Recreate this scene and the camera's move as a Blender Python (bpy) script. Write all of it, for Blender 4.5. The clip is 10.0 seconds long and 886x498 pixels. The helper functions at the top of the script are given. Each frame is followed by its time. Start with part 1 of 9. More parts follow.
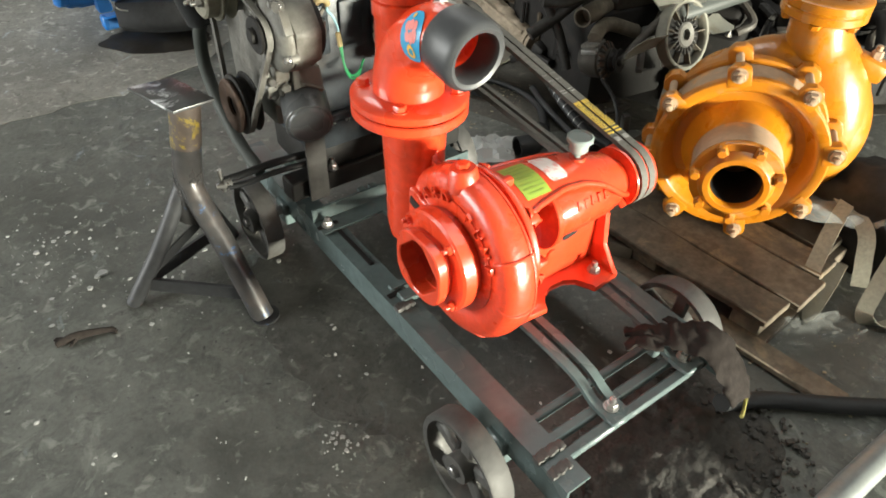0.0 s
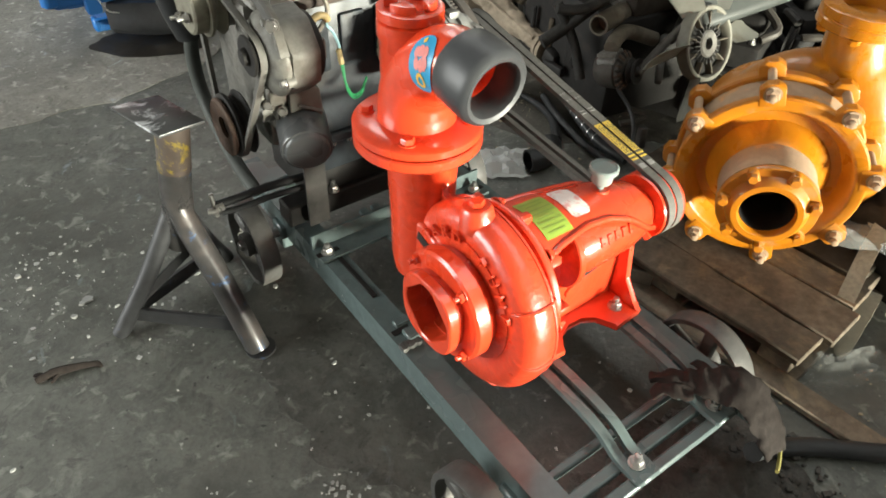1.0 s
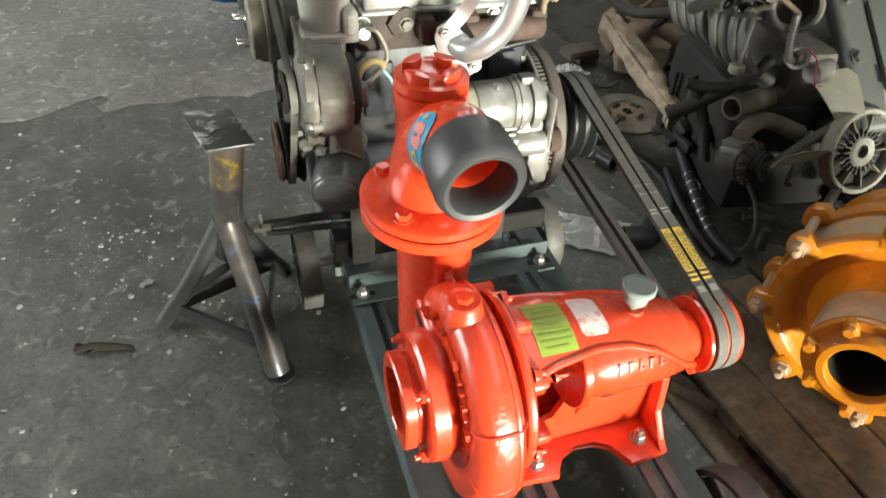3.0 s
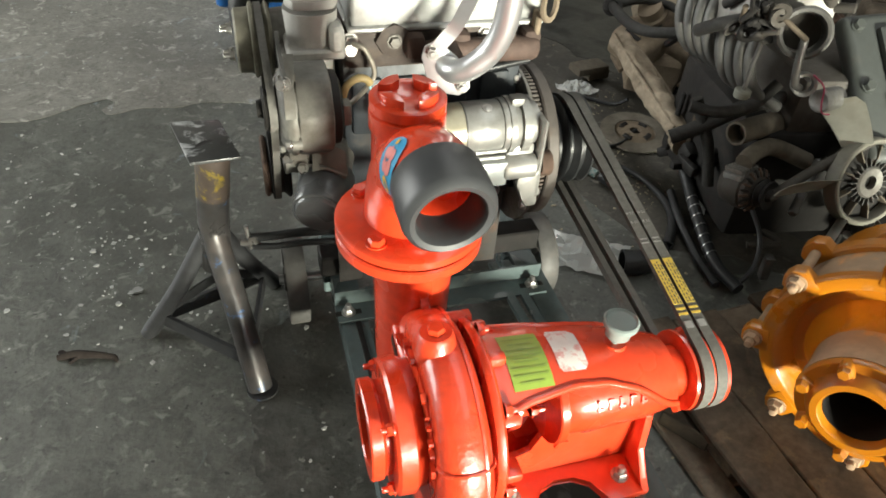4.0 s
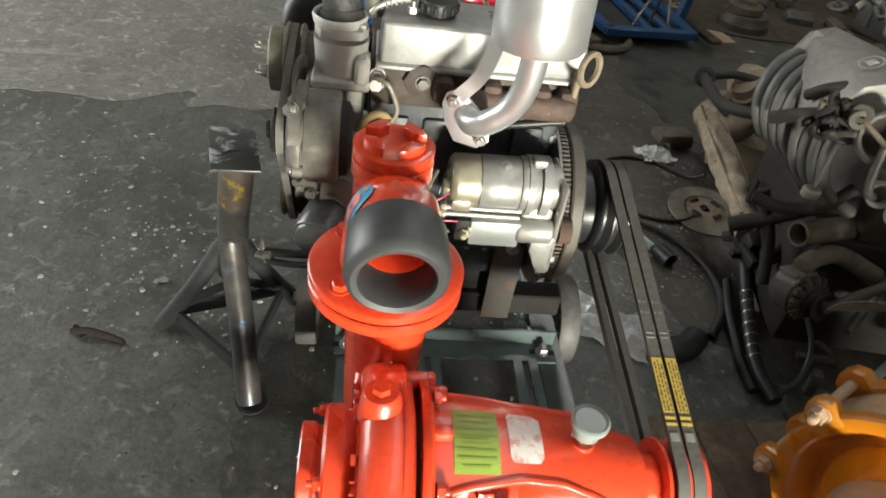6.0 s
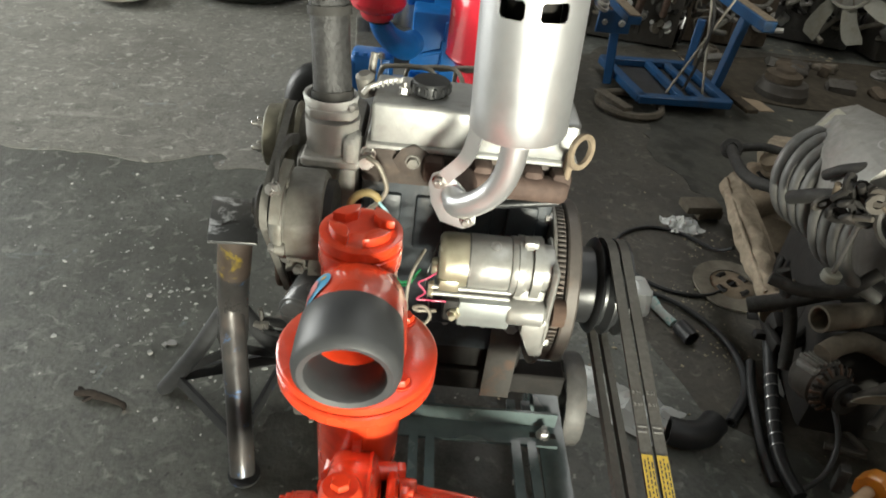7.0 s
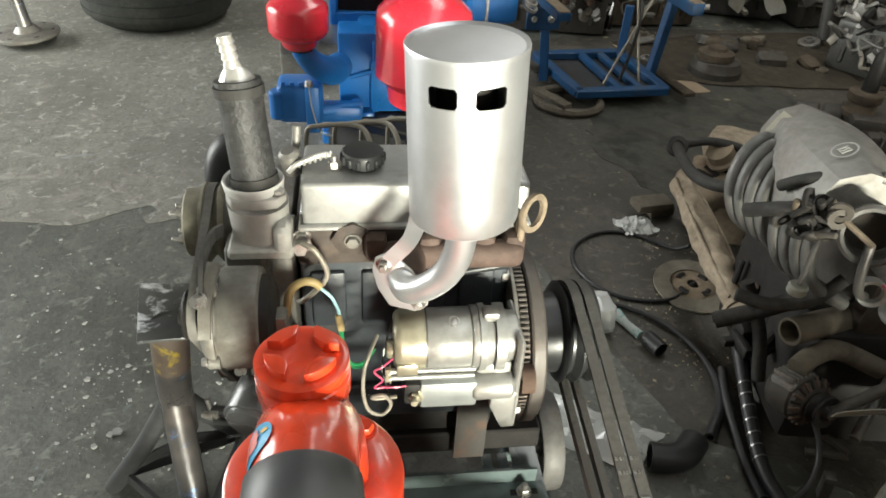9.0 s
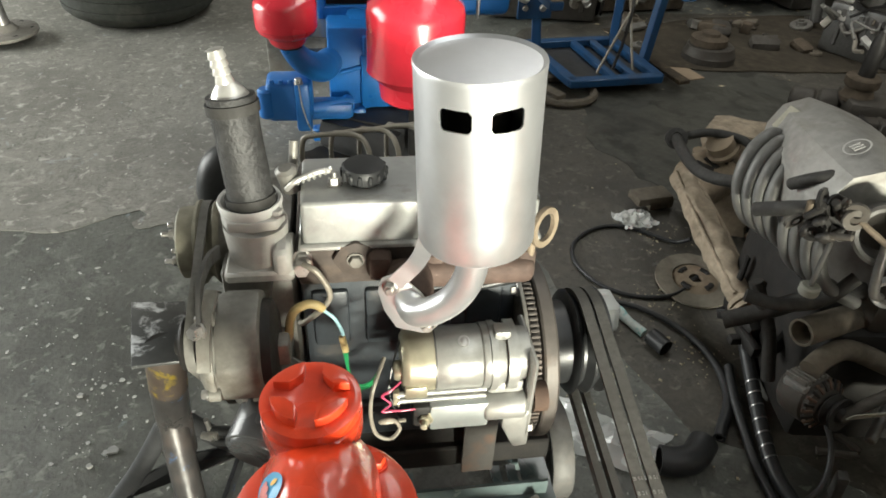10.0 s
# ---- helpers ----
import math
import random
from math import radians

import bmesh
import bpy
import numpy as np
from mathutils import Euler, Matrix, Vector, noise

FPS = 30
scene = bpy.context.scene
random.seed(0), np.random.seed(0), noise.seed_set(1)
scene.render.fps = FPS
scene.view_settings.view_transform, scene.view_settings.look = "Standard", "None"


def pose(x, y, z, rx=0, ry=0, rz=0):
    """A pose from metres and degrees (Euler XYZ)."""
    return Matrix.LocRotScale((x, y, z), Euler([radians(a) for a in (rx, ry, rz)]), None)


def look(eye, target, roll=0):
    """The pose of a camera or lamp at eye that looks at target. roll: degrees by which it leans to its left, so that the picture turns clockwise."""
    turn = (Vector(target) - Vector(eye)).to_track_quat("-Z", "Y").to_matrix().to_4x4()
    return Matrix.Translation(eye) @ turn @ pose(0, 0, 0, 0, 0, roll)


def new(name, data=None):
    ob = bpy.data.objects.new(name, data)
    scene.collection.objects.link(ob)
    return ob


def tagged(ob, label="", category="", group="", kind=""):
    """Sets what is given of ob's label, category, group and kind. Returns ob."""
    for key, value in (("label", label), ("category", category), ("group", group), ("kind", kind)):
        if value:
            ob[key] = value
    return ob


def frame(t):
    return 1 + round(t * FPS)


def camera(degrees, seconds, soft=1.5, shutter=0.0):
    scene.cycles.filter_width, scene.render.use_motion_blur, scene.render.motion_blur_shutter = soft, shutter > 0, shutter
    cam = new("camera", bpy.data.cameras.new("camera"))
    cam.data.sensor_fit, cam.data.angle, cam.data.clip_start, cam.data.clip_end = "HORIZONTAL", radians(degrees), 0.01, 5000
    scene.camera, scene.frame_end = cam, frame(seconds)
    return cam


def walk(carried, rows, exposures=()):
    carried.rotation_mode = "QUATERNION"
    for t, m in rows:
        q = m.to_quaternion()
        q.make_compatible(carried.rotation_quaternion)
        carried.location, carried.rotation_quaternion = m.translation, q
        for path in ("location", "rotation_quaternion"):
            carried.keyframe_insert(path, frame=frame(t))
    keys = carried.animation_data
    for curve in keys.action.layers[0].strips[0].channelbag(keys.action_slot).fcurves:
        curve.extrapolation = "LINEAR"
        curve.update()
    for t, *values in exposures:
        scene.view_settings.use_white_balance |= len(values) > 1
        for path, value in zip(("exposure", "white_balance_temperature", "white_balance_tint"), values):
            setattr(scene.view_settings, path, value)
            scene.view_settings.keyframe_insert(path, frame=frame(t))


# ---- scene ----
cam = camera(65.0, 10.0, soft=1.7, shutter=0.3)
METRES, EYE, TILT, LEAN, TURN = 1.0, 1.1301, -40.524, -1.320, -36.238
ROWS = [
    (0.0, 0.0, 0.0, 0.0, 0.0, 0.0, -0.0),
    (0.5, -0.0053, 0.0605, 0.0441, 0.15, -0.39, 0.2),
    (1.0, -0.015, 0.1035, 0.0775, 0.08, -0.71, -0.23),
    (1.5, 0.0047, 0.1329, 0.1076, 2.43, -0.22, -2.09),
    (2.0, 0.0704, 0.167, 0.1455, 7.23, -0.74, -6.41),
    (2.5, 0.1369, 0.1939, 0.1712, 11.16, -1.07, -10.27),
    (4.0, 0.2203, 0.2602, 0.2342, 14.46, -0.65, -15.02),
    (4.5, 0.1909, 0.2611, 0.2356, 10.56, -0.1, -12.48),
    (5.0, 0.1852, 0.2703, 0.2408, 11.68, -0.9, -14.59),
    (6.5, 0.3719, 0.3728, 0.3551, 25.81, -0.18, -27.73),
    (7.0, 0.3628, 0.3864, 0.3862, 26.31, 1.78, -27.15),
    (7.5, 0.347, 0.3966, 0.4235, 25.8, 4.12, -25.43),
    (8.0, 0.3343, 0.4039, 0.4501, 24.49, 4.74, -23.44),
    (8.5, 0.3119, 0.4198, 0.4799, 23.14, 4.17, -21.76),
    (9.0, 0.2892, 0.4383, 0.5028, 22.51, 2.44, -20.35),
    (9.5, 0.2669, 0.4527, 0.5207, 21.85, 1.82, -19.42),
    (10.0, 0.2421, 0.4615, 0.5346, 21.71, 1.57, -18.95),
]
walk(cam, [(t, pose(0, 0, EYE, TILT, LEAN, TURN) @ pose(METRES * x, METRES * y, METRES * z, 90 + pitch, roll, yaw)) for t, x, y, z, yaw, pitch, roll in ROWS], exposures=[(0.0, -0.40), (2.5, -0.54), (4.5, -0.80), (6.5, -0.94), (7.0, -0.86), (7.5, -0.64), (8.5, -0.52), (10.0, -0.58)])

# ---- light: an open workshop bay, overcast daylight through its big doorways ----
world = bpy.data.worlds.new("world")
scene.world = world
world.use_nodes = True
wn = world.node_tree.nodes
sky = wn.new("ShaderNodeTexSky")
sky.sky_type, sky.sun_disc = "NISHITA", False
sky.sun_elevation, sky.sun_rotation = radians(48), radians(200)
world.node_tree.links.new(sky.outputs[0], wn["Background"].inputs[0])
wn["Background"].inputs[1].default_value = 0.10
sun = new("sun", bpy.data.lights.new("sun", "SUN"))
sun.data.energy, sun.data.angle, sun.data.color = 1.2, radians(12), (1.0, 0.95, 0.88)
sun.matrix_world = look((0, 0, 9), (2.0, 5.5, 0))


def doorway_light(name, eye, target, w, h, power, colour):
    lamp = new(name, bpy.data.lights.new(name, "AREA"))
    lamp.data.shape, lamp.data.size, lamp.data.size_y = "RECTANGLE", w, h
    lamp.data.energy, lamp.data.color = power, colour
    lamp.matrix_world = look(eye, target)
    return lamp


doorway_light("sunlit_yard_through_doorway", (2.7, -6.93, 0.26), (1.3, 0.0, 0.6), 2.2, 0.48, 4200, (0.97, 0.955, 0.80))
doorway_light("sky_through_doorway", (2.2, -6.93, 2.0), (1.6, 0.0, 0.9), 4.4, 2.0, 60, (1.0, 0.97, 0.92))
doorway_light("side_doorway_daylight", (-4.93, 4.0, 1.8), (0.0, 4.0, 1.4), 4.4, 3.2, 880, (0.98, 1.0, 0.95))
# Lamp added at roof height to brighten the back and the muffler's lid.
doorway_light("back_fill_light", (2.2, 4.6, 4.42), (2.2, 4.6, 0.0), 1.2, 3.4, 110, (1.0, 0.99, 0.93))
doorway_light("rooflight_daylight", (2.2, 0.1, 4.42), (2.2, 0.1, 0.0), 1.4, 5.0, 82, (0.98, 1.0, 0.96))

# ---- builders ----
I4 = Matrix.Identity(4)
WORLD = {}


def T(x, y, z):
    return Matrix.Translation((x, y, z))


def along(p, d, spin=0.0):
    """Local z along d, standing at p."""
    return T(*p) @ Vector(d).to_track_quat("Z", "Y").to_matrix().to_4x4() @ Matrix.Rotation(radians(spin), 4, "Z")


def thing(name, m, label, category, group="", kind=""):
    if not isinstance(m, Matrix):
        m = T(*m)
    ob = new(name)
    ob.empty_display_size = 0.02
    ob.matrix_basis = m
    WORLD[ob] = m.copy()
    return tagged(ob, label, category, group, kind)


def finish(bm, name, material, angle=38):
    bmesh.ops.recalc_face_normals(bm, faces=bm.faces)
    me = bpy.data.meshes.new(name)
    bm.to_mesh(me)
    bm.free()
    me.shade_smooth()
    me.set_sharp_from_angle(angle=radians(angle))
    me.materials.append(material)
    return me


def part(name, bm, material, parent, label="", angle=38):
    """One mesh under a thing or a part; the bmesh is in world metres."""
    base = WORLD[parent]
    bm.transform(base.inverted())
    ob = new(name, finish(bm, name, material, angle))
    ob.parent = parent
    WORLD[ob] = base.copy()
    return tagged(ob, label)


def solo(name, bm, material, at, label, category, group="", kind="", angle=38):
    """A thing that is one mesh, with its origin at its base."""
    m = at if isinstance(at, Matrix) else T(*at)
    bm.transform(m.inverted())
    ob = new(name, finish(bm, name, material, angle))
    ob.matrix_basis = m
    WORLD[ob] = m.copy()
    return tagged(ob, label, category, group, kind)


def B():
    return bmesh.new()


def merge(bm, tmp, m=I4):
    made = {}
    for v in tmp.verts:
        made[v] = bm.verts.new(m @ v.co)
    for f in tmp.faces:
        bm.faces.new([made[v] for v in f.verts])
    tmp.free()
    return bm


def box(bm, size, m=I4, bevel=0.002, segs=1):
    """A bevelled box about its centre; m may be a place."""
    if not isinstance(m, Matrix):
        m = T(*m)
    tmp = bmesh.new()
    bmesh.ops.create_cube(tmp, size=1.0, matrix=Matrix.Diagonal((*size, 1)))
    if bevel:
        bmesh.ops.bevel(tmp, geom=tmp.edges[:], offset=min(bevel, 0.45 * min(size)), segments=segs, affect="EDGES", profile=0.5)
    return merge(bm, tmp, m)


def prism(bm, poly, h, m=I4, bevel=0.0):
    """A flat outline in local xy, h thick upwards."""
    tmp = bmesh.new()
    lo = [tmp.verts.new((x, y, 0)) for x, y in poly]
    hi = [tmp.verts.new((x, y, h)) for x, y in poly]
    n = len(poly)
    tmp.faces.new(lo[::-1])
    tmp.faces.new(hi)
    for k in range(n):
        tmp.faces.new((lo[k], lo[(k + 1) % n], hi[(k + 1) % n], hi[k]))
    if bevel:
        bmesh.ops.bevel(tmp, geom=tmp.edges[:], offset=bevel, segments=2, affect="EDGES", profile=0.5)
    return merge(bm, tmp, m)


def lathe(bm, prof, m=I4, segs=32, a0=0.0, a1=360.0, closed=False):
    """Turns a profile of (radius, height) round local z."""
    full = a1 - a0 > 359.9
    n = segs if full else segs + 1
    rings = []
    for r, h in prof:
        if abs(r) < 1e-6 and full:
            rings.append([bm.verts.new(m @ Vector((0, 0, h)))] * n)
            continue
        ring = []
        for k in range(n):
            a = radians(a0 + (a1 - a0) * k / segs)
            ring.append(bm.verts.new(m @ Vector((r * math.cos(a), r * math.sin(a), h))))
        rings.append(ring)
    pairs = list(zip(rings, rings[1:]))
    if closed:
        pairs.append((rings[-1], rings[0]))
    for p, q in pairs:
        for k in range(segs):
            j = (k + 1) % n
            vs = []
            for v in (p[k], p[j], q[j], q[k]):
                if v not in vs:
                    vs.append(v)
            if len(vs) > 2:
                bm.faces.new(vs)
    if not full and closed:
        bm.faces.new([r[0] for r in rings])
        bm.faces.new([r[-1] for r in rings][::-1])
    return bm


def rod(bm, p, q, r, segs=16, r2=None, bevel=0.0):
    """A solid round bar from p to q."""
    p, q = Vector(p), Vector(q)
    h = (q - p).length
    r2 = r if r2 is None else r2
    b = min(bevel, 0.4 * h, 0.4 * r)
    prof = [(0, 0), (r - b, 0), (r, b), (r2, h - b), (r2 - b, h), (0, h)] if b else [(0, 0), (r, 0), (r2, h), (0, h)]
    return lathe(bm, prof, along(p, q - p), segs)


def smooth_path(pts, steps=6):
    pts = [Vector(p) for p in pts]
    if len(pts) < 3:
        return pts
    out = []
    ext = [2 * pts[0] - pts[1]] + pts + [2 * pts[-1] - pts[-2]]
    for k in range(1, len(ext) - 2):
        a, b, c, d = ext[k - 1:k + 3]
        for s in range(steps):
            t = s / steps
            out.append(0.5 * (2 * b + (c - a) * t + (2 * a - 5 * b + 4 * c - d) * t * t + (3 * b - a - 3 * c + d) * t ** 3))
    out.append(pts[-1])
    return out


def sweep(bm, pts, r, segs=10, steps=6, hollow=0.0, flat=1.0, up=None, deep=1.6, taper=0.98):
    """A tube along a smooth path; r is a radius or a list along the points; flat squashes it."""
    path = smooth_path(pts, steps)
    n = len(path)
    radii = [r] * n if isinstance(r, (int, float)) else [float(np.interp(k / (n - 1) * (len(r) - 1), range(len(r)), r)) for k in range(n)]
    tang = [(path[min(k + 1, n - 1)] - path[max(k - 1, 0)]).normalized() for k in range(n)]
    side = tang[0].orthogonal().normalized() if up is None else tang[0].cross(Vector(up)).normalized()
    rings = []
    for k in range(n):
        side = (side - tang[k] * side.dot(tang[k])).normalized()
        top = tang[k].cross(side)
        rings.append([bm.verts.new(path[k] + radii[k] * (math.cos(a) * side + flat * math.sin(a) * top)) for a in [2 * math.pi * j / segs for j in range(segs)]])
    for p, q in zip(rings, rings[1:]):
        for j in range(segs):
            bm.faces.new((p[j], p[(j + 1) % segs], q[(j + 1) % segs], q[j]))
    for ring, other, k in ((rings[0], 1, 0), (rings[-1], -2, n - 1)):
        if hollow:
            c = path[k]
            inner = [bm.verts.new(c + (v.co - c) * hollow) for v in ring]
            base = [bm.verts.new(c + (v.co - c) * hollow * taper + (path[other if k == 0 else n - 2] - c).normalized() * radii[k] * deep) for v in ring]
            for j in range(segs):
                i = (j + 1) % segs
                bm.faces.new((ring[j], ring[i], inner[i], inner[j]))
                bm.faces.new((inner[j], inner[i], base[i], base[j]))
            bm.faces.new(base)
        else:
            bm.faces.new(ring)
    return bm


def strip(bm, pts, w, h, across, steps=6):
    """A flat bar w wide and h thick along a path; across is the direction of its width."""
    path = smooth_path(pts, steps)
    n = len(path)
    rings = []
    for k in range(n):
        t = (path[min(k + 1, n - 1)] - path[max(k - 1, 0)]).normalized()
        s = Vector(across)
        s = (s - t * s.dot(t)).normalized()
        u = t.cross(s)
        rings.append([bm.verts.new(path[k] + a * w / 2 * s + b * h / 2 * u) for a, b in ((-1, -1), (1, -1), (1, 1), (-1, 1))])
    for p, q in zip(rings, rings[1:]):
        for j in range(4):
            bm.faces.new((p[j], p[(j + 1) % 4], q[(j + 1) % 4], q[j]))
    bm.faces.new(rings[0])
    bm.faces.new(rings[-1])
    return bm


def bolt(bm, p, d, af=0.017, h=0.01, washer=True, stud=0.0, spin=0.0):
    """A hexagon bolt head or nut standing on p along d."""
    m = along(p, d, spin)
    r = af / math.sqrt(3)
    if washer:
        lathe(bm, [(0, 0), (r * 1.25, 0), (r * 1.25, 0.002), (0, 0.002)], m, 14)
    lathe(bm, [(0, 0), (r, 0), (r, h * 0.8), (r * 0.86, h), (0, h)], m, 6)
    if stud:
        lathe(bm, [(0, 0), (r * 0.52, 0), (r * 0.52, h + stud - 0.001), (r * 0.4, h + stud), (0, h + stud)], m, 10)
    return bm


def angle_bar(bm, p, q, w, h, t, down=(0, 0, -1), side=(1, 0, 0)):
    """Angle iron from p (its corner edge) to q: a flange w wide along side, a leg h deep along down."""
    p, q, side, down = Vector(p), Vector(q), Vector(side), Vector(down)
    prof = [(0, 0), (w, 0), (w, t), (t, t), (t, h), (0, h)]
    rings = [[bm.verts.new(c + a * side + b * down) for a, b in prof] for c in (p, q)]
    for j in range(6):
        bm.faces.new((rings[0][j], rings[0][(j + 1) % 6], rings[1][(j + 1) % 6], rings[1][j]))
    bm.faces.new(rings[0])
    bm.faces.new(rings[1])
    return bm


def lettering(bm, text, size, depth, m):
    """Raised letters in the built-in font, centred on m."""
    cu = bpy.data.curves.new("letters", "FONT")
    cu.body, cu.size, cu.extrude, cu.align_x, cu.align_y, cu.resolution_u = text, size, depth / 2, "CENTER", "CENTER", 2
    ob = bpy.data.objects.new("letters", cu)
    scene.collection.objects.link(ob)
    me = bpy.data.meshes.new_from_object(ob.evaluated_get(bpy.context.evaluated_depsgraph_get()))
    bpy.data.objects.remove(ob)
    tmp = bmesh.new()
    tmp.from_mesh(me)
    bpy.data.meshes.remove(me)
    return merge(bm, tmp, m)


def lump(bm, size, m=I4, rough=0.15, seed=0, cuts=3):
    """An uneven casting-like lump."""
    tmp = bmesh.new()
    bmesh.ops.create_cube(tmp, size=1.0)
    bmesh.ops.subdivide_edges(tmp, edges=tmp.edges[:], cuts=cuts, use_grid_fill=True)
    for v in tmp.verts:
        c = v.co.copy()
        c = c.lerp(c.normalized() * 0.55, 0.45)
        c *= 1 + rough * noise.noise(c * 3.1 + Vector((seed * 7.3, seed * 1.7, 0)))
        v.co = Vector((c.x * size[0], c.y * size[1], c.z * size[2]))
    return merge(bm, tmp, m if isinstance(m, Matrix) else T(*m))


# ---- materials ----
def material(name, colour, rough=0.5, metal=0.0, var=0.25, scale=30.0, bump=0.15, dirt=None, coat=0.0, rvar=0.12, rand=0.0, second=None, spec=None):
    """Paint, metal, rubber or earth: grain at two scales, wear or dirt patches, uneven gloss.
    dirt: (colour, amount 0 to 1, patch scale, roughness); second: (colour, amount, scale) for streaks and chips."""
    mt = bpy.data.materials.new(name)
    mt.use_nodes = True
    nt = mt.node_tree
    N, L = nt.nodes, nt.links
    bsdf = N["Principled BSDF"]
    tc = N.new("ShaderNodeTexCoord")

    def noi(s, detail=6.0, r=0.6, dist=0.0):
        n = N.new("ShaderNodeTexNoise")
        n.inputs["Scale"].default_value, n.inputs["Detail"].default_value, n.inputs["Roughness"].default_value = s, detail, r
        n.inputs["Distortion"].default_value = dist
        L.new(tc.outputs["Object"], n.inputs["Vector"])
        return n.outputs["Fac"]

    def ramp(src, lo, hi):
        m = N.new("ShaderNodeMapRange")
        m.inputs["From Min"].default_value, m.inputs["From Max"].default_value = lo, hi
        L.new(src, m.inputs["Value"])
        return m.outputs[0]

    def mix(fac, a, b):
        m = N.new("ShaderNodeMix")
        m.data_type = "RGBA"
        for sock, v in ((m.inputs[0], fac), (m.inputs[6], a), (m.inputs[7], b)):
            if isinstance(v, bpy.types.NodeSocket):
                L.new(v, sock)
            else:
                sock.default_value = v if isinstance(v, float) else (*v, 1)
        return m.outputs[2]

    fine, wide = noi(scale), noi(scale * 0.13, 3.0)
    lo = tuple(c * (1 - var) for c in colour)
    hi = tuple(min(1, c * (1 + var)) for c in colour)
    base = mix(ramp(fine, 0.3, 0.7), lo, hi)
    base = mix(ramp(wide, 0.35, 0.7), base, tuple(c * (1 - 0.5 * var) for c in colour))
    rgh = ramp(wide, 0.3, 0.7)
    mr = N.new("ShaderNodeMapRange")
    mr.inputs["To Min"].default_value, mr.inputs["To Max"].default_value = max(0.02, rough - rvar), min(1, rough + rvar)
    L.new(rgh, mr.inputs["Value"])
    rgh = mr.outputs[0]
    if second:
        c, amount, s = second
        base = mix(ramp(noi(s, 8.0, 0.7, 0.4), 1 - amount - 0.06, 1 - amount + 0.03), base, c)
    if dirt:
        c, amount, s, dr = dirt
        fac = ramp(noi(s, 8.0, 0.65, 0.3), 0.75 - 0.6 * amount, 1.0 - 0.55 * amount)
        base = mix(fac, base, c)
        mf = N.new("ShaderNodeMix")
        L.new(fac, mf.inputs[0])
        L.new(rgh, mf.inputs[2])
        mf.inputs[3].default_value = dr
        rgh = mf.outputs[0]
        if metal:
            mm = N.new("ShaderNodeMapRange")
            mm.inputs["To Min"].default_value, mm.inputs["To Max"].default_value = metal, 0.0
            L.new(fac, mm.inputs["Value"])
            L.new(mm.outputs[0], bsdf.inputs["Metallic"])
    elif metal:
        bsdf.inputs["Metallic"].default_value = metal
    if rand:
        oi = N.new("ShaderNodeObjectInfo")
        hs = N.new("ShaderNodeHueSaturation")
        mv = N.new("ShaderNodeMapRange")
        mv.inputs["To Min"].default_value, mv.inputs["To Max"].default_value = 1 - rand, 1 + rand
        L.new(oi.outputs["Random"], mv.inputs["Value"])
        L.new(mv.outputs[0], hs.inputs["Value"])
        L.new(base, hs.inputs["Color"])
        base = hs.outputs[0]
    L.new(base, bsdf.inputs["Base Color"])
    L.new(rgh, bsdf.inputs["Roughness"])
    bsdf.inputs["Coat Weight"].default_value = coat
    bsdf.inputs["Coat Roughness"].default_value = 0.12
    if spec is not None:
        bsdf.inputs["Specular IOR Level"].default_value = spec
    if bump:
        bp = N.new("ShaderNodeBump")
        bp.inputs["Strength"].default_value, bp.inputs["Distance"].default_value = bump, 0.004
        L.new(fine, bp.inputs["Height"])
        L.new(bp.outputs[0], bsdf.inputs["Normal"])
    return mt


M_RED = material("red_enamel", (0.65, 0.052, 0.015), 0.30, var=0.18, scale=60, bump=0.16, coat=0.7, rvar=0.14, spec=0.5)
M_REDCAST = material("red_enamel_cast", (0.63, 0.050, 0.015), 0.34, var=0.22, scale=90, bump=0.36, coat=0.7, rvar=0.14, spec=0.5)
M_YEL = material("orange_yellow_enamel", (0.42, 0.145, 0.005), 0.34, var=0.10, scale=70, bump=0.2, coat=0.4, dirt=((0.30, 0.17, 0.07), 0.34, 13, 0.8))
M_YELDUST = material("dusty_yellow_cast", (0.33, 0.225, 0.14), 0.8, var=0.2, scale=60, bump=0.2, dirt=((0.75, 0.28, 0.01), 0.3, 14, 0.45))
M_FRAME = material("grey_green_paint", (0.095, 0.125, 0.125), 0.24, var=0.18, scale=40, bump=0.08, dirt=((0.05, 0.047, 0.042), 0.25, 11, 0.7))
M_HANDLE = material("dull_greened_pipe", (0.060, 0.066, 0.060), 0.6, var=0.25, scale=40, bump=0.12, dirt=((0.04, 0.036, 0.03), 0.35, 12, 0.8), spec=0.25)
M_STEEL = material("raw_steel", (0.30, 0.295, 0.29), 0.34, metal=0.9, var=0.25, scale=50, bump=0.1, dirt=((0.12, 0.085, 0.06), 0.28, 16, 0.75))
M_BOLT = material("zinc_bolt", (0.45, 0.44, 0.42), 0.35, metal=0.9, var=0.2, scale=200, bump=0.05, dirt=((0.10, 0.07, 0.05), 0.25, 60, 0.7))
M_ALU = material("silver_sprayed_metal", (0.66, 0.67, 0.69), 0.38, metal=0.85, var=0.06, scale=45, bump=0.05, rvar=0.07)
M_ALUCAST = material("cast_aluminium", (0.30, 0.30, 0.29), 0.38, metal=0.65, var=0.22, scale=90, bump=0.3, dirt=((0.13, 0.11, 0.085), 0.36, 18, 0.8))
M_ALUDUST = material("dusty_cast_aluminium", (0.165, 0.16, 0.145), 0.45, metal=0.4, var=0.3, scale=80, bump=0.35, dirt=((0.095, 0.082, 0.066), 0.45, 16, 0.85))
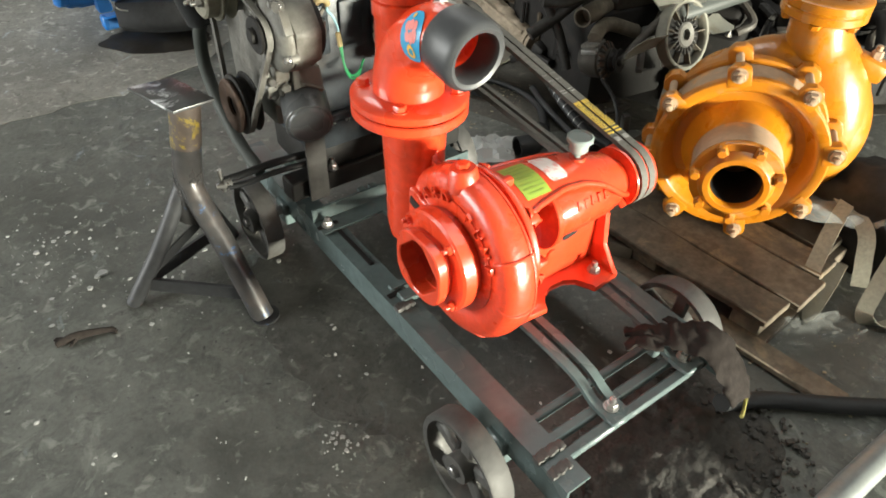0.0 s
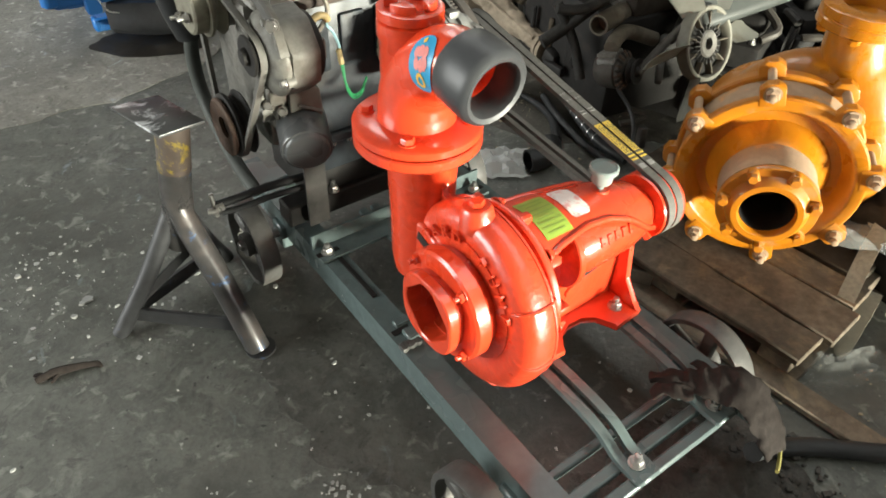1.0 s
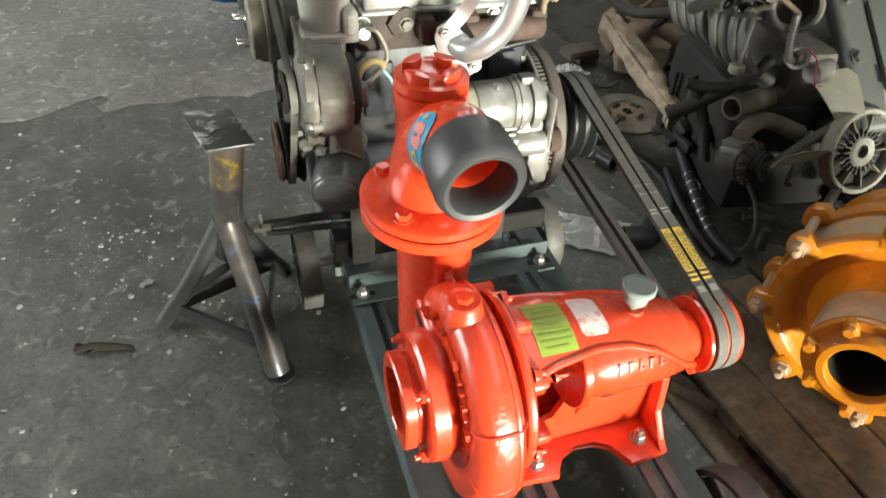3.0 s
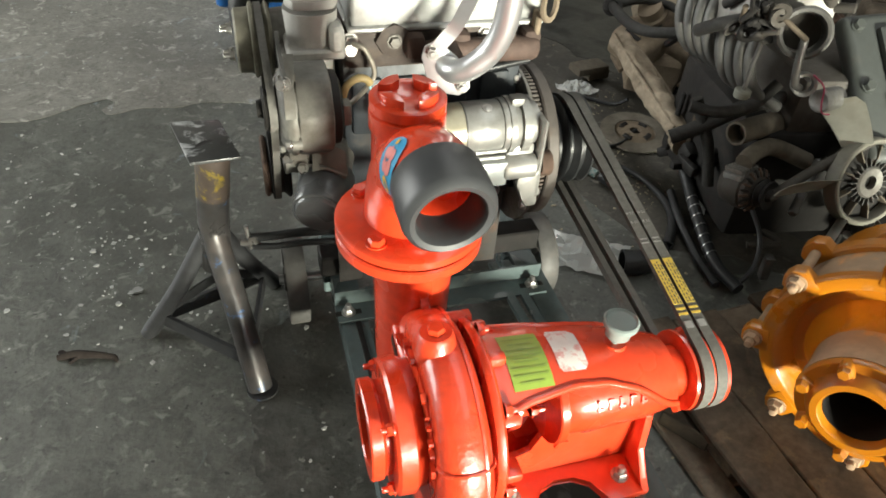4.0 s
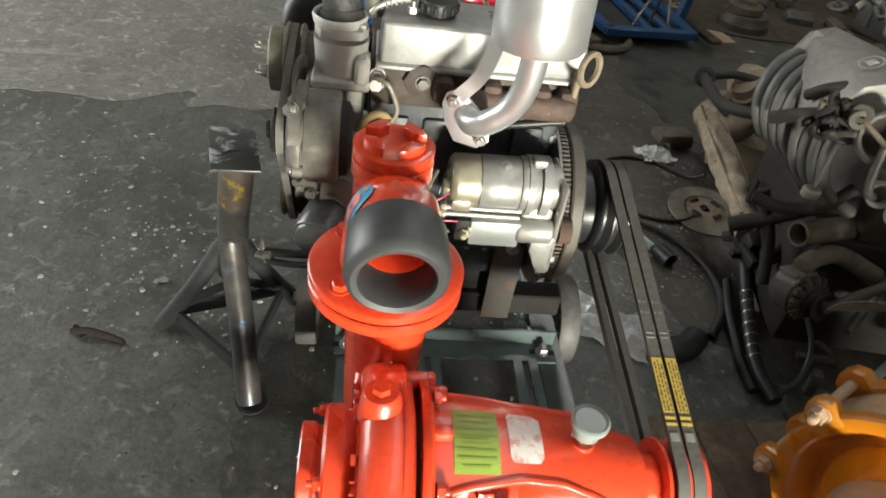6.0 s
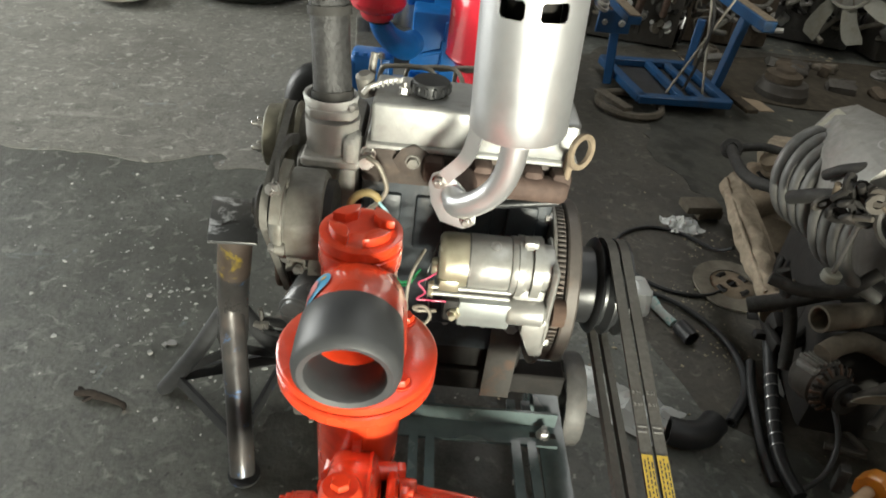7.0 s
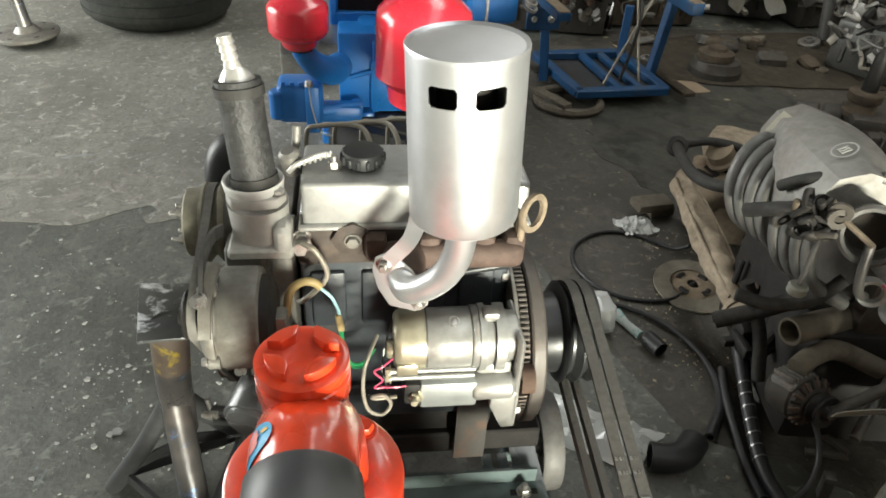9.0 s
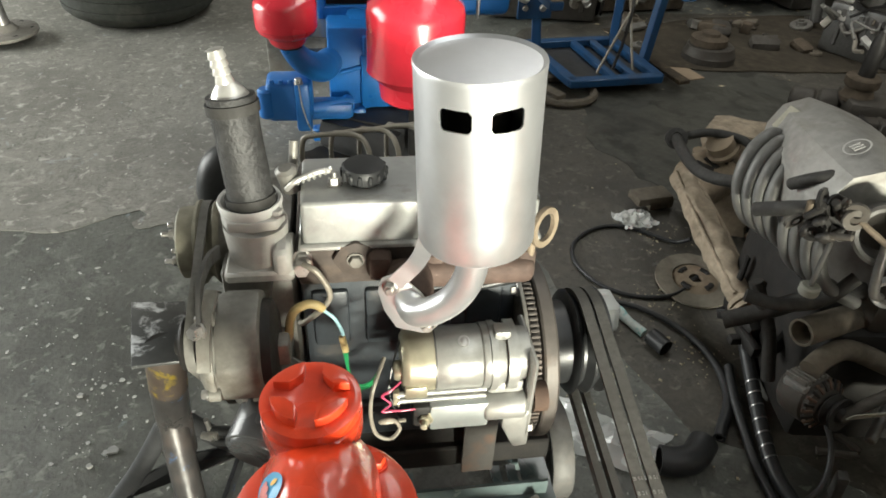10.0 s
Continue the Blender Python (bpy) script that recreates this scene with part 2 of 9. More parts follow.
M_COVER = material("silver_painted_cover", (0.34, 0.345, 0.335), 0.40, metal=0.5, var=0.16, scale=70, bump=0.15, dirt=((0.16, 0.135, 0.105), 0.34, 17, 0.75))
M_BLOCK = material("oily_black_block", (0.034, 0.040, 0.046), 0.42, var=0.4, scale=45, bump=0.3, dirt=((0.10, 0.085, 0.07), 0.3, 12, 0.8), spec=0.3)
M_HEAD = material("brown_grimed_iron", (0.062, 0.050, 0.043), 0.6, var=0.4, scale=60, bump=0.35, dirt=((0.12, 0.09, 0.068), 0.32, 18, 0.85), spec=0.25)
M_RUST = material("rusty_iron", (0.085, 0.056, 0.042), 0.75, var=0.4, scale=70, bump=0.35, dirt=((0.13, 0.075, 0.042), 0.3, 20, 0.85), spec=0.2)
M_FLY = material("brown_flywheel_iron", (0.080, 0.070, 0.062), 0.58, metal=0.3, var=0.25, scale=60, bump=0.12, dirt=((0.11, 0.07, 0.045), 0.35, 14, 0.7))
M_BRONZE = material("gold_zinc_starter", (0.43, 0.40, 0.30), 0.36, metal=0.75, var=0.15, scale=50, bump=0.08, dirt=((0.22, 0.18, 0.12), 0.2, 20, 0.7))
M_STARTER = material("pale_zinc_casting", (0.28, 0.28, 0.265), 0.42, metal=0.55, var=0.14, scale=80, bump=0.15, dirt=((0.26, 0.23, 0.17), 0.24, 18, 0.7))
M_SOLEN = material("flat_grey_zinc", (0.28, 0.30, 0.295), 0.45, metal=0.4, var=0.1, scale=70, bump=0.06)
M_RUBBER = material("black_rubber", (0.022, 0.023, 0.024), 0.45, var=0.25, scale=80, bump=0.12, rvar=0.1, spec=0.3)
M_RUBMAT = material("dusty_grey_rubber", (0.034, 0.033, 0.031), 0.65, var=0.4, scale=90, bump=0.25, dirt=((0.075, 0.068, 0.06), 0.3, 22, 0.9), spec=0.2)
M_PULLEY = material("glossy_black_paint", (0.018, 0.019, 0.020), 0.36, var=0.25, scale=60, bump=0.08, spec=0.35)
M_COUP = material("dark_grey_rubber_coupling", (0.045, 0.047, 0.050), 0.42, var=0.15, scale=60, bump=0.06, rvar=0.06)
M_FILTER = material("black_filter_paint", (0.058, 0.061, 0.063), 0.30, var=0.2, scale=60, bump=0.08)
M_HOSEWORN = material("worn_grey_hose", (0.030, 0.030, 0.030), 0.5, var=0.45, scale=110, bump=0.7, dirt=((0.085, 0.082, 0.076), 0.30, 38, 0.85), spec=0.3)
M_BELT = material("grey_black_belt", (0.112, 0.108, 0.098), 0.7, var=0.25, scale=120, bump=0.15, spec=0.2)
M_YLAB = material("yellow_belt_print", (0.66, 0.46, 0.06), 0.6, var=0.2, scale=150, bump=0.05)
M_WPRINT = material("white_print", (0.27, 0.265, 0.25), 0.6, var=0.15, scale=150, bump=0.0)
M_DPRINT = material("dark_print", (0.05, 0.05, 0.05), 0.6, var=0.15, scale=150, bump=0.0)
M_GREEN = material("green_label", (0.25, 0.36, 0.05), 0.4, var=0.12, scale=90, bump=0.0)
M_GREEND = material("dark_green_print", (0.20, 0.29, 0.045), 0.45, var=0.1, scale=90, bump=0.0)
M_WLAB = material("white_label", (0.70, 0.66, 0.63), 0.4, var=0.1, scale=90, bump=0.0, second=((0.6, 0.3, 0.28), 0.42, 60))
M_BLUEST = material("blue_sticker", (0.03, 0.28, 0.50), 0.3, var=0.1, scale=90, bump=0.0)
M_PINKST = material("pink_print", (0.70, 0.22, 0.20), 0.35, var=0.2, scale=200, bump=0.0)
M_GOLDST = material("gold_print", (0.75, 0.42, 0.05), 0.35, var=0.1, scale=90, bump=0.0)
M_CLEAR = material("milky_plastic", (0.23, 0.275, 0.262), 0.14, var=0.12, scale=60, bump=0.02)
M_BLUE = material("blue_enamel", (0.012, 0.135, 0.42), 0.35, var=0.15, scale=40, bump=0.1, dirt=((0.06, 0.06, 0.06), 0.18, 10, 0.75))
M_BLUED = material("dull_blue_paint", (0.006, 0.050, 0.135), 0.45, var=0.2, scale=40, bump=0.1, dirt=((0.05, 0.05, 0.045), 0.3, 10, 0.8))
M_REDTANK = material("red_gloss_enamel", (0.66, 0.025, 0.045), 0.26, var=0.08, scale=40, bump=0.04, coat=0.6, rvar=0.05)
M_DARK = material("sooty_black_iron", (0.016, 0.015, 0.014), 0.6, var=0.4, scale=50, bump=0.3, dirt=((0.045, 0.037, 0.03), 0.3, 15, 0.9), spec=0.2)
M_HEAPALU = material("oil_dulled_aluminium", (0.060, 0.055, 0.048), 0.6, metal=0.2, var=0.3, scale=70, bump=0.3, dirt=((0.045, 0.038, 0.03), 0.5, 11, 0.85), spec=0.3)
M_HEAPDUST = material("oily_brown_dust", (0.085, 0.068, 0.05), 0.85, var=0.35, scale=50, bump=0.35, dirt=((0.03, 0.025, 0.02), 0.45, 13, 0.9), spec=0.15)
M_HEAPGREY = material("grimy_grey_alloy", (0.085, 0.083, 0.078), 0.45, metal=0.3, var=0.25, scale=80, bump=0.2, dirt=((0.06, 0.05, 0.042), 0.35, 16, 0.8))
M_HEAPTAN = material("tan_crusted_pipe", (0.115, 0.10, 0.078), 0.7, var=0.25, scale=60, bump=0.25, dirt=((0.05, 0.042, 0.033), 0.4, 14, 0.85), spec=0.2)
M_PLENUM = material("dusty_silver_plenum", (0.21, 0.205, 0.19), 0.5, metal=0.3, var=0.25, scale=60, bump=0.3, dirt=((0.11, 0.095, 0.075), 0.4, 12, 0.85))
M_EXH = material("rusty_manifold", (0.082, 0.056, 0.046), 0.7, var=0.35, scale=60, bump=0.4, dirt=((0.05, 0.04, 0.035), 0.4, 16, 0.85), spec=0.2)
M_TAIL = material("tan_dust_caked_casting", (0.26, 0.215, 0.16), 0.85, var=0.3, scale=40, bump=0.5, dirt=((0.10, 0.08, 0.058), 0.36, 18, 0.9), spec=0.15)
M_DUSTY = material("brown_dusty_iron", (0.20, 0.16, 0.115), 0.85, var=0.3, scale=50, bump=0.3, dirt=((0.08, 0.06, 0.045), 0.35, 14, 0.9), spec=0.15)
M_WOOD = material("worn_pallet_wood", (0.118, 0.096, 0.072), 0.85, var=0.4, scale=45, bump=0.4, dirt=((0.04, 0.033, 0.027), 0.50, 7, 0.9), rand=0.5, second=((0.17, 0.13, 0.085), 0.40, 11), spec=0.15)
M_FAN = material("yellowed_white_plastic", (0.25, 0.25, 0.215), 0.45, var=0.15, scale=40, bump=0.08, dirt=((0.17, 0.145, 0.10), 0.4, 12, 0.75))
M_FANHUB = material("soiled_cream_plastic", (0.155, 0.15, 0.122), 0.55, var=0.2, scale=40, bump=0.1, dirt=((0.075, 0.065, 0.05), 0.42, 14, 0.8))
M_IRONWHEEL = material("dull_cast_iron_wheel", (0.074, 0.072, 0.068), 0.6, metal=0.3, var=0.25, scale=70, bump=0.2, dirt=((0.10, 0.08, 0.065), 0.35, 14, 0.8))
M_TYRE = material("worn_grey_tyre_rubber", (0.026, 0.028, 0.025), 0.75, var=0.3, scale=50, bump=0.3, dirt=((0.055, 0.055, 0.047), 0.35, 9, 0.9), spec=0.2)
M_PALECAST = material("pale_greenish_casting", (0.135, 0.132, 0.116), 0.60, metal=0.15, var=0.25, scale=70, bump=0.4, dirt=((0.062, 0.052, 0.038), 0.46, 17, 0.85))
M_THERM = material("pale_cream_casting", (0.44, 0.43, 0.40), 0.55, metal=0.15, var=0.15, scale=70, bump=0.25, dirt=((0.17, 0.145, 0.115), 0.24, 20, 0.8))
M_WHITECAST = material("white_sprayed_casting", (0.62, 0.62, 0.59), 0.5, metal=0.2, var=0.15, scale=70, bump=0.25, dirt=((0.22, 0.19, 0.15), 0.30, 20, 0.7))
M_PULLEYD = material("yellowed_grey_iron", (0.185, 0.175, 0.135), 0.6, metal=0.1, var=0.25, scale=60, bump=0.2, dirt=((0.085, 0.068, 0.05), 0.36, 16, 0.85), spec=0.25)
M_STAND = material("worn_steel_tube", (0.060, 0.058, 0.057), 0.32, metal=0.35, var=0.3, scale=40, bump=0.15, dirt=((0.075, 0.055, 0.045), 0.4, 10, 0.75), second=((0.05, 0.17, 0.40), 0.36, 14))
M_STANDY = material("yellow_stained_tube", (0.085, 0.066, 0.054), 0.5, metal=0.2, var=0.3, scale=40, bump=0.15, second=((0.38, 0.28, 0.010), 0.43, 9))
M_PLATE = material("smeared_dark_plate", (0.085, 0.088, 0.088), 0.38, metal=0.5, var=0.3, scale=30, bump=0.12, second=((0.62, 0.64, 0.65), 0.42, 18))
M_MOUNT = material("black_mount_with_rust", (0.055, 0.052, 0.048), 0.5, var=0.35, scale=50, bump=0.2, dirt=((0.13, 0.065, 0.035), 0.32, 14, 0.85), spec=0.3)
M_STANDD = material("dark_steel_stand", (0.036, 0.037, 0.039), 0.5, metal=0.3, var=0.3, scale=40, bump=0.15, dirt=((0.10, 0.075, 0.055), 0.25, 14, 0.8), second=((0.03, 0.10, 0.26), 0.30, 14))
M_GREYP = material("grey_plastic_cover", (0.052, 0.058, 0.054), 0.5, var=0.12, scale=60, bump=0.1, dirt=((0.09, 0.082, 0.068), 0.25, 12, 0.8))
M_PIPE = material("brownish_steel_pipe", (0.27, 0.25, 0.21), 0.5, metal=0.5, var=0.25, scale=40, bump=0.15, dirt=((0.12, 0.09, 0.065), 0.4, 12, 0.8))
M_WIREG = material("green_wire", (0.015, 0.19, 0.065), 0.4, var=0.05, bump=0.0)
M_WIREB = material("pale_blue_wire", (0.30, 0.50, 0.55), 0.4, var=0.05, bump=0.0)
M_WIREP = material("pink_red_wire", (0.38, 0.045, 0.10), 0.4, var=0.05, bump=0.0)
M_WIREK = material("black_wire", (0.02, 0.02, 0.02), 0.4, var=0.05, bump=0.0)
M_TAN = material("tan_rubber_hose", (0.38, 0.29, 0.13), 0.5, var=0.2, scale=60, bump=0.1)
M_HOOK = material("galvanised_fitting", (0.60, 0.59, 0.56), 0.35, metal=0.7, var=0.15, scale=80, bump=0.1)
M_GALV = material("galvanised_pipe", (0.19, 0.205, 0.20), 0.46, metal=0.3, var=0.15, scale=50, bump=0.06, dirt=((0.14, 0.135, 0.12), 0.25, 14, 0.7))
M_CLOTH = material("oily_dark_cloth", (0.022, 0.018, 0.016), 0.9, var=0.4, scale=80, bump=0.4, spec=0.1)
M_STRAP = material("dusty_webbing", (0.25, 0.238, 0.19), 0.9, var=0.25, scale=120, bump=0.3)
M_CHIP = material("white_paint_chip", (0.34, 0.345, 0.33), 0.7, var=0.25, scale=60, bump=0.1, rand=0.2)

# ---- the workshop bay ----
def floor_material(name, colour, light, stain, rough):
    """Trodden concrete: oil stains, scuffs, paler dust, pits."""
    mt = bpy.data.materials.new(name)
    mt.use_nodes = True
    nt = mt.node_tree
    N, L = nt.nodes, nt.links
    bsdf = N["Principled BSDF"]
    tc = N.new("ShaderNodeTexCoord")

    def noi(s, detail=8.0, r=0.62, dist=0.0):
        n = N.new("ShaderNodeTexNoise")
        n.inputs["Scale"].default_value, n.inputs["Detail"].default_value, n.inputs["Roughness"].default_value, n.inputs["Distortion"].default_value = s, detail, r, dist
        L.new(tc.outputs["Object"], n.inputs["Vector"])
        return n.outputs["Fac"]

    def ramp(src, lo, hi, a=0.0, b=1.0):
        m = N.new("ShaderNodeMapRange")
        for k, v in zip(("From Min", "From Max", "To Min", "To Max"), (lo, hi, a, b)):
            m.inputs[k].default_value = v
        L.new(src, m.inputs["Value"])
        return m.outputs[0]

    def mix(fac, a, b):
        m = N.new("ShaderNodeMix")
        m.data_type = "RGBA"
        L.new(fac, m.inputs[0])
        for sock, v in ((m.inputs[6], a), (m.inputs[7], b)):
            if isinstance(v, bpy.types.NodeSocket):
                L.new(v, sock)
            else:
                sock.default_value = (*v, 1)
        return m.outputs[2]

    fine, mid, wide = noi(75), noi(11, dist=0.3), noi(1.6, 5.0)
    c = mix(ramp(fine, 0.32, 0.68), tuple(v * 0.72 for v in colour), tuple(v * 1.28 for v in colour))
    c = mix(ramp(mid, 0.42, 0.68), c, light)
    c = mix(ramp(noi(5.5, 10.0, 0.75, 1.2), 0.56, 0.66), c, tuple(v * 1.25 for v in light))
    c = mix(ramp(wide, 0.50, 0.68), c, stain)
    c = mix(ramp(noi(4.5, 9.0, 0.7, 0.5), 0.60, 0.72), c, tuple(v * 0.6 for v in stain))
    # dull smears, pits, faint blue-grey paint spots and pale specks
    c = mix(ramp(noi(17, 9.0, 0.8, 0.8), 0.50, 0.62), c, tuple(v * 0.74 for v in colour))
    c = mix(ramp(noi(24, 6.0, 0.6, 0.6), 0.57, 0.68), c, tuple(v * 1.5 for v in light))
    c = mix(ramp(noi(8.5, 7.0, 0.65, 0.9), 0.64, 0.74), c, (light[0] * 1.4, light[1] * 1.6, light[2] * 1.9))
    c = mix(ramp(noi(55, 4.0, 0.5), 0.66, 0.72), c, tuple(v * 0.45 for v in colour))
    c = mix(ramp(noi(38, 4.0, 0.5), 0.69, 0.73), c, tuple(min(1, v * 2.4) for v in light))
    L.new(c, bsdf.inputs["Base Color"])
    L.new(ramp(mid, 0.3, 0.7, rough - 0.12, rough + 0.12), bsdf.inputs["Roughness"])
    add = N.new("ShaderNodeMath")
    add.operation = "MULTIPLY_ADD"
    L.new(mid, add.inputs[0])
    add.inputs[1].default_value = 1.5
    L.new(fine, add.inputs[2])
    bp = N.new("ShaderNodeBump")
    bp.inputs["Strength"].default_value, bp.inputs["Distance"].default_value = 0.35, 0.006
    L.new(add.outputs[0], bp.inputs["Height"])
    L.new(bp.outputs[0], bsdf.inputs["Normal"])
    return mt


M_FLOOR = floor_material("dark_oily_concrete", (0.083, 0.087, 0.077), (0.128, 0.133, 0.118), (0.048, 0.049, 0.042), 0.56)
M_SCREED = floor_material("pale_worn_screed", (0.170, 0.167, 0.146), (0.225, 0.221, 0.196), (0.110, 0.107, 0.093), 0.72)
M_WALL = material("sooty_plaster", (0.15, 0.14, 0.125), 0.9, var=0.25, scale=12, bump=0.2, dirt=((0.07, 0.06, 0.05), 0.45, 1.2, 0.9))
M_ROOF = material("sooty_sheet_roof", (0.08, 0.078, 0.075), 0.7, var=0.25, scale=8, bump=0.1)

bm = B()
bmesh.ops.create_grid(bm, x_segments=2, y_segments=2, size=0.5, matrix=T(0.0, 0.5, 0.0) @ Matrix.Diagonal((10.4, 15.4, 1, 1)))
solo("floor", bm, M_FLOOR, (0, 2, 0), "dark oil-stained workshop concrete floor", "floor", kind="structure")

# the paler upper screed, broken off along a ragged edge
random.seed(7)
edge = [(-5.0, 2.30), (-3.0, 2.34), (-1.6, 2.30), (-1.0, 2.33), (-0.72, 2.28), (-0.45, 2.31), (-0.30, 2.285), (-0.20, 2.30), (-0.12, 2.36), (-0.05, 2.40), (-0.02, 2.36), (-0.06, 2.31), (-0.03, 2.27), (0.06, 2.30), (0.18, 2.285), (0.40, 2.30), (0.62, 2.33), (0.80, 2.42), (0.95, 2.60), (1.05, 2.9), (1.10, 3.3), (1.16, 3.75), (1.28, 4.3), (1.40, 5.2), (1.5, 6.2), (5.0, 6.4)]
line = []
for (x0, y0), (x1, y1) in zip(edge, edge[1:]):
    k = max(2, int(math.hypot(x1 - x0, y1 - y0) / 0.03))
    for j in range(k):
        f = j / k
        x, y = x0 + (x1 - x0) * f, y0 + (y1 - y0) * f
        line.append((x, y + 0.035 * (noise.noise((x * 6, y * 6, 0))) + 0.014 * noise.noise((x * 34, y * 34, 5))))
line.append(edge[-1])
bm = B()
prism(bm, line + [(5.0, 8.0), (-5.0, 8.0)], 0.0018, T(0, 0, 0.0005))
solo("floor_screed", bm, M_SCREED, (0, 3, 0), "pale worn screed with a broken ragged edge", "floor", kind="structure")


# old oil and the cart's shade, put together into one dark floor colour
M_CARTSHADE = floor_material("oily_shaded_floor", (0.056, 0.057, 0.050), (0.088, 0.089, 0.079), (0.032, 0.032, 0.028), 0.52)
poly = []
for k in range(140):
    a = 2 * math.pi * k / 140
    r = 1 + 0.26 * noise.noise(Vector((math.cos(a) * 2.2, math.sin(a) * 2.2, 21))) + 0.10 * noise.noise(Vector((math.cos(a) * 8, math.sin(a) * 8, 6))) + 0.05 * noise.noise(Vector((math.cos(a) * 26, math.sin(a) * 26, 3)))
    poly.append((0.70 + 0.37 * r * math.cos(a), 0.98 + 0.58 * r * math.sin(a)))
solo("floor_oil", prism(B(), poly, 0.0006, T(0, 0, 0.0003)), M_CARTSHADE, (0.70, 0.98, 0), "oil-soaked concrete under the cart, darkened for the cart's shade", "floor", kind="structure")

# brown oily dirt trodden over the concrete beside the cart
M_DIRTFLOOR = floor_material("brown_trodden_dirt", (0.050, 0.046, 0.037), (0.078, 0.072, 0.058), (0.028, 0.025, 0.020), 0.6)
poly = []
for k in range(140):
    a = 2 * math.pi * k / 140
    r = 1 + 0.10 * noise.noise(Vector((math.cos(a) * 2.5, math.sin(a) * 2.5, 7))) + 0.03 * noise.noise(Vector((math.cos(a) * 14, math.sin(a) * 14, 2)))
    poly.append((2.52 + 1.50 * r * math.cos(a), 2.55 + 1.75 * r * math.sin(a)))
solo("floor_dirt", prism(B(), poly, 0.0008, T(0, 0, 0.0004)), M_DIRTFLOOR, (2.2, 1.9, 0), "brown oily dirt trodden over the concrete", "floor", kind="structure")


def wall_with_door(name, p, q, h, doors, label):
    """A wall 0.2 thick from p to q with doorways (from, to, height) along it."""
    p, q = Vector(p), Vector(q)
    d = (q - p).normalized()
    n = d.cross(Vector((0, 0, 1)))
    bm = B()
    runs, s = [], 0.0
    length = (q - p).length
    for a, b, dh in doors:
        runs.append((s, a, 0.0, h))
        runs.append((a, b, dh, h))
        s = b
    runs.append((s, length, 0.0, h))
    for a, b, z0, z1 in runs:
        if b - a < 0.01:
            continue
        m = Matrix((d, n, Vector((0, 0, 1)))).transposed().to_4x4()
        c = p + d * (a + b) / 2
        box(bm, (b - a, 0.2, z1 - z0), T(c.x, c.y, (z0 + z1) / 2) @ m, 0.0)
    return solo(name, bm, M_WALL, p, label, "wall", kind="structure")


wall_with_door("wall_south", (-5.1, -7.1, 0), (5.1, -7.1, 0), 4.5, [(5.0, 9.6, 3.1)], "sooty plastered wall with a wide open doorway")
wall_with_door("wall_west", (-5.1, 8.1, 0), (-5.1, -7.0, 0), 4.5, [(1.8, 6.4, 3.5)], "sooty plastered wall with a wide side doorway")
wall_with_door("wall_north", (5.1, 8.1, 0), (-5.0, 8.1, 0), 4.5, [], "sooty plastered back wall")
wall_with_door("wall_east", (5.1, -7.0, 0), (5.1, 8.0, 0), 4.5, [], "sooty plastered side wall")
bm = B()
# The second opening is cut only for the added back lamp.
for a, b, c, d in ((-5.2, 1.5, -7.2, 8.2), (2.9, 5.2, -7.2, 8.2), (1.5, 2.9, -7.2, -2.4), (1.5, 2.9, 2.6, 2.9), (1.5, 2.9, 6.3, 8.2), (1.5, 1.6, 2.9, 6.3), (2.8, 2.9, 2.9, 6.3)):
    box(bm, (b - a, d - c, 0.08), ((a + b) / 2, (c + d) / 2, 4.55), 0.0)
solo("ceiling", bm, M_ROOF, (0, 2, 4.5), "unseen sooty sheet roof, open at the rooflight and the added back lamp", "ceiling", kind="structure")

# ---- the pump cart ----
cart = thing("pump_cart", (0.70, 0.95, 0.0), "grey-green painted angle-iron cart frame on four iron wheels", "cart")
RAIL = 0.160
part("rail", angle_bar(B(), (0.506, 0.330, RAIL), (0.506, 1.52, RAIL), 0.050, 0.064, 0.006), M_FRAME, cart)
part("rail", angle_bar(B(), (0.948, 0.330, RAIL), (0.948, 1.52, RAIL), 0.050, 0.064, 0.006, side=(-1, 0, 0)), M_FRAME, cart)
part("cross_member", angle_bar(B(), (0.500, 1.134, RAIL + 0.002), (0.930, 1.134, RAIL + 0.002), 0.052, 0.040, 0.006, down=(0, 0, 1), side=(0, -1, 0)), M_FRAME, cart, "angle-iron cross member with slotted ends")
part("cross_member", box(B(), (0.40, 0.030, 0.012), (0.727, 0.822, RAIL + 0.0075), 0.002), M_FRAME, cart)
part("cross_member", box(B(), (0.40, 0.016, 0.030), (0.727, 0.862, RAIL - 0.008), 0.002), M_FRAME, cart)
part("cross_member", box(B(), (0.43, 0.05, 0.04), (0.727, 1.44, RAIL - 0.025), 0.002), M_FRAME, cart)
part("joint_gap", box(B(), (0.036, 0.012, 0.0012), (0.530, 0.845, RAIL + 0.0012), 0.0), M_DARK, cart, "dark gap beside the cross member")
for y, z, w in ((0.470, RAIL - 0.018, 0.015), (0.420, RAIL - 0.012, 0.020), (0.384, RAIL - 0.012, 0.020)):
    part("cross_bar", box(B(), (0.44, w, 0.016), (0.727, y, z), 0.003), M_FRAME, cart)
for cx, cy, cz, sx in ((0.530, 0.398, RAIL + 0.004, 0.05), (0.524, 0.366, RAIL + 0.001, 0.036), (0.524, 0.803, RAIL + 0.006, 0.034)):
    bm = B()
    for k in range(5):
        lump(bm, (sx / 3.4, 0.018, 0.010), T(cx + sx * (k - 2) / 4.4, cy + 0.002 * (k % 2), cz), 0.25, 40 + k)
    part("weld_bead", bm, M_IRONWHEEL, cart, "grey weld bead")
